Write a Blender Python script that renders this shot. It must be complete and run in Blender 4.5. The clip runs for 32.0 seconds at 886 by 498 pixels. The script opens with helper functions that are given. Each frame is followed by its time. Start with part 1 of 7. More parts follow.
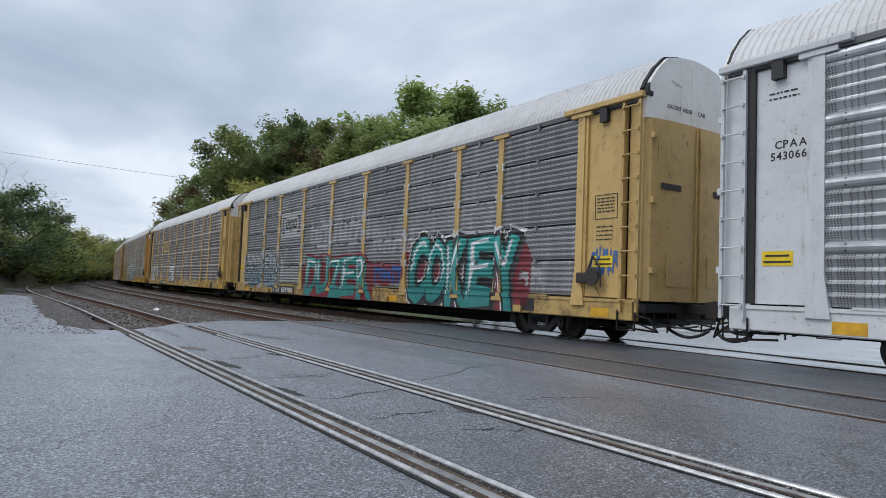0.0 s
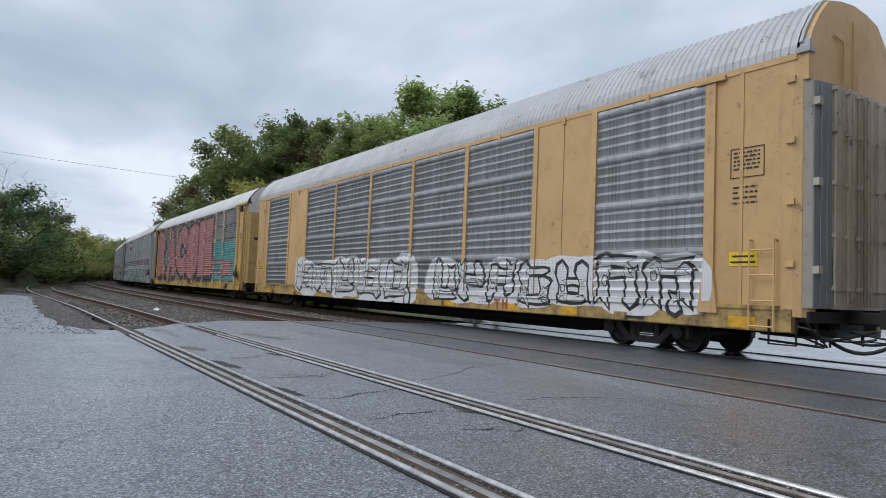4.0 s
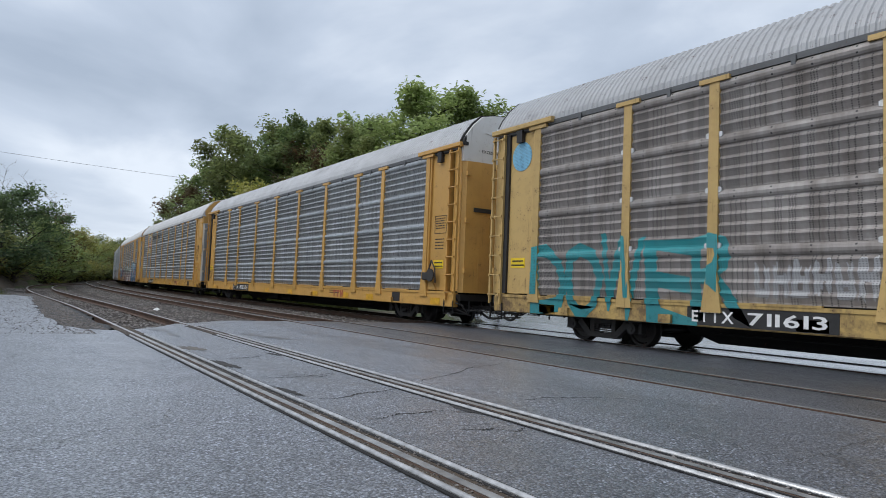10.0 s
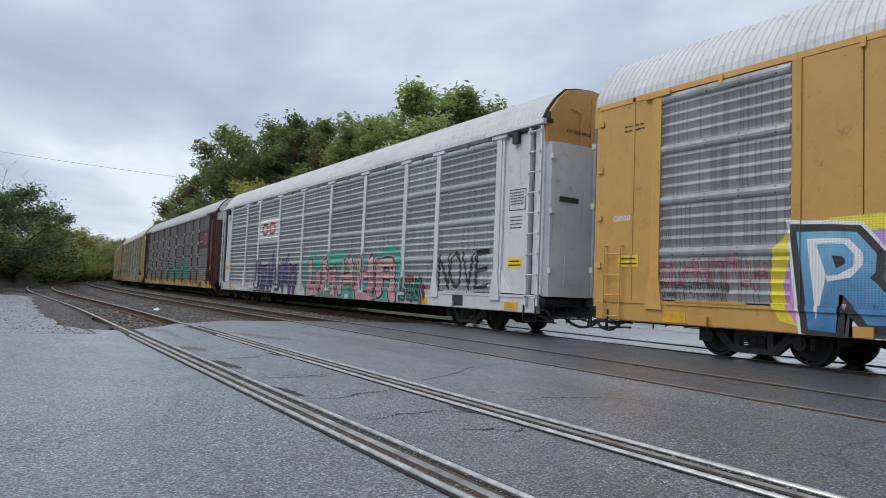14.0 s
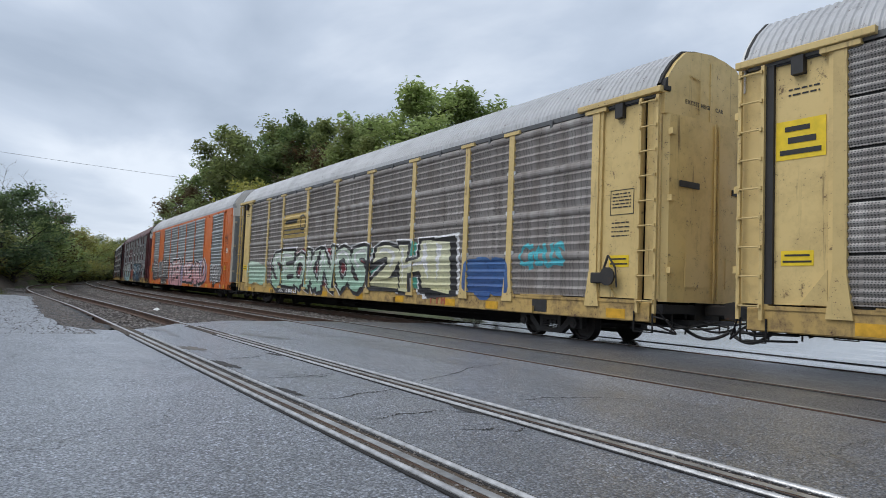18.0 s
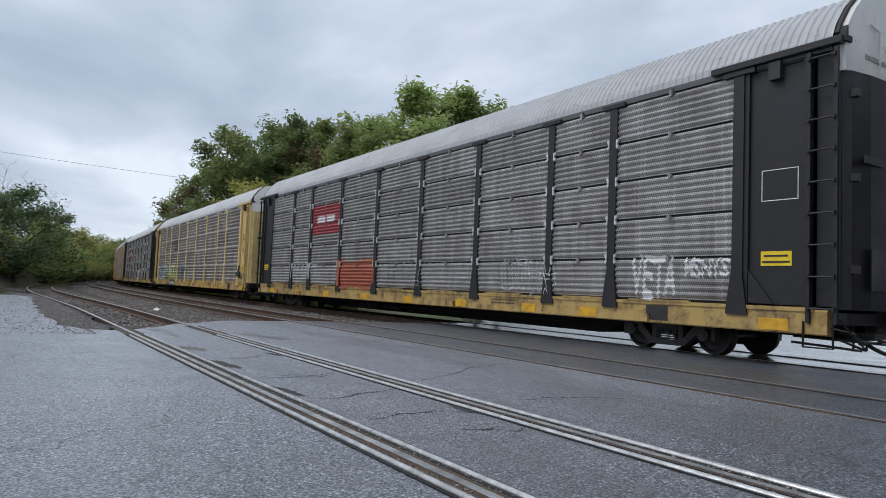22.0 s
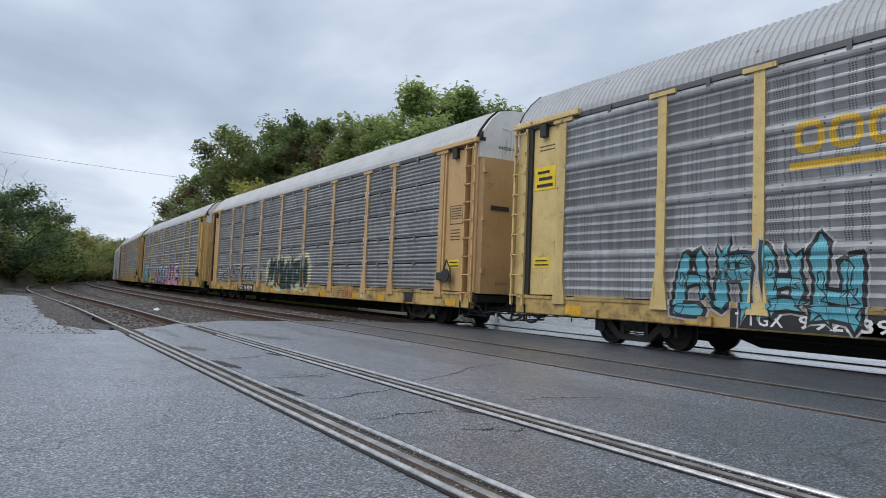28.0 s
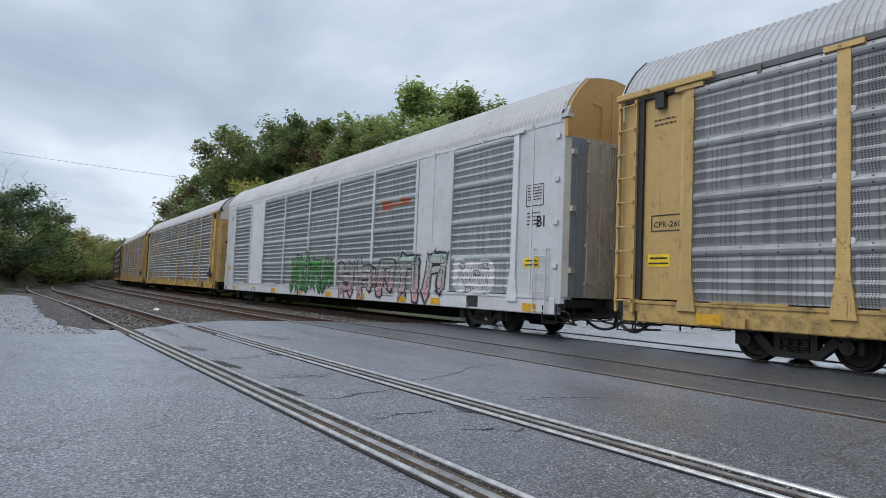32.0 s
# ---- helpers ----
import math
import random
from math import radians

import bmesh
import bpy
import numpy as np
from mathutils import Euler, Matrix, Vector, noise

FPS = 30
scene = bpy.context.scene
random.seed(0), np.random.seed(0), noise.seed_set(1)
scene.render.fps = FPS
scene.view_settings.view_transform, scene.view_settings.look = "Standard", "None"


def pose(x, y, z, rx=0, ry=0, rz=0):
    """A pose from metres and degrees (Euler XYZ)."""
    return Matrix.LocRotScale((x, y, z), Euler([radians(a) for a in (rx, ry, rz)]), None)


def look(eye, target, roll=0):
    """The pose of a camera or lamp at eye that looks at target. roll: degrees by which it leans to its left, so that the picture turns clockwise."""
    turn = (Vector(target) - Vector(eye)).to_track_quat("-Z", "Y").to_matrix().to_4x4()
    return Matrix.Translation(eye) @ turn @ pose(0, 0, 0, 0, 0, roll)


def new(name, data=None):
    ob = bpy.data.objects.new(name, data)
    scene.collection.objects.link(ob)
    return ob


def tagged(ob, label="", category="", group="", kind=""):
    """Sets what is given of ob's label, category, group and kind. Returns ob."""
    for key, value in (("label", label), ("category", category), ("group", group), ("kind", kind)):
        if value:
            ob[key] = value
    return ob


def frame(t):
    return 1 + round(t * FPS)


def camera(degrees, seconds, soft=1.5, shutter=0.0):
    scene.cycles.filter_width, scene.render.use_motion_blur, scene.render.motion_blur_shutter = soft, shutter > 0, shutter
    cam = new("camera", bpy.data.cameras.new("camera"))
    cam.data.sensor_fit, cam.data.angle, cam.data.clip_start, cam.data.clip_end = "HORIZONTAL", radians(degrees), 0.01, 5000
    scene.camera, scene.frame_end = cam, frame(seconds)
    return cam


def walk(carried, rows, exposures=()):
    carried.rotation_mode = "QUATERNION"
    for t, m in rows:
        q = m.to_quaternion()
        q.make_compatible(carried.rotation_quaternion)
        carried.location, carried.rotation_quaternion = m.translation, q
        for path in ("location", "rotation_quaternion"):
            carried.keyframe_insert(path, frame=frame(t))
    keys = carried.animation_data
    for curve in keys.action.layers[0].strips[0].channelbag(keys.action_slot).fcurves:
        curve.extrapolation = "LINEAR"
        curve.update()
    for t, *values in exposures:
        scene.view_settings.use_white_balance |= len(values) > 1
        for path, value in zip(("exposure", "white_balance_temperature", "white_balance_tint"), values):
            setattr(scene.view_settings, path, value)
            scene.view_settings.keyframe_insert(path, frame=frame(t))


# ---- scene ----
cam = camera(67.14, 32.0, soft=0.9, shutter=0.0)
EYE = (0.0, 0.0, 1.017)
_psi, _pit = radians(56.445), radians(3.508)
AIM = (EYE[0] - math.sin(_psi) * math.cos(_pit), EYE[1] + math.cos(_psi) * math.cos(_pit), EYE[2] + math.sin(_pit))
STAND = look(EYE, AIM, 2.343)
walk(cam, [(0.0, STAND), (32.0, STAND)])

# ---------------------------------------------------------------- light
world = bpy.data.worlds.new("overcast_sky")
scene.world = world
world.use_nodes = True
wt = world.node_tree
wt.nodes.clear()


def wn(kind, **kw):
    n = wt.nodes.new(kind)
    for k, v in kw.items():
        n.inputs[k].default_value = v
    return n


sky = wt.nodes.new("ShaderNodeTexSky")
sky.sky_type = "NISHITA"
sky.sun_disc = False
sky.sun_elevation = radians(53)
sky.sun_rotation = radians(195)
sky_dim = wt.nodes.new("ShaderNodeMix")
sky_dim.data_type = "RGBA"
sky_dim.blend_type = "MULTIPLY"
sky_dim.inputs["Factor"].default_value = 1.0
sky_dim.inputs["B"].default_value = (0.1, 0.1, 0.1, 1)
wt.links.new(sky.outputs["Color"], sky_dim.inputs["A"])
tc = wt.nodes.new("ShaderNodeTexCoord")
sep = wt.nodes.new("ShaderNodeSeparateXYZ")
wt.links.new(tc.outputs["Generated"], sep.inputs[0])
# cloud deck seen in perspective: direction divided by its height
zmax = wt.nodes.new("ShaderNodeMath")
zmax.operation = "MAXIMUM"
zmax.inputs[1].default_value = 0.0
wt.links.new(sep.outputs["Z"], zmax.inputs[0])
zadd = wt.nodes.new("ShaderNodeMath")
zadd.operation = "ADD"
zadd.inputs[1].default_value = 0.22
wt.links.new(zmax.outputs[0], zadd.inputs[0])
deck = wt.nodes.new("ShaderNodeVectorMath")
deck.operation = "DIVIDE"
wt.links.new(tc.outputs["Generated"], deck.inputs[0])
wt.links.new(zadd.outputs[0], deck.inputs[1])
n1 = wn("ShaderNodeTexNoise", Scale=1.15, Detail=6.0, Roughness=0.5, Distortion=0.35)
n2 = wn("ShaderNodeTexNoise", Scale=0.55, Detail=3.0, Roughness=0.5)
shift = wt.nodes.new("ShaderNodeVectorMath")
shift.operation = "ADD"
shift.inputs[1].default_value = (3.1, 7.7, 1.3)
wt.links.new(deck.outputs[0], shift.inputs[0])
wt.links.new(shift.outputs[0], n1.inputs["Vector"])
wt.links.new(shift.outputs[0], n2.inputs["Vector"])
nm = wt.nodes.new("ShaderNodeMath")
nm.operation = "ADD"
wt.links.new(n1.outputs["Fac"], nm.inputs[0])
wt.links.new(n2.outputs["Fac"], nm.inputs[1])
ramp = wt.nodes.new("ShaderNodeValToRGB")
er = ramp.color_ramp
er.elements[0].position, er.elements[0].color = 0.415, (0.38, 0.455, 0.57, 1)
er.elements[1].position, er.elements[1].color = 0.585, (0.78, 0.85, 0.95, 1)
mid = er.elements.new(0.50)
mid.color = (0.52, 0.60, 0.725, 1)
half = wt.nodes.new("ShaderNodeMath")
half.operation = "MULTIPLY"
half.inputs[1].default_value = 0.5
wt.links.new(nm.outputs[0], half.inputs[0])
wt.links.new(half.outputs[0], ramp.inputs["Fac"])
# paler towards the horizon
hz = wt.nodes.new("ShaderNodeMapRange")
hz.inputs["From Min"].default_value, hz.inputs["From Max"].default_value = 0.0, 0.30
hz.inputs["To Min"].default_value, hz.inputs["To Max"].default_value = 0.45, 0.0
wt.links.new(sep.outputs["Z"], hz.inputs["Value"])
pale = wt.nodes.new("ShaderNodeMix")
pale.data_type = "RGBA"
pale.inputs["B"].default_value = (0.69, 0.765, 0.88, 1)
wt.links.new(hz.outputs[0], pale.inputs["Factor"])
wt.links.new(ramp.outputs["Color"], pale.inputs["A"])
both = wt.nodes.new("ShaderNodeMix")
both.data_type = "RGBA"
both.inputs["Factor"].default_value = 0.93
wt.links.new(sky_dim.outputs["Result"], both.inputs["A"])
wt.links.new(pale.outputs["Result"], both.inputs["B"])
bg = wt.nodes.new("ShaderNodeBackground")
bg.inputs["Strength"].default_value = 1.1
wo = wt.nodes.new("ShaderNodeOutputWorld")
wt.links.new(both.outputs["Result"], bg.inputs["Color"])
wt.links.new(bg.outputs[0], wo.inputs["Surface"])

sun = new("sun", bpy.data.lights.new("sun", "SUN"))
sun.data.energy = 1.45
sun.data.angle = radians(35)
sun.data.color = (1.0, 0.985, 0.97)
sun.matrix_world = look((-10, -38, 52), (0, 0, 0))
scene.view_settings.exposure = 0.0


# ---------------------------------------------------------------- helpers
def mesh_of(name, verts, faces, mats=None, smooth=False):
    me = bpy.data.meshes.new(name)
    me.from_pydata(verts, [], faces)
    me.update()
    if smooth:
        me.polygons.foreach_set("use_smooth", [True] * len(me.polygons))
    return me


def part(name, me, material, parent=None, label="", m=None):
    """One mesh object; its material sits on the object, so that meshes can be shared."""
    ob = new(name, me)
    if material is not None:
        if not me.materials:
            me.materials.append(None)
        ob.material_slots[0].link = "OBJECT"
        ob.material_slots[0].material = material
    if parent is not None:
        ob.parent = parent
    if m is not None:
        ob.matrix_basis = m
    if label:
        ob["label"] = label
    return ob


class Soup:
    """Collects boxes, bars and prisms into one mesh."""

    def __init__(self):
        self.v, self.f = [], []

    def add(self, verts, faces):
        n = len(self.v)
        self.v += [tuple(p) for p in verts]
        self.f += [tuple(i + n for i in f) for f in faces]
        return self

    def box(self, x0, x1, y0, y1, z0, z1, c=0.0):
        """A box with its long edges chamfered by c."""
        if c <= 0:
            v = [(x, y, z) for x in (x0, x1) for y in (y0, y1) for z in (z0, z1)]
            return self.add(v, [(0, 1, 3, 2), (4, 6, 7, 5), (0, 4, 5, 1), (2, 3, 7, 6), (0, 2, 6, 4), (1, 5, 7, 3)])
        ring = [(y0 + c, z0), (y1 - c, z0), (y1, z0 + c), (y1, z1 - c), (y1 - c, z1), (y0 + c, z1), (y0, z1 - c), (y0, z0 + c)]
        v = [(x0, *p) for p in ring] + [(x1, *p) for p in ring]
        f = [tuple(range(8))[::-1], tuple(range(8, 16))] + [(i, (i + 1) % 8, 8 + (i + 1) % 8, 8 + i) for i in range(8)]
        return self.add(v, f)

    def bar(self, a, b, r, n=6):
        """A round bar from a to b."""
        a, b = Vector(a), Vector(b)
        q = (b - a).to_track_quat("Z", "Y")
        v = []
        for p in (a, b):
            v += [p + q @ Vector((r * math.cos(2 * math.pi * i / n), r * math.sin(2 * math.pi * i / n), 0)) for i in range(n)]
        f = [(i, (i + 1) % n, n + (i + 1) % n, n + i) for i in range(n)] + [tuple(range(n))[::-1], tuple(range(n, 2 * n))]
        return self.add(v, f)

    def hose(self, pts, r, n=6):
        for a, b in zip(pts, pts[1:]):
            self.bar(a, b, r, n)
        return self

    def prism_y(self, outline, y0, y1):
        """An outline in x and z, pushed from y0 to y1 (outline anticlockwise seen from -y)."""
        n = len(outline)
        v = [(x, y0, z) for x, z in outline] + [(x, y1, z) for x, z in outline]
        f = [tuple(range(n)), tuple(range(n, 2 * n))[::-1]] + [(i, n + i, n + (i + 1) % n, (i + 1) % n) for i in range(n)]
        return self.add(v, f)

    def prism_x(self, outline, x0, x1):
        """An outline in y and z, pushed from x0 to x1."""
        n = len(outline)
        v = [(x0, y, z) for y, z in outline] + [(x1, y, z) for y, z in outline]
        f = [tuple(range(n))[::-1], tuple(range(n, 2 * n))] + [(i, (i + 1) % n, n + (i + 1) % n, n + i) for i in range(n)]
        return self.add(v, f)

    def disc_y(self, cx, cz, y0, y1, r, n=24, r1=None):
        r1 = r if r1 is None else r1
        v = [(cx + r * math.cos(2 * math.pi * i / n), y0, cz + r * math.sin(2 * math.pi * i / n)) for i in range(n)]
        v += [(cx + r1 * math.cos(2 * math.pi * i / n), y1, cz + r1 * math.sin(2 * math.pi * i / n)) for i in range(n)]
        f = [(i, (i + 1) % n, n + (i + 1) % n, n + i) for i in range(n)] + [tuple(range(n))[::-1], tuple(range(n, 2 * n))]
        return self.add(v, f)

    def mesh(self, name, smooth=False):
        return mesh_of(name, self.v, self.f, smooth=smooth)


# ---------------------------------------------------------------- materials
class Nodes:
    def __init__(self, name):
        self.m = bpy.data.materials.new(name)
        self.m.use_nodes = True
        self.t = self.m.node_tree
        self.p = self.t.nodes["Principled BSDF"]

    def node(self, kind, **kw):
        n = self.t.nodes.new(kind)
        for k, v in kw.items():
            n.inputs[k].default_value = v
        return n

    def link(self, a, b):
        self.t.links.new(a, b)

    def math(self, op, a, b=None, clamp=False):
        n = self.t.nodes.new("ShaderNodeMath")
        n.operation = op
        n.use_clamp = clamp
        for i, v in enumerate((a, b)):
            if v is None:
                continue
            if isinstance(v, (int, float)):
                n.inputs[i].default_value = v
            else:
                self.link(v, n.inputs[i])
        return n.outputs[0]

    def mix(self, fac, a, b, blend="MIX"):
        n = self.t.nodes.new("ShaderNodeMix")
        n.data_type = "RGBA"
        n.blend_type = blend
        for key, v in (("Factor", fac), ("A", a), ("B", b)):
            if isinstance(v, tuple):
                n.inputs[key].default_value = (*v[:3], 1)
            elif isinstance(v, (int, float)):
                n.inputs[key].default_value = v
            else:
                self.link(v, n.inputs[key])
        return n.outputs["Result"]

    def ramp(self, fac, lo, hi, a=0.0, b=1.0):
        n = self.t.nodes.new("ShaderNodeMapRange")
        n.inputs["From Min"].default_value, n.inputs["From Max"].default_value = lo, hi
        n.inputs["To Min"].default_value, n.inputs["To Max"].default_value = a, b
        self.link(fac, n.inputs["Value"])
        return n.outputs[0]

    def coords(self, scale=(1, 1, 1), kind="Object", shuffle=True):
        tcn = self.t.nodes.new("ShaderNodeTexCoord")
        mp = self.t.nodes.new("ShaderNodeMapping")
        mp.inputs["Scale"].default_value = scale
        self.link(tcn.outputs[kind], mp.inputs["Vector"])
        if not shuffle:
            return mp.outputs[0]
        oi = self.t.nodes.new("ShaderNodeObjectInfo")
        k = self.math("MULTIPLY", oi.outputs["Random"], 37.0)
        add = self.t.nodes.new("ShaderNodeVectorMath")
        add.operation = "ADD"
        self.link(mp.outputs[0], add.inputs[0])
        self.link(k, add.inputs[1])
        return add.outputs[0]

    def noise(self, vec, scale, detail=4.0, rough=0.55, dist=0.0):
        n = self.node("ShaderNodeTexNoise", Scale=scale, Detail=detail, Roughness=rough, Distortion=dist)
        self.link(vec, n.inputs["Vector"])
        return n.outputs["Fac"]

    def bump(self, height, strength, distance=0.01):
        n = self.node("ShaderNodeBump", Strength=strength, Distance=distance)
        self.link(height, n.inputs["Height"])
        self.link(n.outputs[0], self.p.inputs["Normal"])

    def rand(self):
        return self.t.nodes.new("ShaderNodeObjectInfo").outputs["Random"]


_cache = {}


def paint(key, col, rough=0.5, metal=0.0, grime=(0.075, 0.062, 0.05), dirt=0.5, streak=True, rand=0.12, cloud=0.4):
    """Weathered paint: streaks of grime running down, chips and small tone changes."""
    if key in _cache:
        return _cache[key]
    k = Nodes(key)
    v1 = k.coords((6.0, 6.0, 0.35) if streak else (1, 1, 1))
    v2 = k.coords()
    n_str = k.noise(v1, 1.6, 6.0, 0.65)
    n_big = k.noise(v2, 0.9, 5.0, 0.6)
    n_mid = k.noise(v2, 4.5, 6.0, 0.68)
    n_fine = k.noise(v2, 26.0, 3.0)
    tone = k.ramp(k.rand(), 0, 1, 1 - rand, 1 + rand)
    c0 = k.mix(1.0, col, tone, "MULTIPLY")
    c0 = k.mix(k.ramp(n_big, 0.35, 0.65, 0.0, 0.25), c0, tuple(0.72 * a for a in col))
    # film of dirt in clouds, drips running down from the seams, rust where the paint has broken
    film = k.math("MULTIPLY", k.ramp(k.math("ADD", k.math("MULTIPLY", n_mid, 0.55), k.math("MULTIPLY", n_big, 0.45)), 0.46, 0.66), dirt, True)
    c1 = k.mix(k.math("MULTIPLY", film, cloud), c0, grime)
    drip = k.math("MULTIPLY", k.ramp(n_str, 0.60, 0.70), k.ramp(n_big, 0.42, 0.60), True)
    c1 = k.mix(k.math("MULTIPLY", drip, min(0.8, 1.2 * dirt)), c1, tuple(0.5 * a for a in grime))
    chips = k.math("MULTIPLY", k.ramp(n_fine, 0.62, 0.68), k.ramp(n_mid, 0.50, 0.60), True)
    rust = k.math("MAXIMUM", k.math("MULTIPLY", chips, min(1.0, 1.4 * dirt)), k.math("MULTIPLY", k.ramp(n_mid, 0.64, 0.70), min(0.9, 1.1 * dirt)))
    c2 = k.mix(rust, c1, (0.085, 0.036, 0.020))
    k.link(c2, k.p.inputs["Base Color"])
    k.link(k.ramp(n_big, 0.3, 0.7, rough - 0.1, rough + 0.15), k.p.inputs["Roughness"])
    k.p.inputs["Metallic"].default_value = metal
    k.bump(k.math("ADD", n_fine, k.math("MULTIPLY", n_big, 3.0)), 0.12, 0.006)
    _cache[key] = k.m
    return k.m


def panel_paint(key, col, dirtcol, dirt, metal=0.65, rough=0.42, holes=0.75, band=0.80, open_at=0.48):
    """Perforated galvanised side sheet: columns of small punched holes, dulled and streaked."""
    if key in _cache:
        return _cache[key]
    k = Nodes(key)
    raw = k.coords(shuffle=False)
    sepn = k.t.nodes.new("ShaderNodeSeparateXYZ")
    k.link(raw, sepn.inputs[0])
    X, Z = sepn.outputs["X"], sepn.outputs["Z"]
    cx = k.math("MULTIPLY", X, 1 / 0.047)
    fx = k.math("ABSOLUTE", k.math("SUBTRACT", k.math("FRACT", cx), 0.5))
    fz = k.math("ABSOLUTE", k.math("SUBTRACT", k.math("FRACT", k.math("MULTIPLY", Z, 1 / 0.036)), 0.5))
    rr = k.math("SQRT", k.math("ADD", k.math("MULTIPLY", fx, fx), k.math("MULTIPLY", fz, fz)))
    dot = k.ramp(rr, 0.24, 0.34, 1.0, 0.0)
    wn1 = k.t.nodes.new("ShaderNodeTexWhiteNoise")
    wn1.noise_dimensions = "1D"
    k.link(k.math("ADD", k.math("FLOOR", cx), k.math("FLOOR", k.math("MULTIPLY", k.rand(), 9.0))), wn1.inputs["W"])
    col_mask = k.ramp(wn1.outputs["Value"], open_at, open_at + 0.02)
    col_mask = k.math("MULTIPLY", col_mask, k.math("LESS_THAN", Z, band))
    dots = k.math("MULTIPLY", k.math("MULTIPLY", dot, col_mask), holes)
    bx = k.math("ABSOLUTE", k.math("SUBTRACT", k.math("FRACT", k.math("MULTIPLY", X, 1 / 0.66)), 0.5))
    bz = k.math("ABSOLUTE", k.math("SUBTRACT", k.math("ABSOLUTE", k.math("SUBTRACT", Z, 0.895)), 0.05))
    bolt = k.math("MULTIPLY", k.math("LESS_THAN", bx, 0.024), k.math("LESS_THAN", bz, 0.014))
    dots = k.math("MAXIMUM", dots, k.math("MULTIPLY", bolt, 0.9))
    v1 = k.coords((3.0, 3.0, 0.5))
    v2 = k.coords()
    n_str = k.noise(v1, 1.4, 5.0, 0.62)
    n_big = k.noise(v2, 1.1, 4.0)
    n_fine = k.noise(v2, 60.0, 2.0)
    amt = k.math("MULTIPLY", k.ramp(k.math("ADD", k.math("MULTIPLY", n_str, 0.65), k.math("MULTIPLY", n_big, 0.35)), 0.36, 0.66), dirt, True)
    tone = k.ramp(k.rand(), 0, 1, 0.84, 1.14)
    c0 = k.mix(1.0, col, tone, "MULTIPLY")
    c1 = k.mix(amt, c0, dirtcol)
    c2 = k.mix(dots, c1, (0.012, 0.012, 0.013))
    k.link(c2, k.p.inputs["Base Color"])
    k.link(k.math("MULTIPLY", k.ramp(amt, 0, 1, metal, metal * 0.6), k.math("SUBTRACT", 1.0, dots)), k.p.inputs["Metallic"])
    k.link(k.ramp(n_big, 0.3, 0.7, rough - 0.08, rough + 0.14), k.p.inputs["Roughness"])
    k.bump(k.math("SUBTRACT", k.math("MULTIPLY", n_fine, 0.25), dots), 0.25, 0.006)
    _cache[key] = k.m
    return k.m


def plain(key, col, rough=0.6, metal=0.0, noise_amt=0.25, scale=6.0):
    if key in _cache:
        return _cache[key]
    k = Nodes(key)
    v = k.coords()
    n = k.noise(v, scale, 5.0)
    f = k.noise(v, scale * 14, 2.0)
    c = k.mix(1.0, col, k.ramp(n, 0.3, 0.7, 1 - noise_amt, 1 + noise_amt), "MULTIPLY")
    k.link(c, k.p.inputs["Base Color"])
    k.p.inputs["Roughness"].default_value = rough
    k.p.inputs["Metallic"].default_value = metal
    k.bump(f, 0.15, 0.004)
    _cache[key] = k.m
    return k.m


def spray(key, low, high, zlo=0.6, zhi=2.4, holes=0.55):
    """Sprayed paint fading from one colour to another up the wall; the punched sheet shows through."""
    if key in _cache:
        return _cache[key]
    k = Nodes(key)
    raw = k.coords(shuffle=False)
    sepn = k.t.nodes.new("ShaderNodeSeparateXYZ")
    k.link(raw, sepn.inputs[0])
    X, Z = sepn.outputs["X"], sepn.outputs["Z"]
    n = k.noise(raw, 2.2, 4.0)
    g = k.math("ADD", k.ramp(Z, zlo, zhi), k.math("MULTIPLY", k.math("SUBTRACT", n, 0.5), 0.7), True)
    c = k.mix(g, low, high)
    fx = k.math("ABSOLUTE", k.math("SUBTRACT", k.math("FRACT", k.math("MULTIPLY", X, 1 / 0.047)), 0.5))
    fz = k.math("ABSOLUTE", k.math("SUBTRACT", k.math("FRACT", k.math("MULTIPLY", Z, 1 / 0.036)), 0.5))
    rr = k.math("SQRT", k.math("ADD", k.math("MULTIPLY", fx, fx), k.math("MULTIPLY", fz, fz)))
    up = k.math("GREATER_THAN", Z, 0.97)
    dots = k.math("MULTIPLY", k.math("MULTIPLY", k.ramp(rr, 0.2, 0.3, 1.0, 0.0), up), holes)
    c = k.mix(dots, c, (0.015, 0.015, 0.016))
    dust = k.ramp(k.noise(raw, 1.7, 5.0, 0.65), 0.35, 0.7, 0.02, 0.16)
    c = k.mix(dust, c, (0.24, 0.23, 0.22))
    k.link(c, k.p.inputs["Base Color"])
    k.p.inputs["Roughness"].default_value = 0.5
    thin = k.ramp(k.noise(raw, 7.0, 6.0, 0.72), 0.54, 0.74, 0.0, 0.45)
    k.link(k.math("SUBTRACT", 1.0, thin), k.p.inputs["Alpha"])
    _cache[key] = k.m
    return k.m


# ---------------------------------------------------------------- plan of the tracks
MAIN_Y, MID_Y, SIDE_Y = 12.03, 7.44, 2.86
CURVE_AT, EASE, BEND = -17.77, 25.59, 0.00129


def main_line(s):
    """Place and heading on the main track's centre line, s metres along it (+ towards the road)."""
    d = CURVE_AT - s
    if d <= 0:
        return s, MAIN_Y, 0.0
    n = max(4, int(d / 4))
    ds = d / n
    x, y, th = CURVE_AT, MAIN_Y, 0.0
    for i in range(n):
        u = (i + 0.5) * ds
        th = u * u / (2 * EASE) * BEND if u < EASE else BEND * (EASE / 2 + (u - EASE))
        x -= math.cos(th) * ds
        y += math.sin(th) * ds
    return x, y, -th


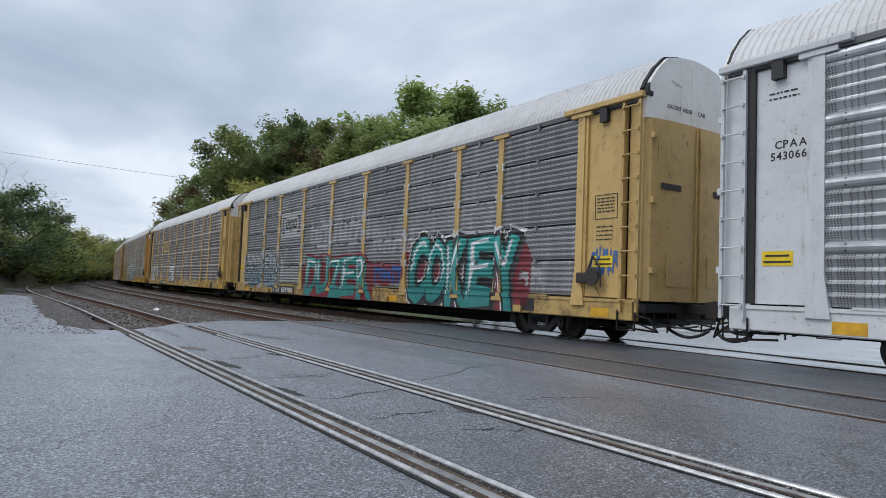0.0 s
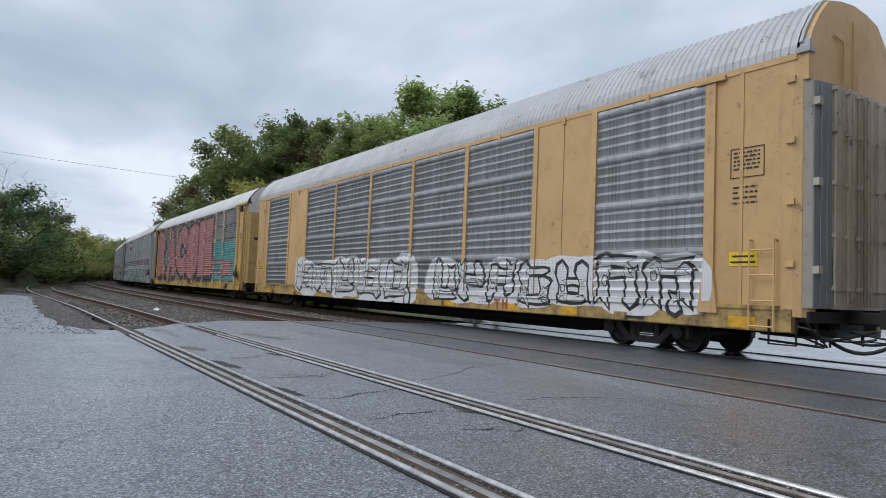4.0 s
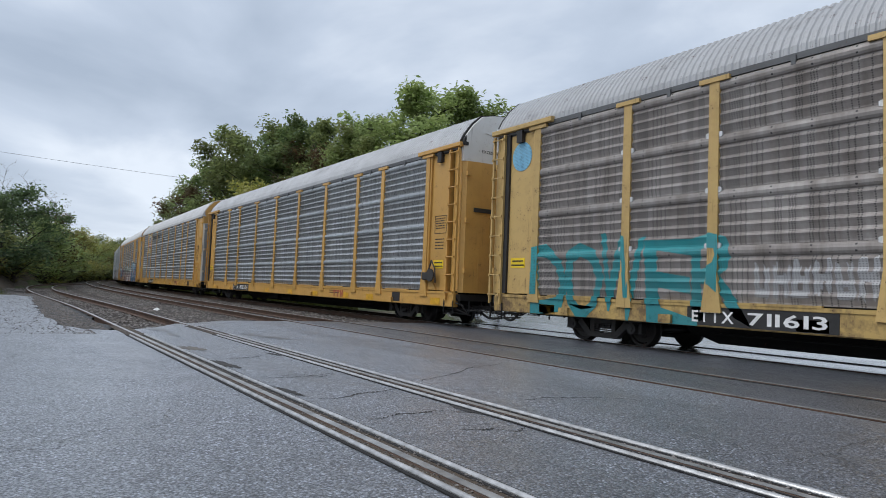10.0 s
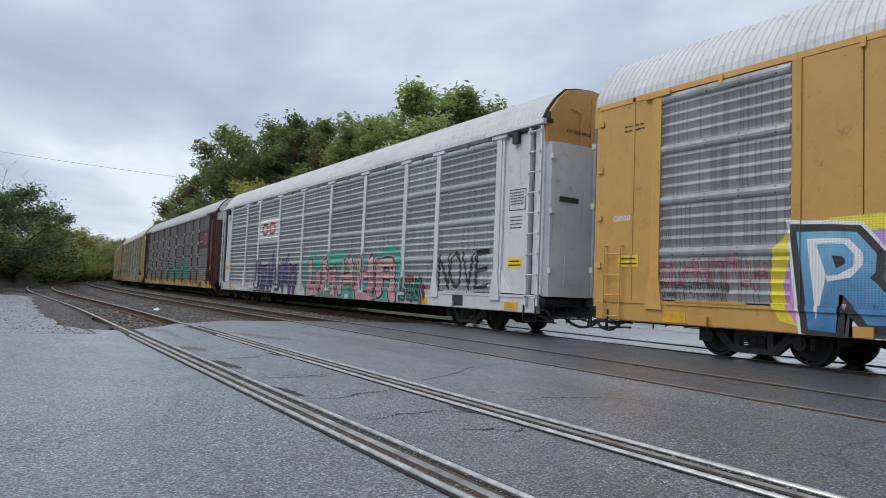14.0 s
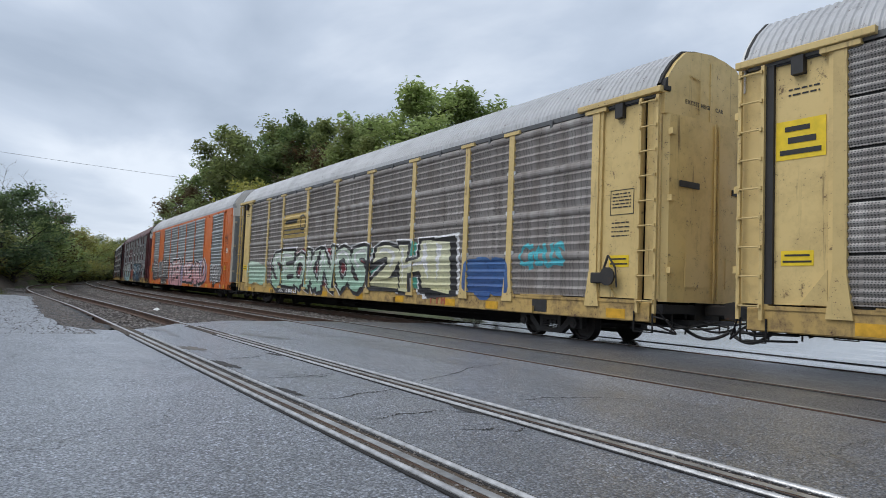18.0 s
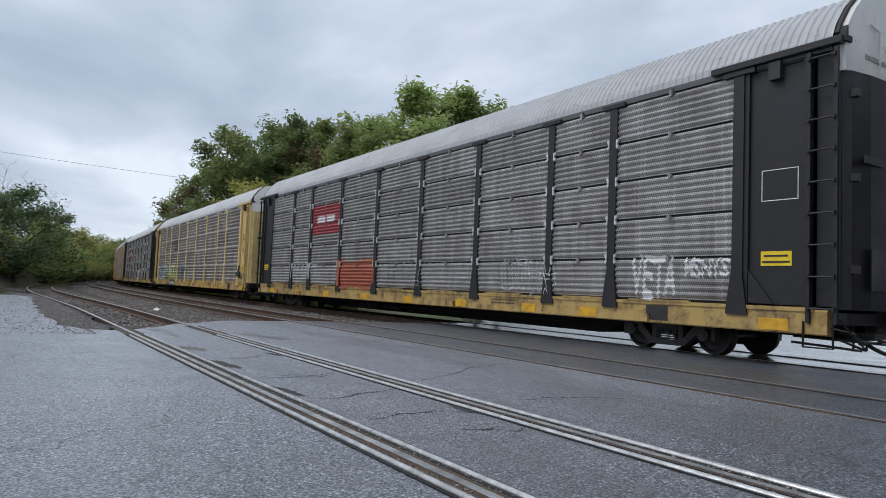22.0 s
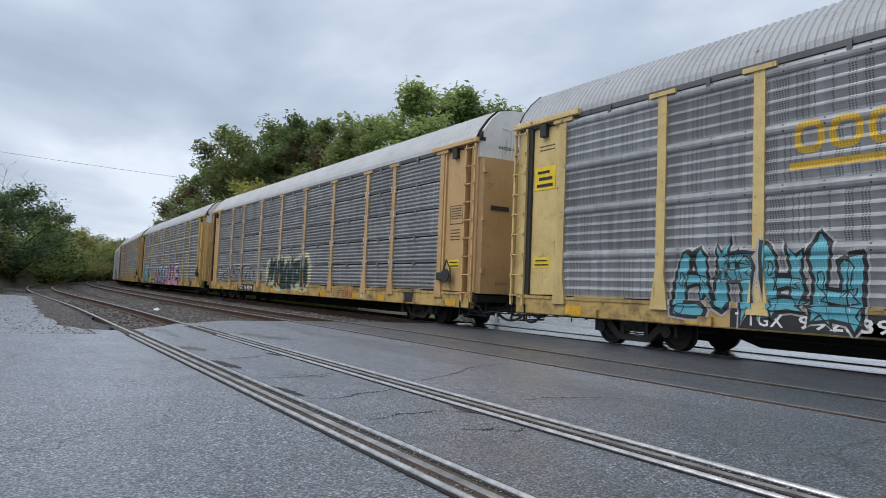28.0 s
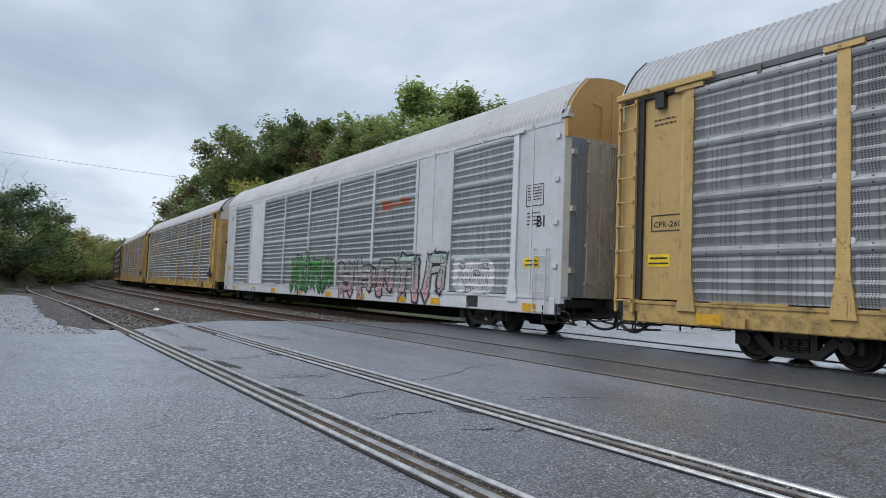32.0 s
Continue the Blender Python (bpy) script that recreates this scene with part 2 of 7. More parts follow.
def beside(s, off):
    """A point off metres to the far side (+) of the main centre line."""
    x, y, h = main_line(s)
    return x - math.sin(h) * off, y + math.cos(h) * off


def siding(s, off):
    """The siding: straight over the road, then it swings in towards the other tracks."""
    d = max(0.0, -20.0 - s)
    dip = -0.55 * (1 - math.cos(min(d, 26) / 26 * math.pi)) / 2
    e = max(0.0, -46.0 - s)
    y = SIDE_Y + dip + 0.0026 * e * e if e < 60 else SIDE_Y + dip + 0.0026 * 3600 + 0.31 * (e - 60)
    slope = -(0.0052 * min(e, 60))
    n = math.hypot(1, slope)
    return s - slope / n * off, y + off / n


def sweep(way, offs, s0, s1, step, profile, z=0.0):
    """Sweeps a closed profile (across, up) along a track at a side offset."""
    soup = Soup()
    n = len(profile)
    stations = max(2, int(abs(s1 - s0) / step) + 1)
    v, f = [], []
    for i in range(stations):
        s = s0 + (s1 - s0) * i / (stations - 1)
        for a, b in profile:
            x, y = way(s, offs + a)
            v.append((x, y, z + b))
        if i:
            o = (i - 1) * n
            f += [(o + j, o + (j + 1) % n, o + n + (j + 1) % n, o + n + j) for j in range(n)]
    f += [tuple(range(n)), tuple(range(len(v) - n, len(v)))[::-1]]
    return soup.add(v, f)


RAIL = [(-0.07, -0.16), (0.07, -0.16), (0.07, -0.145), (0.012, -0.125), (0.012, -0.045), (0.036, -0.035), (0.036, -0.006), (0.028, 0.0), (-0.028, 0.0), (-0.036, -0.006), (-0.036, -0.035), (-0.012, -0.045), (-0.012, -0.125), (-0.07, -0.145)]


def asphalt(key, lo, hi, wet, crack, relief, gloss=0.5, film=(0.0, 0.0, 0.2), pale=2.0):
    k = Nodes(key)
    k.p.inputs["Specular IOR Level"].default_value = gloss
    v = k.coords(shuffle=False)
    big = k.noise(v, 0.22, 5.0, 0.6)
    mid_n = k.noise(v, 1.3, 5.0, 0.6, 0.4)
    grit = k.noise(v, 55.0, 3.0, 0.7)
    vor = k.node("ShaderNodeTexVoronoi", Scale=66.0)
    k.link(v, vor.inputs["Vector"])
    cell = k.t.nodes.new("ShaderNodeSeparateXYZ")
    k.link(vor.outputs["Color"], cell.inputs[0])
    c = k.mix(k.ramp(mid_n, 0.3, 0.7), lo, hi)
    c = k.mix(k.ramp(cell.outputs["X"], 0.62, 1.0, 0.0, 0.9), c, tuple(2.5 * a for a in hi))
    c = k.mix(k.ramp(cell.outputs["Y"], 0.45, 0.9, 0.0, 0.9), c, tuple(0.16 * a for a in lo))
    # shade in the crevices between stones, darkened in the colour itself
    c = k.mix(k.ramp(vor.outputs["Distance"], 0.35, 0.7, 0.0, 0.7), c, tuple(0.2 * a for a in lo))
    # paler westward, darker eastward: the sky's sheen and the train's reflection painted as tone
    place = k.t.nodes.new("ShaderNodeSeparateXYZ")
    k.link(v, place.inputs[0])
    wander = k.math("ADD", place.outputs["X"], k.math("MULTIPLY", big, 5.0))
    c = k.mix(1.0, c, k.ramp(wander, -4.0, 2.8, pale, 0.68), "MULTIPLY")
    # wandering cracks
    warp = k.node("ShaderNodeTexNoise", Scale=0.9, Detail=5.0, Roughness=0.65)
    k.link(v, warp.inputs["Vector"])
    wv = k.t.nodes.new("ShaderNodeVectorMath")
    wv.operation = "MULTIPLY_ADD"
    k.link(warp.outputs["Color"], wv.inputs[0])
    wv.inputs[1].default_value = (1.3, 1.3, 0)
    k.link(v, wv.inputs[2])
    ck = k.node("ShaderNodeTexVoronoi", Scale=0.30)
    ck.feature = "DISTANCE_TO_EDGE"
    k.link(wv.outputs[0], ck.inputs["Vector"])
    line = k.math("MULTIPLY", k.ramp(ck.outputs["Distance"], 0.0, 0.0035, 1.0, 0.0), k.ramp(big, 0.42, 0.55, 0.0, crack))
    c = k.mix(line, c, (0.012, 0.012, 0.013))
    along = k.noise(k.coords((0.25, 1.1, 1.0), shuffle=False), 1.0, 5.0, 0.6, 0.5)
    damp = k.ramp(k.math("ADD", k.math("MULTIPLY", along, 0.6), k.math("MULTIPLY", mid_n, 0.4)), 0.40, 0.60)
    c = k.mix(k.math("MULTIPLY", damp, 0.36), c, tuple(0.45 * a for a in lo))
    k.link(c, k.p.inputs["Base Color"])
    k.link(k.ramp(damp, 0, 1, wet[1], wet[0]), k.p.inputs["Roughness"])
    # a thin film of water lies over the stones
    wetness = k.math("MULTIPLY", k.ramp(damp, 0, 1, film[0], film[1]), k.ramp(cell.outputs["Z"], 0.0, 0.5, 0.3, 1.0))
    wetness = k.math("MULTIPLY", wetness, k.ramp(vor.outputs["Distance"], 0.42, 0.66, 1.0, 0.05), True)
    k.link(wetness, k.p.inputs["Coat Weight"])
    k.p.inputs["Coat Roughness"].default_value = film[2]
    k.p.inputs["Coat IOR"].default_value = 1.8
    h = k.math("SUBTRACT", k.math("ADD", k.math("MULTIPLY", grit, 0.6), k.math("MULTIPLY", vor.outputs["Distance"], -0.7)), k.math("MULTIPLY", line, 2.0))
    k.bump(h, relief, 0.008)
    cb = k.node("ShaderNodeBump", Strength=relief * 0.3, Distance=0.006)
    k.link(h, cb.inputs["Height"])
    k.link(cb.outputs[0], k.p.inputs["Coat Normal"])
    return k.m


def bed_mat(key, a, b, c3, grain=14.0):
    k = Nodes(key)
    v = k.coords(shuffle=False)
    vor = k.node("ShaderNodeTexVoronoi", Scale=grain)
    k.link(v, vor.inputs["Vector"])
    big = k.noise(v, 0.35, 5.0)
    fine = k.noise(v, 2 * grain, 3.0)
    c = k.mix(vor.outputs["Color"], a, b)
    c = k.mix(k.ramp(vor.outputs["Distance"], 0.2, 0.7, 0.0, 0.8), c, (0.02, 0.017, 0.015))
    c = k.mix(k.ramp(big, 0.4, 0.62, 0.0, 0.7), c, c3)
    k.link(c, k.p.inputs["Base Color"])
    k.p.inputs["Roughness"].default_value = 0.85
    k.bump(k.math("SUBTRACT", fine, k.math("MULTIPLY", vor.outputs["Distance"], 2.0)), 0.9, 0.56 / grain)
    return k.m


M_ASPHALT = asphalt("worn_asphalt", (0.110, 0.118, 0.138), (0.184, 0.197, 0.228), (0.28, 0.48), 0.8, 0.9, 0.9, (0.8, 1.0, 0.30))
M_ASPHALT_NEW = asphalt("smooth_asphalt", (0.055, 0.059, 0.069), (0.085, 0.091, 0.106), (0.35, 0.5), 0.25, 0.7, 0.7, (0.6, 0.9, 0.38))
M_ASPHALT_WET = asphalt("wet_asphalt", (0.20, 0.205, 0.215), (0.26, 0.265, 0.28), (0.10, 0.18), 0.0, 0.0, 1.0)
M_RAIL = plain("rail_steel", (0.42, 0.415, 0.41), 0.40, 0.8, 0.4, 6.0)
M_RAIL_DULL = plain("rail_rust", (0.085, 0.048, 0.032), 0.65, 0.2, 0.35, 5.0)
M_GUARD = plain("guard_steel", (0.48, 0.475, 0.472), 0.34, 0.7, 0.3, 11.0)
M_DIRT = bed_mat("packed_dirt", (0.05, 0.046, 0.042), (0.17, 0.155, 0.14), (0.11, 0.075, 0.045), 45.0)
M_JOINT = plain("joint_and_shade", (0.012, 0.011, 0.011), 0.9, 0.0, 0.4, 9.0)
M_TIE = plain("tie_wood", (0.045, 0.034, 0.027), 0.85, 0.0, 0.4, 5.0)
M_BLACK = plain("black_rubber", (0.012, 0.012, 0.013), 0.55)


def stones_mat():
    k = Nodes("ballast_stone")
    g = k.t.nodes.new("ShaderNodeNewGeometry")
    v = k.coords(shuffle=False)
    n = k.noise(v, 0.5, 4.0)
    c = k.mix(g.outputs["Random Per Island"], (0.045, 0.038, 0.034), (0.27, 0.245, 0.225))
    c = k.mix(k.ramp(n, 0.4, 0.7, 0.0, 0.4), c, (0.10, 0.075, 0.058))
    k.link(c, k.p.inputs["Base Color"])
    k.p.inputs["Roughness"].default_value = 0.75
    return k.m


M_STONE = stones_mat()
M_BED = bed_mat("ballast_bed", (0.05, 0.043, 0.038), (0.16, 0.145, 0.13), (0.065, 0.045, 0.033))
M_GRAVEL = bed_mat("grey_gravel", (0.07, 0.072, 0.078), (0.165, 0.169, 0.18), (0.09, 0.09, 0.094), 30.0)


def soil_mat():
    k = Nodes("weedy_soil")
    v = k.coords(shuffle=False)
    a, b = k.noise(v, 0.12, 5.0), k.noise(v, 2.5, 6.0, 0.65)
    c = k.mix(k.ramp(b, 0.35, 0.65), (0.035, 0.05, 0.016), (0.085, 0.10, 0.032))
    c = k.mix(k.ramp(a, 0.5, 0.62), c, (0.085, 0.066, 0.045))
    k.link(c, k.p.inputs["Base Color"])
    k.p.inputs["Roughness"].default_value = 0.9
    k.bump(b, 0.8, 0.08)
    return k.m


M_SOIL = soil_mat()

# ---------------------------------------------------------------- ground
rng = random.Random(4)


def height(x, y):
    """Ground level: flat by the tracks, rising in banks at the trees."""
    z = -0.42
    x0, y0, h = main_line(min(x, 60)) if y < 60 else (x, MAIN_Y, 0)
    far = max(0.0, (y - (beside(x, 0)[1] if x > -240 else 60)) - 6.0)
    if x > -70:
        far = max(0.0, far - 0.0 - max(0.0, x + 70) * 0.9)
    z += min(4.0, 0.16 * far) * (1.0 if x < -42 else max(0.0, 1 - (x + 42) / 12))
    if x < -37:
        lim = siding(x, 0)[1] - 3.0 if x > -84 else beside(max(x, -260), 0)[1] - 9.5
        z += min(2.4, 0.6 * max(0.0, lim - y)) * min(1.0, (-37 - x) / 12)
    return z + 0.06 * noise.noise(Vector((x * 0.3, y * 0.3, 0)))


def ground_sheet():
    xs = [-3000, -1200, -600, -400, -320] + [-260 + 5 * i for i in range(49)] + [-15 + 6 * i for i in range(13)] + [120, 250, 700, 3000]
    ys = [-3000, -800, -250, -120, -70] + [-50 + 5 * i for i in range(8)] + [-11 + 1.5 * i for i in range(42)] + [56, 65, 80, 110, 180, 300, 800, 3000]
    v = [(x, y, height(x, y) if -300 < x < 120 and -80 < y < 120 else height(max(-300, min(120, x)), max(-80, min(120, y)))) for x in xs for y in ys]
    n = len(ys)
    f = [(i * n + j, (i + 1) * n + j, (i + 1) * n + j + 1, i * n + j + 1) for i in range(len(xs) - 1) for j in range(n - 1)]
    ob = part("ground", mesh_of("ground", v, f, smooth=True), M_SOIL)
    tagged(ob, "weedy brown and green soil beside the tracks", "ground", kind="structure")


ground_sheet()


def rough_edge(pts, step=0.5, amp=0.12):
    """Breaks a polyline into short uneven steps."""
    out = []
    for (x0, y0), (x1, y1) in zip(pts, pts[1:]):
        n = max(1, int(math.hypot(x1 - x0, y1 - y0) / step))
        for i in range(n):
            t = i / n
            out.append((x0 + (x1 - x0) * t + rng.uniform(-amp, amp), y0 + (y1 - y0) * t + rng.uniform(-amp, amp)))
    out.append(pts[-1])
    return out


def slab(name, outline, z0, z1, material, label, category):
    bm = bmesh.new()
    top = [bm.verts.new((x, y, z1)) for x, y in outline]
    low = [bm.verts.new((x, y, z0)) for x, y in outline]
    bm.faces.new(top)
    n = len(top)
    for i in range(n):
        bm.faces.new((top[i], low[i], low[(i + 1) % n], top[(i + 1) % n]))
    bmesh.ops.triangulate(bm, faces=bm.faces[:])
    bmesh.ops.recalc_face_normals(bm, faces=bm.faces[:])
    me = bpy.data.meshes.new(name)
    bm.to_mesh(me)
    bm.free()
    ob = part(name, me, material)
    tagged(ob, label, category, kind="structure")
    return ob


west = rough_edge([(-36.5, -45), (-36.2, 0.6), (-34.3, 1.3), (-26, 1.05), (-18.6, 0.95), (-15.6, 1.1), (-14.4, 1.5), (-14.0, 1.95), (-14.6, 2.6), (-16.1, 3.5), (-17.4, 4.9), (-17.6, 6.55)], 0.5, 0.10)
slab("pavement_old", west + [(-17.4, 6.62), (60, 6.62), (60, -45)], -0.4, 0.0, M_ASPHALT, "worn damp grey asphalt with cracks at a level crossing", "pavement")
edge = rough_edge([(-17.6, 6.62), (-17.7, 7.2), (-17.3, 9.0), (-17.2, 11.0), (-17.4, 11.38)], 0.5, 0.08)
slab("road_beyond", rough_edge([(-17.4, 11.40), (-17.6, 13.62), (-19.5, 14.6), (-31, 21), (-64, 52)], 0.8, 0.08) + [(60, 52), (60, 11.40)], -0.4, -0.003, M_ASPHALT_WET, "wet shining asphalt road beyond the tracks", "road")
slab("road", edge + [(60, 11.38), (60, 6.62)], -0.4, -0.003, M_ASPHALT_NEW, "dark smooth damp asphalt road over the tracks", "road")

# ballast beds under the three tracks
for nm, way, c0, hw, s0 in (("ballast_main", beside, -2.3, 4.9, -260), ("ballast_siding", siding, 0.0, 1.75, -62)):
    prof = [(-hw - 0.5, -0.5), (hw + 0.5, -0.5), (hw + 0.35, -0.36), (hw - 0.3, -0.17), (-hw + 0.3, -0.17), (-hw - 0.35, -0.36)]
    me = sweep(way, c0, -15.5, s0, 3.0, prof, 0.0 if nm == "ballast_main" else -0.008).mesh(nm)
    tagged(part(nm, me, M_BED), "brown and grey crushed stone ballast", "ballast", kind="structure")
slab("gravel_patch", rough_edge([(-36, 0.0), (-26, -0.5), (-17, -0.4), (-11.8, -0.05), (-13, 1.0), (-15, 2.0), (-24, 2.1), (-37, 1.7), (-41, 1.6), (-36, 0.0)], 0.6, 0.15)[:-1], -0.4, -0.035, M_GRAVEL, "grey loose gravel beside the siding", "gravel")


def stone_field(name, n, spots, size, label):
    v, f = [], []
    r = random.Random(9)
    for i in range(n):
        x, y, z = spots(r)
        s = r.uniform(*size)
        a = r.uniform(0, 6.28)
        ring = [(x + s * r.uniform(0.7, 1.2) * math.cos(a + j * 1.57), y + s * r.uniform(0.7, 1.2) * math.sin(a + j * 1.57), z + r.uniform(-0.1, 0.3) * s) for j in range(4)]
        o = len(v)
        v += ring + [(x + r.uniform(-.3, .3) * s, y + r.uniform(-.3, .3) * s, z + s * r.uniform(0.5, 0.9))]
        f += [(o, o + 1, o + 4), (o + 1, o + 2, o + 4), (o + 2, o + 3, o + 4), (o + 3, o, o + 4)]
    tagged(part(name, mesh_of(name, v, f), M_STONE), label, "ballast stones", kind="stuff")


def main_spot(r):
    s = -15.8 - 70 * r.random() ** 1.7
    o = r.uniform(-7.3, 2.4)
    x, y = beside(s, o)
    return x, y, -0.165


def side_spot(r):
    s = -14.2 - 45 * r.random() ** 1.6
    x, y = siding(s, r.uniform(-2.2, 2.0))
    return x, y, -0.17 if s > -16 else -0.165


stone_field("ballast_stones", 16000, main_spot, (0.025, 0.06), "grey and brown crushed stones between the rails")
stone_field("siding_stones", 9000, side_spot, (0.022, 0.055), "dark crushed stones round the siding rails")
stone_field("gravel_stones", 6000, lambda r: (-12 - 26 * r.random() ** 1.5, r.uniform(0.9, 1.9), -0.035), (0.01, 0.03), "small dark stones scattered on gravel")

stone_field("loose_grit", 3500, lambda r: (-13.2 - 25 * r.random() ** 1.3, 1.5 - 3.4 * r.random() ** 2.0, 0.0), (0.006, 0.022), "loose dark grit scattered on the asphalt edge")
# tracks: rails over the whole length, ties where the bed lies open
TIE = Soup().box(-0.11, 0.11, -1.25, 1.25, -0.10, 0.06, 0.012).mesh("tie")
PLATE = Soup().box(-0.17, 0.17, -0.1, 0.1, 0.0, 0.02, 0.004).mesh("tie_plate")


def railway(name, way, centre, s_far, label, bright):
    top = new(name)
    tagged(top, label, "railway track", kind="structure")
    for side in (-0.755, 0.755):
        part("rail", sweep(way, centre + side, 62, s_far, 2.0, RAIL, 0.012).mesh("rail"), M_RAIL_DULL, top)
        # polished running surface
        part("rail_head", sweep(way, centre + side, 62, s_far, 2.0, [(-0.031, 0), (0.031, 0), (0.031, 0.003), (-0.031, 0.003)], 0.0125).mesh("rail_head"), M_RAIL, top)
    s = -16.6
    i = 0
    while s > max(s_far, -62):
        x, y = way(s, centre)
        x2, y2 = way(s - 0.3, centre)
        h = math.atan2(y - y2, x - x2)
        part("tie", TIE, M_TIE, top, m=pose(x, y, -0.224, 0, 0, math.degrees(h) + rng.uniform(-1.2, 1.2)))
        for side in (-0.755, 0.755):
            if s > -34:
                xx, yy = way(s, centre + side)
                part("tie_plate", PLATE, M_RAIL_DULL, top, m=pose(xx, yy, -0.152, 0, 0, math.degrees(h)))
        s -= 0.54
    return top


railway("main_track", beside, 0.0, -250, "railway track of worn steel rails curving away on ballast", False)
railway("middle_track", beside, MID_Y - MAIN_Y, -250, "second railway track of brown steel rails curving away", False)
side_track = railway("siding_track", siding, 0.0, -96, "siding with dull steel rails crossing the asphalt", True)
# dirt-filled channels, dark strips for joints and shade, and half-round guard bars beside the siding's rails
BAR = [(0.023 * math.cos(math.pi * i / 8), 0.024 * math.sin(math.pi * i / 8)) for i in range(9)]
for side, low, high, joints in ((-0.755, -0.122, 0.150, (-0.163, 0.108, 0.188)), (0.755, -0.145, 0.145, (-0.052, 0.102, 0.188, -0.176))):
    part("flangeway", sweep(siding, side + (low + high) / 2, 60, -15.3, 4.0, [(-0.165, 0), (0.165, 0), (0.165, 0.004), (-0.165, 0.004)], 0.0).mesh("flangeway"), M_DIRT, side_track, "dirt packed beside the rail")
    for o, s_end in ((low, -12.7), (high, -12.9)):
        part("guard_bar", sweep(siding, side + o, 60, s_end, 4.0, BAR, 0.002).mesh("guard_bar"), M_GUARD, side_track, "worn bright half-round steel bar")
    # flat black strips paint the open joints and the shade below the bars
    for o in joints:
        part("joint", sweep(siding, side + o, 60, -12.9, 4.0, [(-0.014, 0), (0.014, 0), (0.014, 0.0075), (-0.014, 0.0075)], 0.0).mesh("joint"), M_JOINT, side_track, "dark strip for the joint and the bar's shade")
# the recessed flangeways' shade is laid on as flat black strips
for cen in (0.0, MID_Y - MAIN_Y):
    for side in (-0.755, 0.755):
        inn = 1 if side < 0 else -1
        tagged(part("flangeway", sweep(beside, cen + side + inn * 0.045, 60, -17.3, 4.0, [(-0.05, 0), (0.05, 0), (0.05, 0.004), (-0.05, 0.004)], 0.0).mesh("flangeway"), M_BLACK), "flat black strip for the shaded flangeway beside a rail", "flangeway", kind="structure")


def channel_spot(r):
    sd, o = r.choice(((-0.755, 0.1), (-0.755, -0.07), (0.755, 0.08), (0.755, -0.09)))
    x, y = siding(-14 + 17 * r.random(), sd + o + r.gauss(0, 0.025))
    return x, y, 0.005


stone_field("channel_grit", 4000, channel_spot, (0.004, 0.014), "small stones and debris in the channels beside the rails")
# broken spots in the asphalt beside the siding
M_HOLE = plain("broken_asphalt", (0.035, 0.032, 0.03), 0.8, 0, 0.5, 9.0)
M_MUD = plain("muddy_spot", (0.10, 0.085, 0.068), 0.5, 0, 0.5, 5.0)
M_WATER = plain("standing_water", (0.16, 0.165, 0.175), 0.28, 0, 0.3, 3.0)


def spot_mesh(cx, cy, rx, ry, seed, turn):
    r = random.Random(seed)
    v = [(cx, cy, 0.004)]
    for i in range(26):
        a = 2 * math.pi * i / 26
        k = r.uniform(0.6, 1.15)
        u, w = rx * k * math.cos(a), ry * k * math.sin(a)
        v.append((cx + u * math.cos(turn) - w * math.sin(turn), cy + u * math.sin(turn) + w * math.cos(turn), 0.004))
    return mesh_of("spot", v, [(0, 1 + i, 1 + (i + 1) % 26) for i in range(26)])


for nm, lab, m_, spots in (
    ("pothole", "dark broken spot in the asphalt", M_HOLE, ((-8.35, 2.37, 0.5, 0.09, 0.1), (-4.70, 3.415, 0.24, 0.06, 0.0), (-9.3, 3.36, 0.28, 0.05, 0.1), (-6.1, 2.36, 0.35, 0.05, 0.1))),
    ("mud_patch", "brown muddy spot between the rails", M_MUD, ((-10.35, 2.45, 0.38, 0.16, 0.2),)),
    ("puddle", "thin bright puddle on the asphalt", M_WATER, ((-14.3, 2.7, 0.6, 0.18, 0.1), (-13.0, 2.75, 0.5, 0.10, 0.0), (-12.4, 4.3, 0.9, 0.15, 0.3)))):
    for i, (cx, cy, rx, ry, turn) in enumerate(spots):
        tagged(part(nm, spot_mesh(cx, cy, rx, ry, i + 5, turn), m_), lab, nm.replace("_", " "), kind="structure")


def crack_strip(x0, y0, x1, y1, seed, w=0.012):
    """A ragged opened crack running between two places."""
    r = random.Random(seed)
    n = 40
    v = []
    ph = [r.uniform(0, 6.28) for i in range(2)]
    for i in range(n + 1):
        t = i / n
        x = x0 + (x1 - x0) * t + r.uniform(-.02, .02) + 0.07 * math.sin(5 * t + ph[0]) + 0.03 * math.sin(13 * t + ph[1])
        y = y0 + (y1 - y0) * t + r.uniform(-.01, .01)
        k = w * r.uniform(0.4, 1.5) * (0.4 + 0.6 * math.sin(math.pi * t))
        v += [(x - k, y, 0.0035), (x + k, y, 0.0035)]
    return mesh_of("crack", v, [(2 * i, 2 * i + 1, 2 * i + 3, 2 * i + 2) for i in range(n)])


for i, c4 in enumerate(((-7.07, 2.4, -7.0, 3.3), (-5.65, 2.45, -5.83, 3.5), (-8.9, 2.5, -9.2, 3.3), (-6.4, 4.0, -7.6, 6.2), (-4.72, 2.45, -4.62, 3.35), (-3.95, 2.9, -3.9, 3.4), (-7.25, 2.5, -7.1, 3.3), (-5.0, 4.2, -4.6, 5.4))):
    tagged(part("crack", crack_strip(*c4, i), M_HOLE), "dark ragged crack in the asphalt", "crack", kind="structure")
lit = Soup()
r_ = random.Random(2)
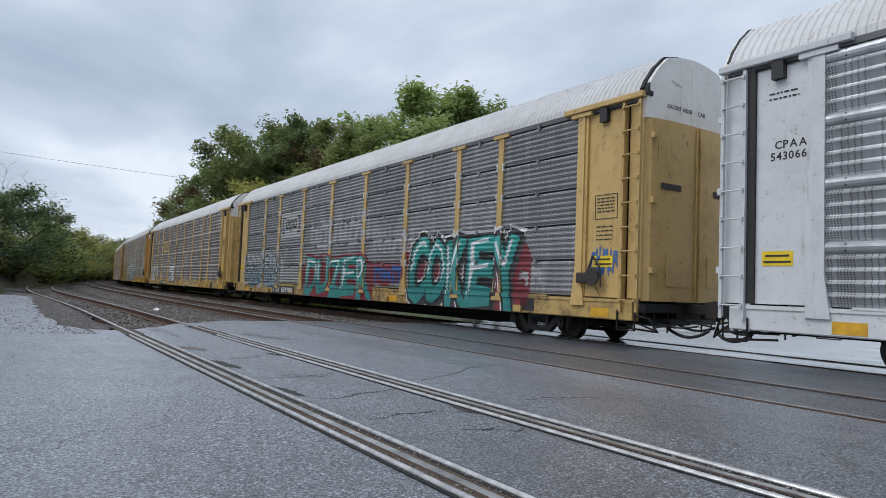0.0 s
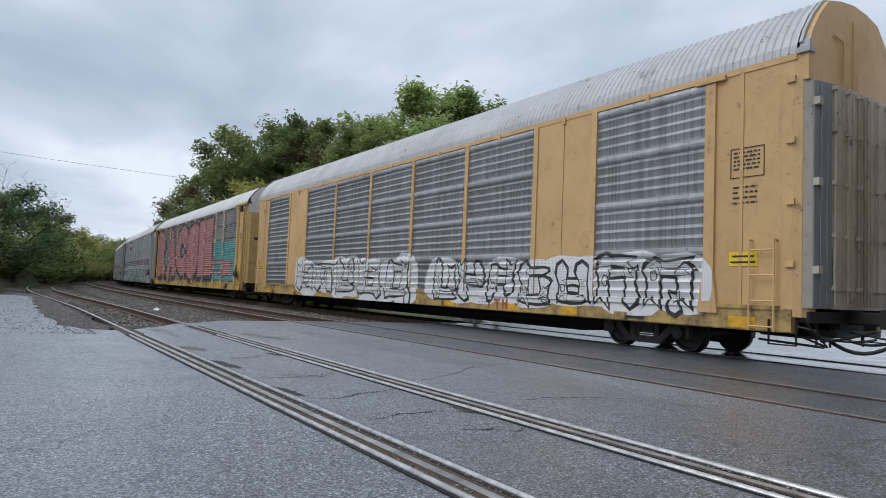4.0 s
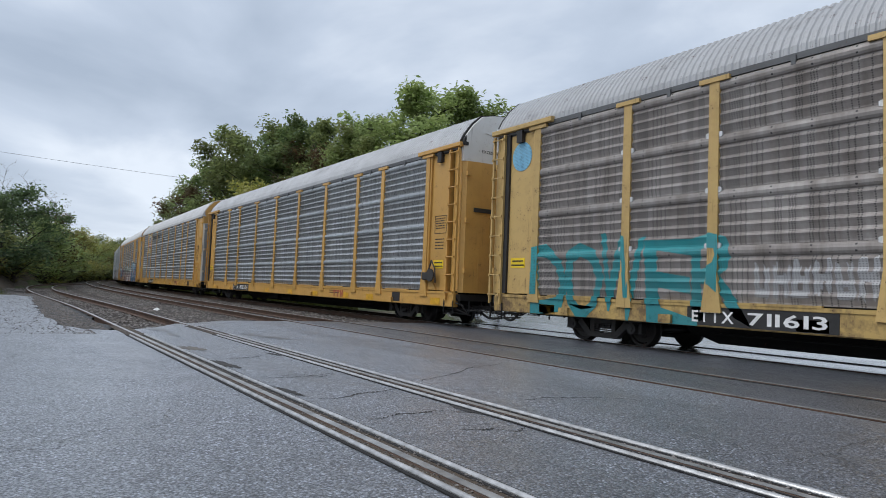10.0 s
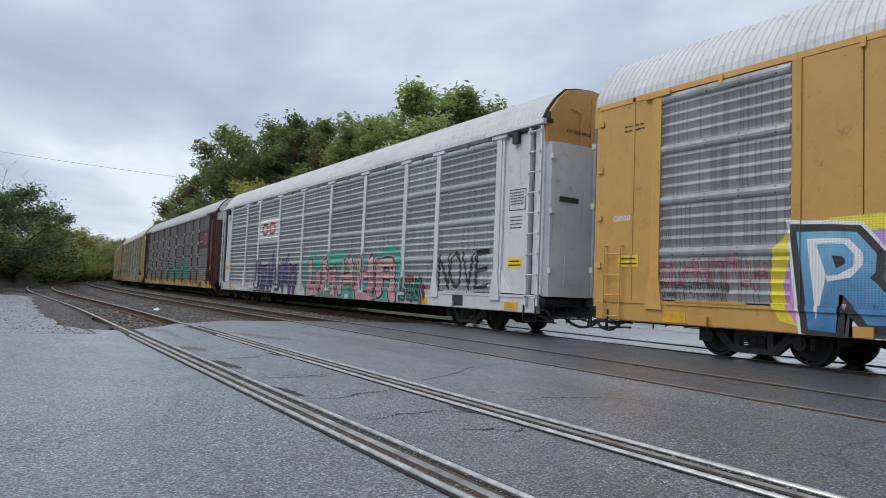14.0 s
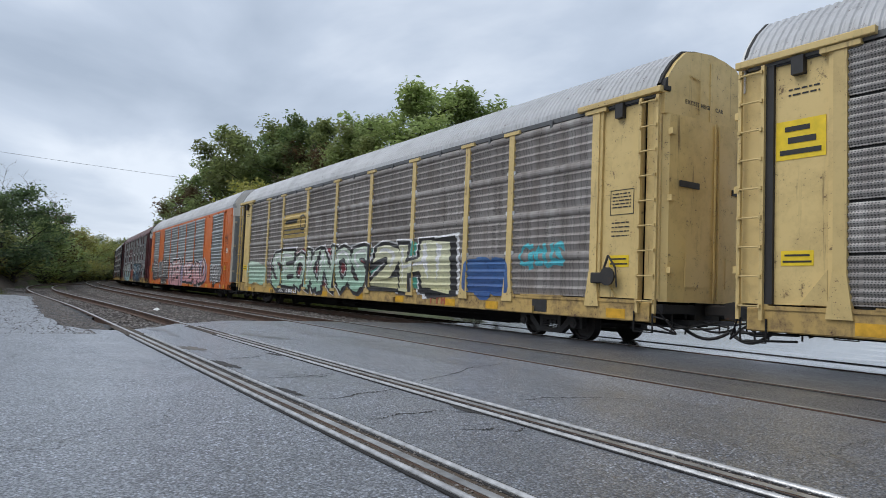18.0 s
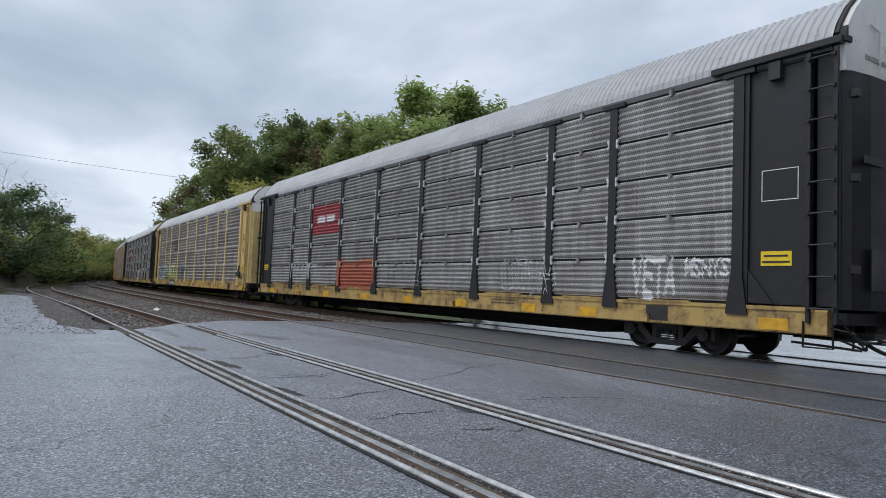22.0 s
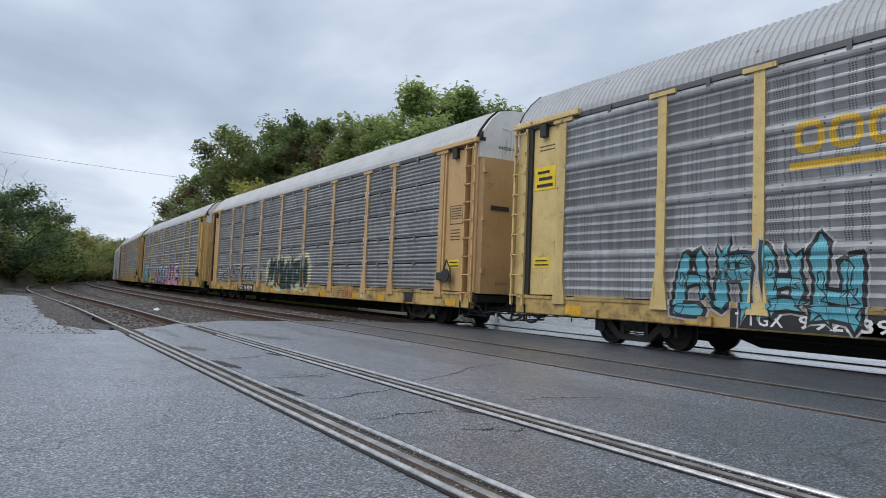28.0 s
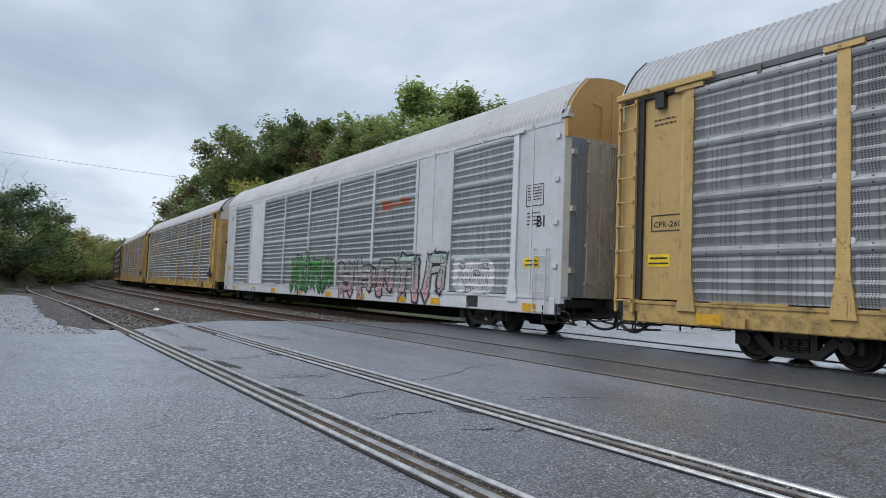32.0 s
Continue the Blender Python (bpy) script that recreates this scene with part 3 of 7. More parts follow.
ringp = [(0.16 * math.cos(a * 0.9) * r_.uniform(.5, 1.2), 0.11 * math.sin(a * 0.9) * r_.uniform(.5, 1.2), r_.uniform(0, .05)) for a in range(7)]
lit.add(ringp + [(0, 0, 0.10), (0, 0, -0.02)], [(i, (i + 1) % 7, 7) for i in range(7)] + [((i + 1) % 7, i, 8) for i in range(7)])
tagged(part("litter", lit.mesh("litter"), plain("white_rag", (0.75, 0.75, 0.73), 0.8), m=pose(-25.7, 4.83, -0.13)), "crumpled white scrap lying on the ballast", "litter")


# ---------------------------------------------------------------- covered car carriers
POST_X = [-11.81, -9.08, -7.10, -4.25, -1.40, 1.42, 4.27, 7.10, 8.98, 11.81]
BODY, HALF_W = 13.5, 1.52
Z_LOW, Z_TOP, Z_EAVE, Z_PEAK = 0.99, 4.96, 5.08, 6.15
_slope = [(1.50, 5.05), (1.485, 5.20), (1.38, 5.41), (1.15, 5.71), (0.86, 5.97), (0.45, 6.06)]
ROOF = [(-y, z) for y, z in _slope] + [(0.0, 6.10)] + _slope[::-1]


def rib_profile(kind):
    """Heights within one sheet and how far each stands out, as (z, out) from its foot."""
    if kind == "rib4":
        h = (Z_TOP - Z_LOW) / 4
        p = [(0.0, 0.0), (0.02, 0.0)]
        z = 0.03
        for i in range(4):
            p += [(z, 0.0), (z + 0.080, 0.026), (z + 0.124, 0.046), (z + 0.166, 0.006)]
            z += 0.190
        p += [(z - 0.004, 0.0), (z + 0.012, 0.0), (z + 0.022, 0.028), (z + 0.060, 0.050), (z + 0.110, 0.056), (h - 0.045, 0.044), (h - 0.018, 0.018), (h - 0.004, 0.0)]
        return h, p
    h = (Z_TOP - Z_LOW) / 5
    p = [(0.022, -0.03), (0.024, 0.0)]
    z = 0.034
    for i in range(6):
        p += [(z + 0.010, 0.0), (z + 0.062, 0.038), (z + 0.084, 0.042), (z + 0.102, 0.006)]
        z += 0.120
    p += [(h - 0.024, 0.0), (h - 0.022, -0.03)]
    return h, p


PROFILES = {k: rib_profile(k) for k in ("rib4", "seam5")}


def sheet_mesh(kind, w, fine=True):
    h, p = PROFILES[kind]
    if not fine:
        p = [p[0]] + p[2:-2:3] + [p[-1]]
    v, f = [], []
    e = 0.03
    for z, o in p:
        v += [(0, 0.0, z), (e, -o, z), (w - e, -o, z), (w, 0.0, z)]
    for i in range(len(p) - 1):
        a, b = 4 * i, 4 * i + 4
        f += [(a, a + 1, b + 1, b), (a + 1, a + 2, b + 2, b + 1), (a + 2, a + 3, b + 3, b + 2)]
    n = len(v)
    # turned-in edges give the sheet its thickness
    v += [(0, 0.03, p[0][0]), (w, 0.03, p[0][0]), (w, 0.03, p[-1][0]), (0, 0.03, p[-1][0])]
    last = 4 * (len(p) - 1)
    f += [(3, 2, 1, 0, n, n + 1), (last, last + 1, last + 2, last + 3, n + 2, n + 3)]
    if kind == "seam5" and fine:
        tab = Soup().box(w / 2 - 0.022, w / 2 + 0.022, -0.075, -0.03, h - 0.085, h + 0.035)
        for x in (w / 2 - 0.05, w / 2 + 0.03):
            tab.box(x, x + 0.02, -0.058, -0.03, h - 0.05, h)
        n = len(v)
        v += tab.v
        f += [tuple(i + n for i in q) for q in tab.f]
    return mesh_of("sheet", v, f)


_mesh = {}


def shared(key, make):
    if key not in _mesh:
        _mesh[key] = make()
    return _mesh[key]


def clip_mesh(e):
    """A bright bent strap that holds two sheets together beside a post."""
    s = Soup()
    x0, x1, xm = e * 0.09, e * 0.15, e * 0.11
    out = [(x0, -0.07), (xm, -0.10), (x1, -0.08), (x1, -0.04), (xm + e * 0.008, -0.03), (xm + e * 0.008, 0.03), (x1, 0.04), (x1, 0.08), (xm, 0.10), (x0, 0.07)]
    s.prism_y(out if e > 0 else out[::-1], -0.03, 0.02)
    return s.mesh("seam_clip")


def post_mesh(cap):
    s = Soup()
    if cap:
        s.box(-0.10, 0.10, -0.06, 0.02, 1.5, 4.96)
        s.prism_y([(-0.10, 1.52), (-0.20, 0.80), (0.20, 0.80), (0.10, 1.52)], -0.075, 0.02)
        s.box(-0.30, 0.30, -0.085, 0.02, 4.925, 5.01)
    else:
        s.box(-0.075, 0.075, -0.05, 0.02, 0.98, 4.96)
    return s.mesh("post")


def roof_mesh(tall):
    v, f = [], []
    xs = []
    x = -BODY + 0.05
    pitch = 0.145
    while x < BODY - 0.22:
        xs += [(x, 0.0), (x + 0.03, 0.0), (x + 0.055, 0.021), (x + 0.120, 0.021)]
        x += pitch
    m = len(ROOF)
    for xx, o in xs:
        for i, (y, z) in enumerate(ROOF):
            a, b = ROOF[max(0, i - 1)], ROOF[min(m - 1, i + 1)]
            n = Vector((-(b[1] - a[1]), b[0] - a[0])).normalized()
            v.append((xx, y + n.x * o, 5.05 + (z - 5.05) * tall + n.y * o))
    for j in range(len(xs) - 1):
        f += [(j * m + i, j * m + m + i, j * m + m + i + 1, j * m + i + 1) for i in range(m - 1)]
    return mesh_of("roof", v, f)


def gable_outline(z0, tall):
    return [(-1.47, z0), (1.47, z0)] + [(y * 0.985, 5.04 + (z - 5.05) * tall) for y, z in ROOF[::-1]]


def gable_mesh(z0, tall):
    s = Soup()
    s.prism_x(gable_outline(z0, tall), 0.0, 0.10)
    s.bar((0.13, -0.42, 4.75), (0.13, -0.42, 5.45), 0.014)
    s.bar((0.13, -0.42, 5.45), (0.13, -0.75, 5.50), 0.014)
    s.box(0.10, 0.106, -1.40, 1.40, 4.63, 4.66)
    s.box(0.10, 0.118, -0.06, 0.06, 4.63, 5.9)
    return s.mesh("end_gable")


def roof_edge_mesh(tall):
    """The torn dark strip that closes the roof's end over the gable."""
    s = Soup()
    rim = [(y * 1.012, 5.078 + (z - 5.05) * tall) for y, z in ROOF[1:-1]]
    for (y0, z0), (y1, z1) in zip(rim, rim[1:]):
        s.prism_x([(y0, z0), (y0 * 0.965, z0 - 0.05), (y1 * 0.965, z1 - 0.05), (y1, z1)], -0.045, 0.012)
    s.box(-0.10, 0.14, -1.52, -1.34, 5.06, 5.15)
    s.prism_x([(-1.48, 5.15), (-1.40, 5.15), (-1.40, 5.34), (-1.46, 5.26)], -0.05, 0.11)
    return s.mesh("roof_edge")


def end_door_mesh(z1):
    """One leaf of the folding end door, hinged at the corner, bowed outwards."""
    s = Soup()
    pts = [(-1.46, -0.02), (-1.35, 0.10), (-0.9, 0.17), (-0.45, 0.19), (-0.02, 0.19)]
    outline = [(y, x) for y, x in pts] + [(-0.02, 0.12), (-0.45, 0.12), (-0.9, 0.10), (-1.32, 0.03), (-1.42, -0.05)]
    n = len(outline)
    v = [(x, y, 0.95) for y, x in outline] + [(x, y, z1) for y, x in outline]
    f = [tuple(range(n)), tuple(range(n, 2 * n))[::-1]] + [(i, n + i, n + (i + 1) % n, (i + 1) % n) for i in range(n)]
    s.add(v, f)
    s.box(0.19, 0.205, -0.95, -0.35, 1.25, 1.9)
    for z in (1.5, 2.9, 4.2):
        s.box(0.1, 0.2, -1.40, -1.28, z, z + 0.12)
    s.bar((0.215, -0.06, 1.0), (0.215, -0.06, z1 - 0.05), 0.02)
    return s.mesh("end_door")


def strip_mesh():
    """A narrow folding panel beside the corner of the end door."""
    s = Soup()
    o = [(-1.375, 0.09), (-0.97, 0.163), (-0.97, 0.182), (-1.385, 0.112)]
    v = [(x, y, 0.97) for y, x in o] + [(x, y, 4.60) for y, x in o]
    s.add(v, [(3, 2, 1, 0), (4, 5, 6, 7), (0, 1, 5, 4), (1, 2, 6, 5), (2, 3, 7, 6), (3, 0, 4, 7)])
    for y in (-1.25, -1.1):
        s.box(0.14, 0.178 if y > -1.2 else 0.152, y, y + 0.03, 1.0, 4.58)
    return s.mesh("door_strip")


def rod_mesh():
    """Upright lock rods with their keepers on the end door."""
    s = Soup()
    for y in (-0.93, -0.52, -0.14):
        s.bar((0.215, y, 1.0), (0.215, y, 4.56), 0.016)
        for z in (1.25, 2.1, 2.95, 3.8, 4.5):
            s.box(0.18, 0.245, y - 0.045, y + 0.045, z, z + 0.07)
    s.box(0.185, 0.20, -0.34, -0.30, 1.0, 4.6)
    return s.mesh("lock_rod")


def slot_mesh():
    return Soup().box(0.185, 0.21, -1.15, -0.55, 3.2, 3.32).mesh("vent_slot")


def corner_meshes(style):
    """The pieces at the side of the car's end: wide flat panel, its posts, the corner."""
    out = []
    if style == "ladder":
        out.append(("end_panel", Soup().box(11.99, 12.93, -1.475, -1.44, Z_LOW, Z_TOP)))
        out.append(("door_post", Soup().box(11.91, 11.99, -1.53, -1.44, Z_LOW, Z_TOP)))
        out.append(("door_post", Soup().box(12.93, 13.03, -1.53, -1.42, Z_LOW - 0.1, Z_TOP)))
        out.append(("corner_plate", Soup().box(13.10, 13.46, -1.46, -1.42, Z_LOW, Z_TOP)))
        out.append(("gusset", Soup().prism_y([(12.0, 1.55), (12.0, 1.0), (12.43, 1.0)], -1.52, -1.476)))
    else:
        out.append(("end_panel", Soup().box(11.91, 12.38, -1.51, -1.44, 0.80, 5.06, 0.01)))
        out.append(("door_post", Soup().box(12.38, 12.44, -1.525, -1.44, 0.85, 5.05)))
        s = Soup()
        arc = [(12.44, -1.51), (13.3, -1.51), (13.43, -1.47), (13.5, -1.36), (13.52, -1.22), (13.46, -1.22), (13.40, -1.40), (13.28, -1.45), (12.44, -1.45)]
        n = len(arc)
        v = [(x, y, 0.80) for x, y in arc] + [(x, y, 5.06) for x, y in arc]
        s.add(v, [tuple(range(n))[::-1], tuple(range(n, 2 * n))] + [(i, (i + 1) % n, n + (i + 1) % n, n + i) for i in range(n)])
        out.append(("corner_panel", s))
        for z in (1.6, 2.6, 3.6, 4.6):
            out.append(("hinge", Soup().box(13.2, 13.34, -1.55, -1.505, z, z + 0.10)))
    return [(n, s.mesh(n)) for n, s in out]


def ladder_mesh(style):
    s = Soup()
    if style == "ladder":
        for x in (13.03, 13.44):
            s.box(x - 0.03, x + 0.03, -1.60, -1.54, 0.72, 4.98)
        for i in range(9):
            z = 0.95 + i * 0.49
            s.bar((13.03, -1.62, z), (13.44, -1.62, z), 0.016)
            s.box(13.02, 13.06, -1.64, -1.56, z - 0.03, z + 0.03)
            s.box(13.41, 13.45, -1.64, -1.56, z - 0.03, z + 0.03)
    else:
        for x in (12.62, 13.05):
            s.bar((x, -1.60, 0.55), (x, -1.60, 2.05), 0.018)
            s.bar((x, -1.60, 2.05), (x, -1.50, 2.05), 0.018)
        for i in range(4):
            z = 0.62 + i * 0.42
            s.bar((12.62, -1.60, z), (13.05, -1.60, z), 0.016)
    return s.mesh("ladder")


def header_mesh():
    s = Soup()
    s.box(11.3, 13.52, -1.62, -1.48, 5.02, 5.14, 0.012)
    return s.mesh("door_header")


def latch_mesh():
    s = Soup().box(12.36, 12.56, -1.59, -1.47, 4.70, 5.0)
    s.box(12.0, 12.93, -1.50, -1.46, 4.93, 4.985)
    return s.mesh("door_latch")


def sill_mesh(style):
    s = Soup()
    s.box(-13.3, 13.3, -1.53, -1.33, 0.54, 0.93, 0.02)
    s.box(-13.1, 13.1, -1.55, -1.45, 0.90, 0.965)
    for x in POST_X[:-1]:
        s.box(x + 0.5, min(x + 1.9, 11.3), -1.56, -1.50, 0.955, 0.995)
    for x in (-10.9, -8.2, 3.1, 9.7):
        s.box(x, x + 0.28, -1.60, -1.52, 0.56, 0.72)
    return s.mesh("side_sill")


def frame_mesh():
    s = Soup()
    s.box(-13.3, 13.3, -0.32, 0.32, 0.46, 0.86)
    s.prism_y([(-8.5, 0.86), (-8.4, 0.40), (-7.7, 0.19), (7.7, 0.19), (8.4, 0.40), (8.5, 0.86)], -0.42, 0.42)
    s.box(-8.2, 8.2, -1.2, 1.2, 0.52, 0.60)
    s.box(-13.3, 13.3, -1.33, 1.33, 0.86, 0.95)
    for x in (-10.05, 10.05, -13.1, 13.1, -5, 0, 5):
        s.box(x - 0.18, x + 0.18, -1.33, 1.33, 0.62, 0.88)
    s.box(-3.4, -2.2, -0.95, -0.45, 0.28, 0.6)
    s.bar((-2.0, -0.7, 0.42), (-0.9, -0.7, 0.42), 0.16, 10)
    s.bar((-7.5, -0.9, 0.40), (7.5, -0.9, 0.40), 0.02)
    return s.mesh("underframe")


def truck_mesh():
    """Two cast side frames with open windows, spring groups, bolster and brake beams."""
    s = Soup()
    for sg in (-1, 1):
        lo, hi = sorted((0.96 * sg, 1.10 * sg))
        for e in (-1, 1):
            s.prism_y([(e * q[0], q[1]) for q in ((0.0, 0.60), (0.0, 0.69), (0.50, 0.69), (0.72, 0.60), (1.06, 0.56), (1.06, 0.47), (0.66, 0.47), (0.45, 0.60))][::e], lo, hi)
            s.prism_y([(e * q[0], q[1]) for q in ((0.70, 0.50), (0.60, 0.50), (0.34, 0.24), (0.0, 0.22), (0.0, 0.13), (0.40, 0.13), (0.72, 0.40))][::e], lo, hi)
            s.box(min(e * 0.25, e * 0.36), max(e * 0.25, e * 0.36), lo + 0.01, hi - 0.01, 0.2, 0.62)
            s.prism_y([(e * q[0], q[1]) for q in ((1.06, 0.5), (0.98, 0.5), (0.98, 0.27), (1.06, 0.27))][::e], lo, hi)
            s.disc_y(e * 0.84, 0.37, min(0.93 * sg, 1.17 * sg), max(0.93 * sg, 1.17 * sg), 0.115, 14)
            s.disc_y(e * 0.84, 0.37, min(1.17 * sg, 1.19 * sg), max(1.17 * sg, 1.19 * sg), 0.06, 6)
        for x in (-0.16, 0.0, 0.16):
            s.disc_y(x, 0.36, lo + 0.02, hi - 0.02, 0.045, 8)
            for z in (0.235, 0.275, 0.315, 0.355, 0.395):
                s.box(x - 0.07, x + 0.07, lo - 0.005, hi + 0.005, z, z + 0.02)
        s.box(-0.24, 0.24, lo - 0.01, hi + 0.01, 0.42, 0.56, 0.03)
    s.box(-0.22, 0.22, -1.0, 1.0, 0.42, 0.66)
    s.box(-0.56, -0.46, -0.9, 0.9, 0.32, 0.42)
    s.box(0.46, 0.56, -0.9, 0.9, 0.32, 0.42)
    return s.mesh("truck_frame")


def wheelset_mesh():
    s = Soup()
    n = 20
    for sg in (-1, 1):
        # rim, dished plate and hub of one wheel, from its outer face inwards
        prof = [(0.0, 0.84), (0.075, 0.84), (0.11, 0.815), (0.20, 0.775), (0.285, 0.785), (0.305, 0.825), (0.355, 0.825), (0.362, 0.80), (0.365, 0.70), (0.392, 0.69), (0.392, 0.665), (0.30, 0.665), (0.0, 0.70)]
        v, f = [], []
        for r_, y in prof:
            v += [(r_ * math.cos(6.28319 * i / n), sg * y, r_ * math.sin(6.28319 * i / n)) for i in range(n)]
        for j in range(len(prof) - 1):
            for i in range(n):
                q = (j * n + i, j * n + (i + 1) % n, j * n + n + (i + 1) % n, j * n + n + i)
                f.append(q if sg < 0 else q[::-1])
        s.add(v, f)
        for j in range(4):
            a = j * 1.5708 + 0.4
            s.disc_y(math.cos(a) * 0.17, math.sin(a) * 0.17, min(sg * 0.775, sg * 0.80), max(sg * 0.775, sg * 0.80), 0.025, 6)
    s.bar((0, -0.95, 0), (0, 0.95, 0), 0.085, 12)
    return s.mesh("wheelset")


def coupler_mesh():
    s = Soup()
    s.box(13.3, 14.05, -0.11, 0.11, 0.70, 0.92, 0.03)
    s.prism_y([(14.0, 0.66), (14.22, 0.64), (14.285, 0.72), (14.285, 0.96), (14.2, 1.0), (14.0, 0.96)], -0.17, 0.16)
    s.box(13.35, 13.5, -0.4, 0.4, 0.6, 1.0)
    return s.mesh("coupler")


def hose_mesh():
    """Brake hoses, pipes and the uncoupling lever below the car's end."""
    s = Soup()

    def sag(a, b, drop, r):
        pts = []
        for i in range(9):
            t = i / 8
            p = Vector(a).lerp(Vector(b), t)
            p.z -= drop * 4 * t * (1 - t)
            pts.append(p)
        s.hose(pts, r)
    sag((13.3, -0.65, 0.56), (14.29, -0.45, 0.42), 0.22, 0.034)
    sag((13.2, -0.95, 0.60), (14.1, -0.5, 0.50), 0.10, 0.022)
    sag((13.3, -0.35, 0.60), (14.25, -0.2, 0.48), 0.14, 0.026)
    s.bar((13.3, -0.3, 0.62), (14.2, -0.3, 0.5), 0.018)
    s.bar((12.6, -1.2, 0.50), (13.9, -0.95, 0.46), 0.026)
    s.bar((12.6, -1.25, 0.40), (13.6, -1.1, 0.34), 0.022)
    s.hose([Vector((13.3, -1.42, 0.66)), Vector((13.62, -1.38, 0.60)), Vector((13.66, -1.30, 0.44)), Vector((13.85, -0.9, 0.50)), Vector((14.0, -0.3, 0.60))], 0.018)
    s.box(13.2, 13.62, -0.75, 0.75, 0.50, 0.60)
    s.box(13.30, 13.52, -1.40, 1.40, 0.72, 0.90)
    for y in (-1.05, -0.62, 0.5):
        s.bar((13.45, y, 0.32), (13.45, y, 0.72), 0.02)
    return s.mesh("air_hose")


def stirrup_mesh():
    s = Soup()
    for x in (12.95, 13.4):
        s.box(x - 0.014, x + 0.014, -1.57, -1.55, 0.36, 0.75)
    s.box(12.95, 13.4, -1.59, -1.53, 0.345, 0.365)
    s.bar((13.46, -1.5, 0.5), (13.75, -1.3, 0.36), 0.02)
    s.bar((13.46, -1.5, 0.8), (13.75, -1.3, 0.36), 0.016)
    return s.mesh("stirrup_step")


def brake_mesh():
    s = Soup()
    s.box(11.86, 12.15, -1.66, -1.5, 1.28, 1.5, 0.02)
    s.disc_y(12.32, 1.42, -1.68, -1.64, 0.19, 14)
    s.bar((12.15, -1.62, 1.5), (12.3, -1.62, 1.85), 0.025)
    s.bar((12.3, -1.62, 1.85), (12.5, -1.62, 1.6), 0.02)
    s.bar((12.5, -1.62, 1.6), (12.52, -1.60, 1.2), 0.02)
    return s.mesh("hand_brake")


def gap_mesh():
    # solid black strip painted in for the gap's shade, no real opening
    return Soup().box(12.87, 13.005, -1.537, -1.43, Z_LOW, Z_TOP).mesh("door_gap")


def eave_mesh():
    s = Soup()
    s.box(-13.35, 13.35, -1.525, -1.45, 4.965, 5.07)
    for i in range(len(POST_X) - 1):
        m = (POST_X[i] + POST_X[i + 1]) / 2
        s.box(m - 0.04, m + 0.04, -1.56, -1.5, 4.88, 5.03)
    return s.mesh("eave_rail")


TURN = pose(0, 0, 0, 0, 0, 180)

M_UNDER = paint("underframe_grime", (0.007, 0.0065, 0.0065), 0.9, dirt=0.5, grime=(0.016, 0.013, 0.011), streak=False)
M_TRUCK = paint("truck_grime", (0.032, 0.03, 0.029), 0.7, dirt=0.8, grime=(0.075, 0.062, 0.054), streak=False)
M_WHEEL = paint("wheel_steel", (0.028, 0.025, 0.024), 0.55, 0.35, dirt=0.6, grime=(0.06, 0.045, 0.035), streak=False)
M_CLIP = plain("clip_steel", (0.62, 0.62, 0.62), 0.4, 0.3, 0.3)
M_EDGE = plain("edge_strip", (0.018, 0.017, 0.017), 0.7, 0, 0.4)
M_SIGN = plain("sign_yellow", (0.80, 0.56, 0.02), 0.5, 0, 0.12)
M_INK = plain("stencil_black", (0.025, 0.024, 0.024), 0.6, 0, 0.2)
M_CHALK = plain("stencil_white", (0.75, 0.75, 0.74), 0.6, 0, 0.15)
M_AMBER = plain("reflector_amber", (0.64, 0.35, 0.03), 0.35, 0, 0.25)

PANEL = {
    "bright": panel_paint("sheet_bright", (0.47, 0.49, 0.51), (0.20, 0.207, 0.217), 0.7, 0.75, 0.37, 0.85),
    "grey": panel_paint("sheet_grey", (0.39, 0.40, 0.415), (0.185, 0.182, 0.184), 0.7, 0.5, 0.44, 0.85),
    "brown": panel_paint("sheet_brown", (0.36, 0.335, 0.318), (0.16, 0.135, 0.12), 0.9, 0.35, 0.52, 0.85),
    "dark": panel_paint("sheet_dark", (0.38, 0.37, 0.37), (0.155, 0.14, 0.135), 0.8, 0.45, 0.45, 0.75, 2.0, 0.1),
    "sooty": panel_paint("sheet_sooty", (0.48, 0.465, 0.455), (0.20, 0.182, 0.175), 0.8, 0.4, 0.45, 0.75, 2.0, 0.1),
    "grey_seam": panel_paint("sheet_grey_seam", (0.45, 0.455, 0.465), (0.22, 0.217, 0.218), 0.65, 0.45, 0.48, 0.85, 2.0, 0.1),
    "brown_seam": panel_paint("sheet_brown_seam", (0.48, 0.46, 0.44), (0.20, 0.175, 0.162), 0.75, 0.4, 0.48, 0.8, 2.0, 0.1),
    "silver": panel_paint("sheet_silver", (0.44, 0.475, 0.485), (0.25, 0.265, 0.272), 0.5, 0.55, 0.44, 0.85),
}
YEL = paint("yellow_paint", (0.57, 0.385, 0.145), 0.5, dirt=0.7, grime=(0.22, 0.13, 0.05))
SILL_Y = paint("yellow_sill_paint", (0.52, 0.35, 0.12), 0.55, dirt=1.3, grime=(0.10, 0.062, 0.038), cloud=0.85)
YEL2 = paint("pale_yellow_paint", (0.66, 0.49, 0.205), 0.5, dirt=0.7, grime=(0.22, 0.13, 0.05))
GOLD = paint("golden_paint", (0.58, 0.325, 0.085), 0.45, dirt=0.35, grime=(0.2, 0.11, 0.04))
PEACH = paint("faded_orange_paint", (0.60, 0.38, 0.17), 0.5, dirt=0.45, grime=(0.2, 0.12, 0.06))
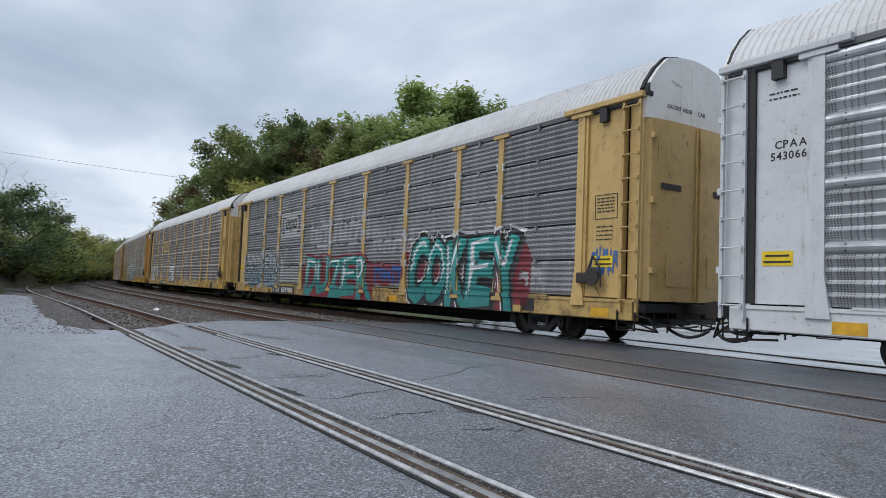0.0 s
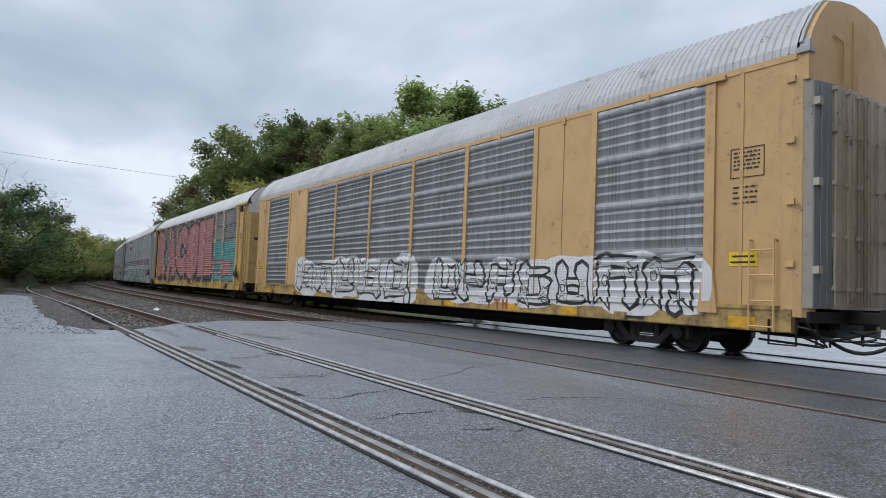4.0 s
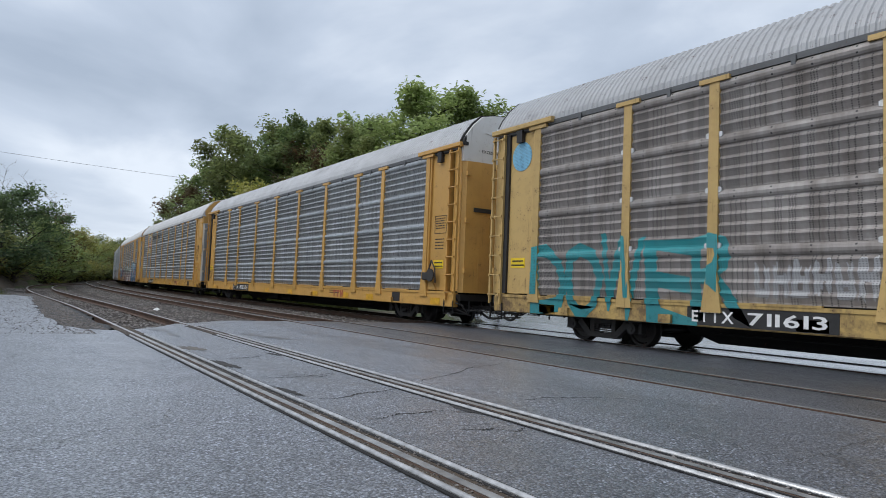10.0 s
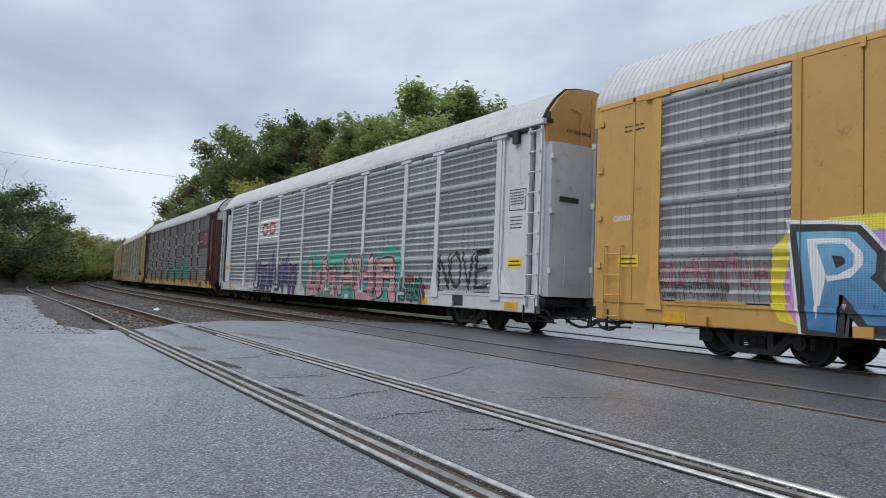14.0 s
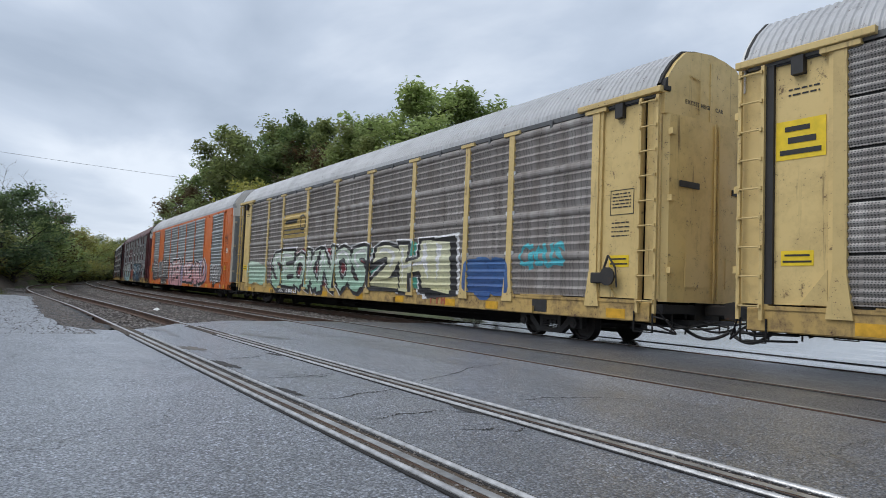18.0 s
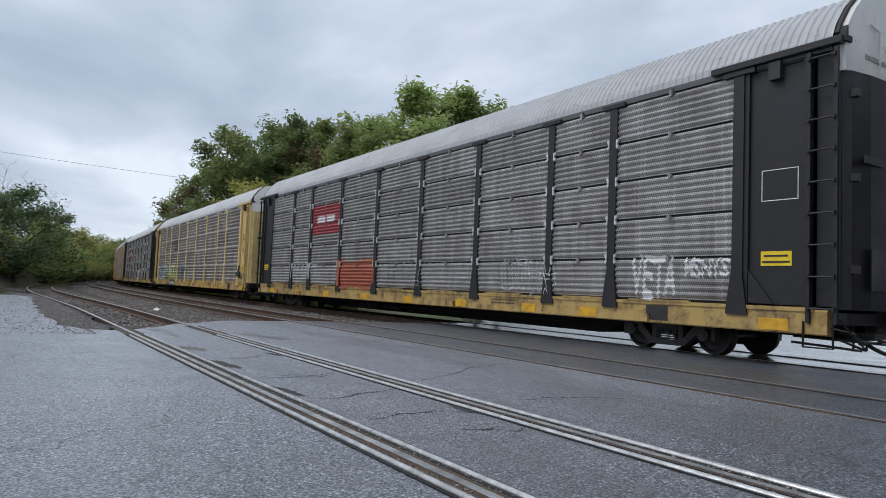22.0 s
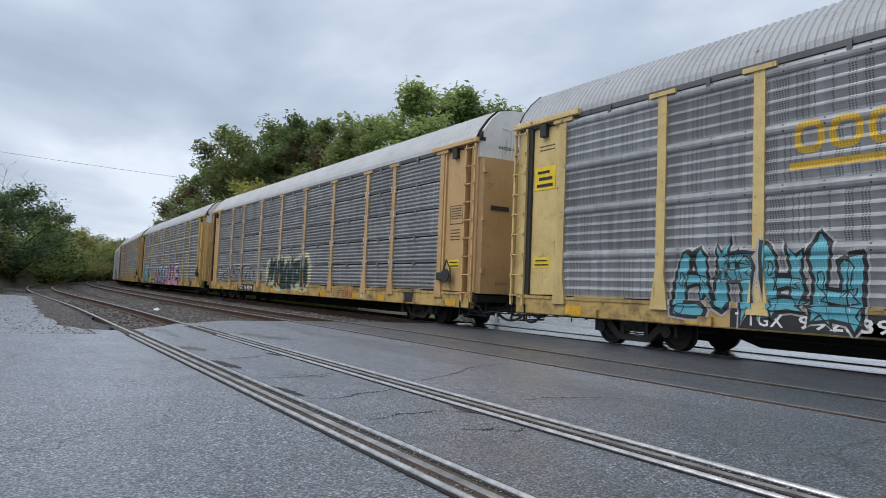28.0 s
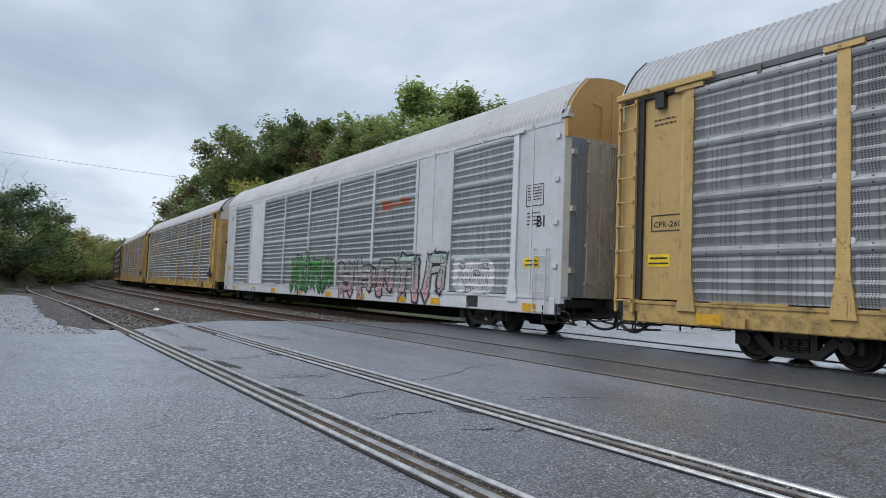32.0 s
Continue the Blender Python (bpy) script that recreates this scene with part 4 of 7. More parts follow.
ORANGE = paint("orange_paint", (0.62, 0.155, 0.035), 0.45, dirt=0.35, grime=(0.22, 0.07, 0.03))
GREY = paint("light_grey_paint", (0.42, 0.43, 0.45), 0.45, dirt=0.5, grime=(0.2, 0.19, 0.185))
WHITE = paint("white_paint", (0.64, 0.65, 0.665), 0.42, dirt=0.4, grime=(0.24, 0.22, 0.205))
DOOR_C = paint("weathered_cream_paint", (0.47, 0.43, 0.36), 0.5, dirt=0.9, grime=(0.16, 0.13, 0.10))
DOOR_B = paint("blue_grey_paint", (0.20, 0.225, 0.25), 0.5, dirt=0.9, grime=(0.33, 0.33, 0.32))
MAROON = paint("maroon_paint", (0.105, 0.028, 0.030), 0.5, dirt=0.4, grime=(0.05, 0.03, 0.028))
BLACK = paint("black_paint", (0.012, 0.012, 0.015), 0.55, dirt=0.5, grime=(0.04, 0.036, 0.034))
GABLE = paint("gable_white", (0.78, 0.77, 0.74), 0.5, dirt=0.4, grime=(0.45, 0.41, 0.35))
ROOF_W = paint("roof_white", (0.58, 0.58, 0.58), 0.5, 0.0, dirt=0.5, grime=(0.36, 0.34, 0.32), streak=False)
ROOF_G = paint("roof_galvanised", (0.44, 0.445, 0.455), 0.5, 0.1, dirt=0.6, grime=(0.26, 0.255, 0.25), streak=False)
ROOF_M = paint("roof_maroon", (0.11, 0.05, 0.05), 0.5, 0.1, dirt=0.9, grime=(0.42, 0.38, 0.37), streak=False)
RAILG = paint("eave_grey", (0.12, 0.122, 0.125), 0.5, 0.3, dirt=0.5, grime=(0.06, 0.055, 0.05))


def carrier(sheet, kind, post, corner, sill, roof, style="ladder", gable=None, plates=False, label="", eave=None, brake=True):
    """One covered car carrier; x runs forward, the side at -y faces the road's near side."""
    top = new("car_carrier")
    tagged(top, label, "railway car", "car carriers of the train")
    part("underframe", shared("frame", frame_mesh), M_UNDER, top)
    h, _ = PROFILES[kind]
    rows = 4 if kind == "rib4" else 5
    for s in (1, -1):
        flip = Matrix() if s == 1 else TURN
        # black sheet added behind the seams; it blocks see-through and stands for interior shade
        part("inner_liner", shared("interior_sheet", lambda: Soup().box(-11.8, 11.8, -1.452, -1.446, Z_LOW - 0.02, Z_TOP).mesh("inner_liner")), M_INK, top, "black sheet added for the shade inside the car", m=flip)
        part("side_sill", shared("sill", lambda: sill_mesh(style)), sill, top, m=flip)
        part("eave_rail", shared("eave", eave_mesh), eave or RAILG, top, m=flip)
        for i in range(9):
            x0, x1 = POST_X[i] + 0.075, POST_X[i + 1] - 0.075
            w = round(x1 - x0, 2)
            if plates and i in (1, 7):
                me = shared(("plate", i), lambda: Soup().box(x0, (x0 + x1) / 2 - 0.01, -1.52, -1.46, Z_LOW - 0.03, Z_TOP, 0.01).box((x0 + x1) / 2 + 0.01, x1, -1.52, -1.46, Z_LOW - 0.03, Z_TOP, 0.01).mesh("plate"))
                part("plate", me, post, top, m=flip)
                continue
            me = shared(("sheet", kind, w, s), lambda: sheet_mesh(kind, w, s == 1))
            for r in range(rows):
                part("side_sheet", me, PANEL[sheet], top, m=flip @ pose(x0, -1.50, Z_LOW + r * h))
        for i, x in enumerate(POST_X):
            if plates and i not in (0, 9):
                part("post", shared("post_thin", lambda: post_mesh(False)), post, top, m=flip @ pose(x * s, -1.50, 0))
            else:
                part("post", shared("post", lambda: post_mesh(not plates)), post, top, m=flip @ pose(x * s, -1.50, 0))
            if kind == "seam5" and s == 1 and i % 9:
                for r in range(1, 5):
                    for e in (-1, 1):
                        part("seam_clip", shared(("seam_clip", e), lambda: clip_mesh(e)), M_CLIP, top, m=pose(x, -1.55, Z_LOW + r * h))
    tall = 1.11 if style == "smooth" else 1.0
    part("roof", shared(("roof", tall), lambda: roof_mesh(tall)), roof, top)
    zg = 4.62
    for e in (1, -1):
        for s in (1, -1):
            key = (style, e, s)

            def mirrored(me, ex, sy):
                v = [(p.co.x * ex, p.co.y * sy, p.co.z) for p in me.vertices]
                f = [tuple(p.vertices) if ex * sy > 0 else tuple(p.vertices)[::-1] for p in me.polygons]
                return mesh_of(me.name, v, f)
            for nm2, me2 in shared(("corner",) + key, lambda: [(n2, mirrored(m2, e, s)) for n2, m2 in corner_meshes(style)]):
                part(nm2, me2, corner, top)
            part("ladder", shared(("ladder",) + key, lambda: mirrored(ladder_mesh(style), e, s)), corner, top)
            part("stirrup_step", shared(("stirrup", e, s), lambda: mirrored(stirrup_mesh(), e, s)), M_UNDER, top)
            if style == "ladder":
                part("door_header", shared(("header", e, s), lambda: mirrored(header_mesh(), e, s)), corner, top)
                part("door_latch", shared(("latch", e, s), lambda: mirrored(latch_mesh(), e, s)), M_INK, top, "black latch box under the header")
            if style == "ladder" and e == -1:
                part("door_gap", shared(("gap", e, s), lambda: mirrored(gap_mesh(), e, s)), M_INK, top, "black strip for the shaded gap beside the end door")
            me = shared(("door", e, s), lambda: mirrored(end_door_mesh(zg), 1, s))
            place = pose(13.46, 0, 0) if e == 1 else pose(-13.46, 0, 0, 0, 0, 180)
            part("end_door", me, corner if style == "ladder" else DOOR_C, top, m=place)
            if style == "smooth":
                part("door_strip", shared(("strip", s), lambda: mirrored(strip_mesh(), 1, s)), DOOR_B, top, "blue-grey door strip", m=place)
                part("lock_rod", shared(("rod", s), lambda: mirrored(rod_mesh(), 1, s)), DOOR_C, top, m=place)
            if style == "ladder":
                part("vent_slot", shared(("slot", s), lambda: mirrored(slot_mesh(), 1, s)), M_INK, top, m=place)
        part("end_gable", shared(("gable", tall), lambda: gable_mesh(zg, tall)), gable or GABLE, top, m=pose(13.42, 0, 0) if e == 1 else pose(-13.42, 0, 0, 0, 0, 180))
        part("roof_edge", shared(("roof_edge", tall), lambda: roof_edge_mesh(tall)), M_EDGE if style == "ladder" else roof, top, "dark torn edge strip" if style == "ladder" else "", m=pose(13.42, 0, 0) if e == 1 else pose(-13.42, 0, 0, 0, 0, 180))
        part("coupler", shared("coupler", coupler_mesh), M_TRUCK, top, m=Matrix() if e == 1 else TURN)
        part("air_hose", shared(("hose", e), lambda: mirrored(hose_mesh(), e, 1)), M_BLACK, top)
        tr = part("truck", shared("truck", truck_mesh), M_TRUCK, top, m=pose(10.05 * e, 0, 0))
        for a in (-0.84, 0.84):
            part("wheelset", shared("wheelset", wheelset_mesh), M_WHEEL, tr, m=pose(a, 0, 0.365))
    if brake and style == "ladder":
        part("hand_brake", shared("brake", brake_mesh), M_TRUCK, top, "grimy hand brake gear")
    return top


def flat(top, name, boxes, material, y=-1.535, label=""):
    """Small plates or painted bars standing on the side: (x0, x1, z0, z1)."""
    s = Soup()
    for x0, x1, z0, z1 in boxes:
        s.box(x0, x1, y - 0.006, y, z0, z1)
    return part(name, s.mesh(name), material, top, label)


def stencil_bars(x, z, w, rows, r, pitch=0.07, h=0.026):
    """Rows of short bars that stand for lettering too small to read."""
    out = []
    for i in range(rows):
        a = x
        while a < x + w:
            b = min(x + w, a + r.uniform(0.03, 0.13))
            out.append((a, b, z - i * pitch - h, z - i * pitch))
            a = b + 0.03
    return out


def markings(top, k, sheet_style, dark):
    """Warning plates, data boxes and small stencils that each car carries."""
    r = random.Random(100 + k)
    ink = M_CHALK if dark else M_INK
    y = -1.478 if sheet_style == "ladder" else -1.515
    for e in (1, -1):
        x = 12.2 if e == 1 else -12.75
        flat(top, "warning_plate", [(x, x + 0.52, 1.62, 1.86)], M_SIGN, y, "yellow warning plate")
        flat(top, "warning_text", [(x + 0.06, x + 0.46, 1.77, 1.80), (x + 0.03, x + 0.49, 1.67, 1.70)], M_INK, y - 0.007)
        zb = 2.75 + r.uniform(-0.2, 0.4)
        b = [(x, x + 0.62, zb, zb + 0.013), (x, x + 0.62, zb + 0.507, zb + 0.52), (x, x + 0.013, zb, zb + 0.52), (x + 0.607, x + 0.62, zb, zb + 0.52)]
        if e == 1:
            flat(top, "data_box", b + ([] if dark else stencil_bars(x + 0.06, zb + 0.45, 0.48, 5, r)), ink, y)
            if not dark:
                flat(top, "stencil", stencil_bars(x + 0.05, zb - 0.15, 0.45, 4, r, 0.09), ink, y)
        else:
            if not dark:
                flat(top, "stencil", stencil_bars(x + 0.1, 4.5, 0.5, 2, r, 0.09), ink, y)
    for x in (-11.6, -8.5, -5.6, -2.4, 0.6, 3.4, 6.2, 8.1, 12.2):
        flat(top, "reflector", [(x, x + 0.50, 0.58, 0.77)], M_AMBER, -1.531, "amber reflective strip")
    flat(top, "consolidated_stencil", [(9.9, 10.4, 0.6, 0.88)], M_INK, -1.531, "black stencil panel")
    flat(top, "sill_stencil", stencil_bars(5.0, 0.84, 0.9, 2, r, 0.08), M_INK, -1.531)


# colour, sheet pattern and fittings of every car, from the head of the train backwards
KINDS = {
    "yellow": dict(post=YEL, corner=YEL, sill=SILL_Y),
    "pale": dict(post=YEL2, corner=YEL2, sill=SILL_Y),
    "gold": dict(post=GOLD, corner=GOLD, sill=GOLD),
    "peach": dict(post=PEACH, corner=PEACH, sill=SILL_Y),
    "grey": dict(post=GREY, corner=GREY, sill=GREY),
    "white": dict(post=WHITE, corner=WHITE, sill=WHITE),
    "maroon": dict(post=MAROON, corner=MAROON, sill=SILL_Y),
    "black": dict(post=BLACK, corner=BLACK, sill=SILL_Y),
    "orange": dict(post=ORANGE, corner=ORANGE, sill=ORANGE),
}
L = "car carrier with "
TRAIN = [
    (-1, 0.24, "white", "bright", "rib4", ROOF_W, {}, L + "bright sheets and white frame, white end panel"),
    (0, 0.11, "yellow", "grey_seam", "seam5", ROOF_W, {}, L + "yellow frame, grey seamed sheets, teal graffiti"),
    (1, 0.10, "yellow", "brown", "rib4", ROOF_W, {}, L + "yellow frame, brown-grey dirty sheets and white graffiti"),
    (2, 0.0, "gold", "bright", "rib4", ROOF_G, {}, L + "golden frame, bright ribbed sheets and orange graffiti"),
    (3, 0.0, "peach", "grey", "rib4", ROOF_G, dict(style="smooth", plates=True, gable=PEACH, eave=PEACH), L + "faded orange plates and end panels"),
    (4, 0.0, "yellow", "grey_seam", "seam5", ROOF_W, {}, L + "huge faded pink graffiti letters over grey sheets"),
    (5, -0.05, "grey", "silver", "rib4", ROOF_W, {}, L + "silver sheets, purple-red stripes and green graffiti"),
    (6, -0.12, "grey", "silver", "rib4", ROOF_W, {}, L + "silver sheets, red stripes and pink graffiti"),
    (7, -0.26, "yellow", "brown", "rib4", ROOF_G, {}, L + "yellow frame and dirty brown-grey ribbed sheets"),
    (8, -0.15, "gold", "bright", "rib4", ROOF_G, {}, L + "golden frame and bright clean ribbed sheets"),
    (9, -0.2, "gold", "bright", "rib4", ROOF_W, dict(style="smooth", gable=GOLD), L + "golden frame, bright sheets and a shield emblem"),
    (10, -0.1, "gold", "grey", "rib4", ROOF_W, dict(style="smooth", plates=True, gable=GOLD, eave=GOLD), L + "golden plates, grey sheets and blue graffiti"),
    (11, -0.05, "white", "silver", "rib4", ROOF_W, dict(gable=GOLD, brake=False), L + "white frame, silver sheets and pink and green graffiti"),
    (12, 0.0, "maroon", "dark", "seam5", ROOF_G, {}, L + "maroon posts and end panels on dark seamed sheets"),
    (13, 0.0, "pale", "brown_seam", "seam5", ROOF_G, {}, L + "pale yellow frame and brown-grey seamed sheets"),
    (14, -0.03, "pale", "brown", "rib4", ROOF_G, dict(gable=YEL2), L + "pale yellow frame, dark sheets and pale green graffiti"),
    (15, 0.0, "orange", "silver", "rib4", ROOF_G, dict(style="smooth", plates=True, eave=ORANGE), L + "orange plates and end panels and pink graffiti"),
    (16, 0.0, "maroon", "grey_seam", "seam5", ROOF_M, {}, L + "maroon frame and roof, grey sheets and blue graffiti"),
    (17, -0.01, "black", "sooty", "seam5", ROOF_G, dict(brake=False), L + "black frame, dark seamed sheets and a red plate"),
    (18, -0.02, "pale", "brown", "rib4", ROOF_G, {}, L + "pale yellow frame and grey-brown ribbed sheets"),
    (19, 0.0, "black", "sooty", "seam5", ROOF_G, dict(gable=PEACH, brake=False), L + "black frame, dark sheets and white graffiti"),
    (20, 0.0, "peach", "grey", "rib4", ROOF_G, dict(style="smooth", gable=GOLD), L + "faded orange frame, grey sheets and white graffiti"),
    (21, 0.03, "pale", "grey", "rib4", ROOF_G, {}, L + "yellow frame, grey sheets and white and red graffiti"),
    (22, 0.06, "peach", "grey_seam", "seam5", ROOF_W, {}, L + "pale orange frame, grey seamed sheets, dark green graffiti"),
    (23, 0.06, "yellow", "grey", "rib4", ROOF_G, {}, L + "yellow frame, grey sheets and violet and blue graffiti"),
    (24, 0.06, "yellow", "grey", "rib4", ROOF_G, {}, L + "yellow frame, dirty grey sheets and a red plate"),
    (25, 0.06, "white", "silver", "rib4", ROOF_W, dict(style="smooth", plates=True, gable=GOLD, eave=WHITE), L + "white plates, silver sheets and pink graffiti"),
    (26, 0.06, "yellow", "bright", "rib4", ROOF_G, {}, L + "yellow frame and bright ribbed sheets"),
    (27, 0.06, "yellow", "brown", "rib4", ROOF_G, {}, L + "yellow frame and brown dirty ribbed sheets"),
    (28, 0.06, "maroon", "dark", "seam5", ROOF_G, {}, L + "dark maroon frame and dark sheets"),
    (29, 0.06, "yellow", "grey", "rib4", ROOF_G, {}, L + "yellow frame and grey ribbed sheets"),
]
cars = {}
for k, late, scheme, sheet, kind, roof, extra, label in TRAIN:
    cars[k] = carrier(sheet, kind, roof=roof, label=label, **KINDS[scheme], **extra)
    markings(cars[k], k, extra.get("style", "ladder"), scheme in ("black", "maroon"))
LATE = {row[0]: row[1] for row in TRAIN}


# ---------------------------------------------------------------- trees and growth
def leaf_mat(key, a, b, c3):
    k = Nodes(key)
    g = k.t.nodes.new("ShaderNodeNewGeometry")
    v = k.coords()
    n = k.noise(v, 0.35, 3.0)
    c = k.mix(g.outputs["Random Per Island"], a, b)
    c = k.mix(k.ramp(n, 0.45, 0.68, 0.0, 0.75), c, c3)
    tone = k.ramp(k.rand(), 0, 1, 0.75, 1.2)
    c = k.mix(1.0, c, tone, "MULTIPLY")
    k.link(c, k.p.inputs["Base Color"])
    k.p.inputs["Roughness"].default_value = 0.55
    tr = k.node("ShaderNodeBsdfTranslucent")
    k.link(c, tr.inputs["Color"])
    mx = k.node("ShaderNodeMixShader", Fac=0.5)
    out = k.t.nodes["Material Output"]
    k.link(k.p.outputs[0], mx.inputs[1])
    k.link(tr.outputs[0], mx.inputs[2])
    k.link(mx.outputs[0], out.inputs["Surface"])
    return k.m


M_LEAF = leaf_mat("leaf_green", (0.12, 0.155, 0.06), (0.27, 0.32, 0.115), (0.25, 0.26, 0.10))
M_LEAF_B = leaf_mat("leaf_bright", (0.20, 0.27, 0.09), (0.37, 0.45, 0.17), (0.33, 0.37, 0.14))
M_LEAF_D = leaf_mat("leaf_dark", (0.13, 0.20, 0.085), (0.33, 0.43, 0.16), (0.31, 0.34, 0.14))
M_LEAF_S = leaf_mat("leaf_deep", (0.055, 0.100, 0.052), (0.19, 0.27, 0.115), (0.14, 0.19, 0.075))
M_LEAF_Y = leaf_mat("leaf_yellowing", (0.23, 0.25, 0.06), (0.44, 0.43, 0.11), (0.30, 0.24, 0.09))
M_LEAF_R = leaf_mat("leaf_reddish", (0.123, 0.072, 0.043), (0.174, 0.123, 0.058), (0.087, 0.109, 0.041))
M_BARK = plain("bark", (0.055, 0.045, 0.037), 0.9, 0, 0.4, 3.0)
M_DEAD = plain("dead_wood", (0.20, 0.18, 0.17), 0.9, 0, 0.3, 3.0)
M_GRASS = leaf_mat("grass", (0.09, 0.12, 0.03), (0.19, 0.21, 0.06), (0.14, 0.13, 0.05))


def limb(soup, pts, r0, r1, n=6):
    """A tapered, bent limb through pts."""
    m = len(pts)
    v, f = [], []
    for i, p in enumerate(pts):
        d = (pts[min(m - 1, i + 1)] - pts[max(0, i - 1)])
        q = d.to_track_quat("Z", "Y")
        r = r0 + (r1 - r0) * i / (m - 1)
        v += [p + q @ Vector((r * math.cos(6.283 * j / n), r * math.sin(6.283 * j / n), 0)) for j in range(n)]
        if i:
            o = (i - 1) * n
            f += [(o + j, o + (j + 1) % n, o + n + (j + 1) % n, o + n + j) for j in range(n)]
    soup.add(v, f)


def grow(seed, height_m, spread, first, leaves, leaf, clumps=9, stout=1.0):
    """Wood and leaves of one tree: limbs fork twice, leaves sit in clumps at the ends."""
    r = random.Random(seed)
    wood = Soup()
    lv, lf = [], []
    bend = [Vector((r.uniform(-.25, .25) * i, r.uniform(-.25, .25) * i, height_m * 0.86 * i / 6)) for i in range(7)]
    limb(wood, bend, (0.018 * height_m + 0.06) * stout, 0.03 * stout, 8)
    ends = []
    for b in range(clumps):
        t = first + (1 - first) * (b + r.random()) / clumps
        i = min(5, int(t * 6))
        root = bend[i].lerp(bend[i + 1], t * 6 - i)
        a = b * 2.4 + r.uniform(-.5, .5)
        reach = spread * (0.55 + 0.55 * math.sin(math.pi * min(1, 0.15 + 0.95 * (t - first) / (1 - first)))) * r.uniform(0.75, 1.1)
        tip = root + Vector((math.cos(a) * reach, math.sin(a) * reach, reach * r.uniform(0.25, 0.75)))
        midp = root.lerp(tip, 0.5) + Vector((0, 0, 0.12 * reach))
        limb(wood, [root, midp, tip], (0.035 + 0.006 * height_m * (1 - t)) * stout, 0.02 * stout, 5)
        for c in range(5):
            st = root.lerp(tip, r.uniform(0.35, 0.95))
            e = st + Vector((r.uniform(-1, 1), r.uniform(-1, 1), r.uniform(-0.2, 0.9))) * reach * 0.42
            limb(wood, [st, st.lerp(e, 0.5) + Vector((0, 0, 0.05)), e], 0.025 * stout, 0.008 * stout, 4)
            ends += [e, st.lerp(e, 0.55)]
        ends.append(tip)
    ends += [bend[6] + Vector((r.uniform(-.6, .6), r.uniform(-.6, .6), r.uniform(-.2, .9))) for i in range(3)]
    per = max(1, leaves // len(ends)) if leaves else 0
    for e in ends:
        rad = spread * r.uniform(0.16, 0.30)
        for i in range(per):
            d = Vector((r.gauss(0, 1), r.gauss(0, 1), r.gauss(0, 0.72)))
            d = d.normalized() * rad * r.random() ** 0.45
            p = e + d
            s = leaf * r.uniform(0.6, 1.3)
            u = Vector((r.gauss(0, 1), r.gauss(0, 1), r.gauss(0, 0.5))).normalized()
            w = u.cross(Vector((r.gauss(0, 0.6), r.gauss(0, 0.6), 1))).normalized()
            o = len(lv)
            lv += [p - u * s, p + w * s * 0.45 + Vector((0, 0, 0.12 * s)), p + u * s, p - w * s * 0.45 + Vector((0, 0, 0.12 * s))]
            lf.append((o, o + 1, o + 2, o + 3))
    crown = mesh_of("crown", [tuple(p) for p in lv], lf) if lf else None
    return wood.mesh("trunk", True), crown


FOREST = [grow(11, 15, 4.2, 0.30, 8000, 0.20, 11), grow(12, 16, 3.6, 0.34, 7500, 0.19, 12), grow(13, 14, 4.8, 0.26, 9000, 0.21, 12), grow(14, 17, 3.4, 0.45, 5200, 0.19, 10), grow(15, 9, 3.6, 0.12, 6200, 0.165, 11), grow(16, 7, 3.4, 0.05, 6200, 0.145, 12), grow(17, 8, 3.6, 0.06, 1700, 0.34, 10), grow(18, 9, 3.6, 0.06, 1700, 0.36, 10)]
BARE = grow(21, 11, 1.9, 0.25, 0, 0.1, 30, 0.3)
SHRUBS = [grow(31, 2.6, 1.9, 0.05, 1600, 0.115, 10), grow(32, 2.0, 1.7, 0.02, 1500, 0.11, 10), grow(33, 3.4, 2.0, 0.05, 1800, 0.12, 10)]


def bearing(deg, dist):
    """A place dist metres from the camera's foot, deg degrees to the far side of the line along -x."""
    return -dist * math.cos(radians(deg)), dist * math.sin(radians(deg))


def tree(which, x, y, top, leafmat, label, turn, wide=1.0):
    wood, crown = which
    z0 = height(x, y) - 0.15
    tall = max(v.co.z for v in (crown or wood).vertices)
    k = (top - z0) / tall
    ob = new("tree")
    tagged(ob, label, "tree", "trees along the railway")
    ob.matrix_basis = Matrix.Translation((x, y, z0)) @ Matrix.Rotation(turn, 4, "Z") @ Matrix.Diagonal((k * wide, k * wide, k, 1))
    part("trunk", wood, M_BARK if crown else M_DEAD, ob)
    if crown:
        part("crown", crown, leafmat, ob)


tr = random.Random(77)
GREEN, LIGHT, DARK = "leafy green deciduous tree behind the tracks", "tall tree with bright green loose foliage", "dense dark green tree beside the tracks"
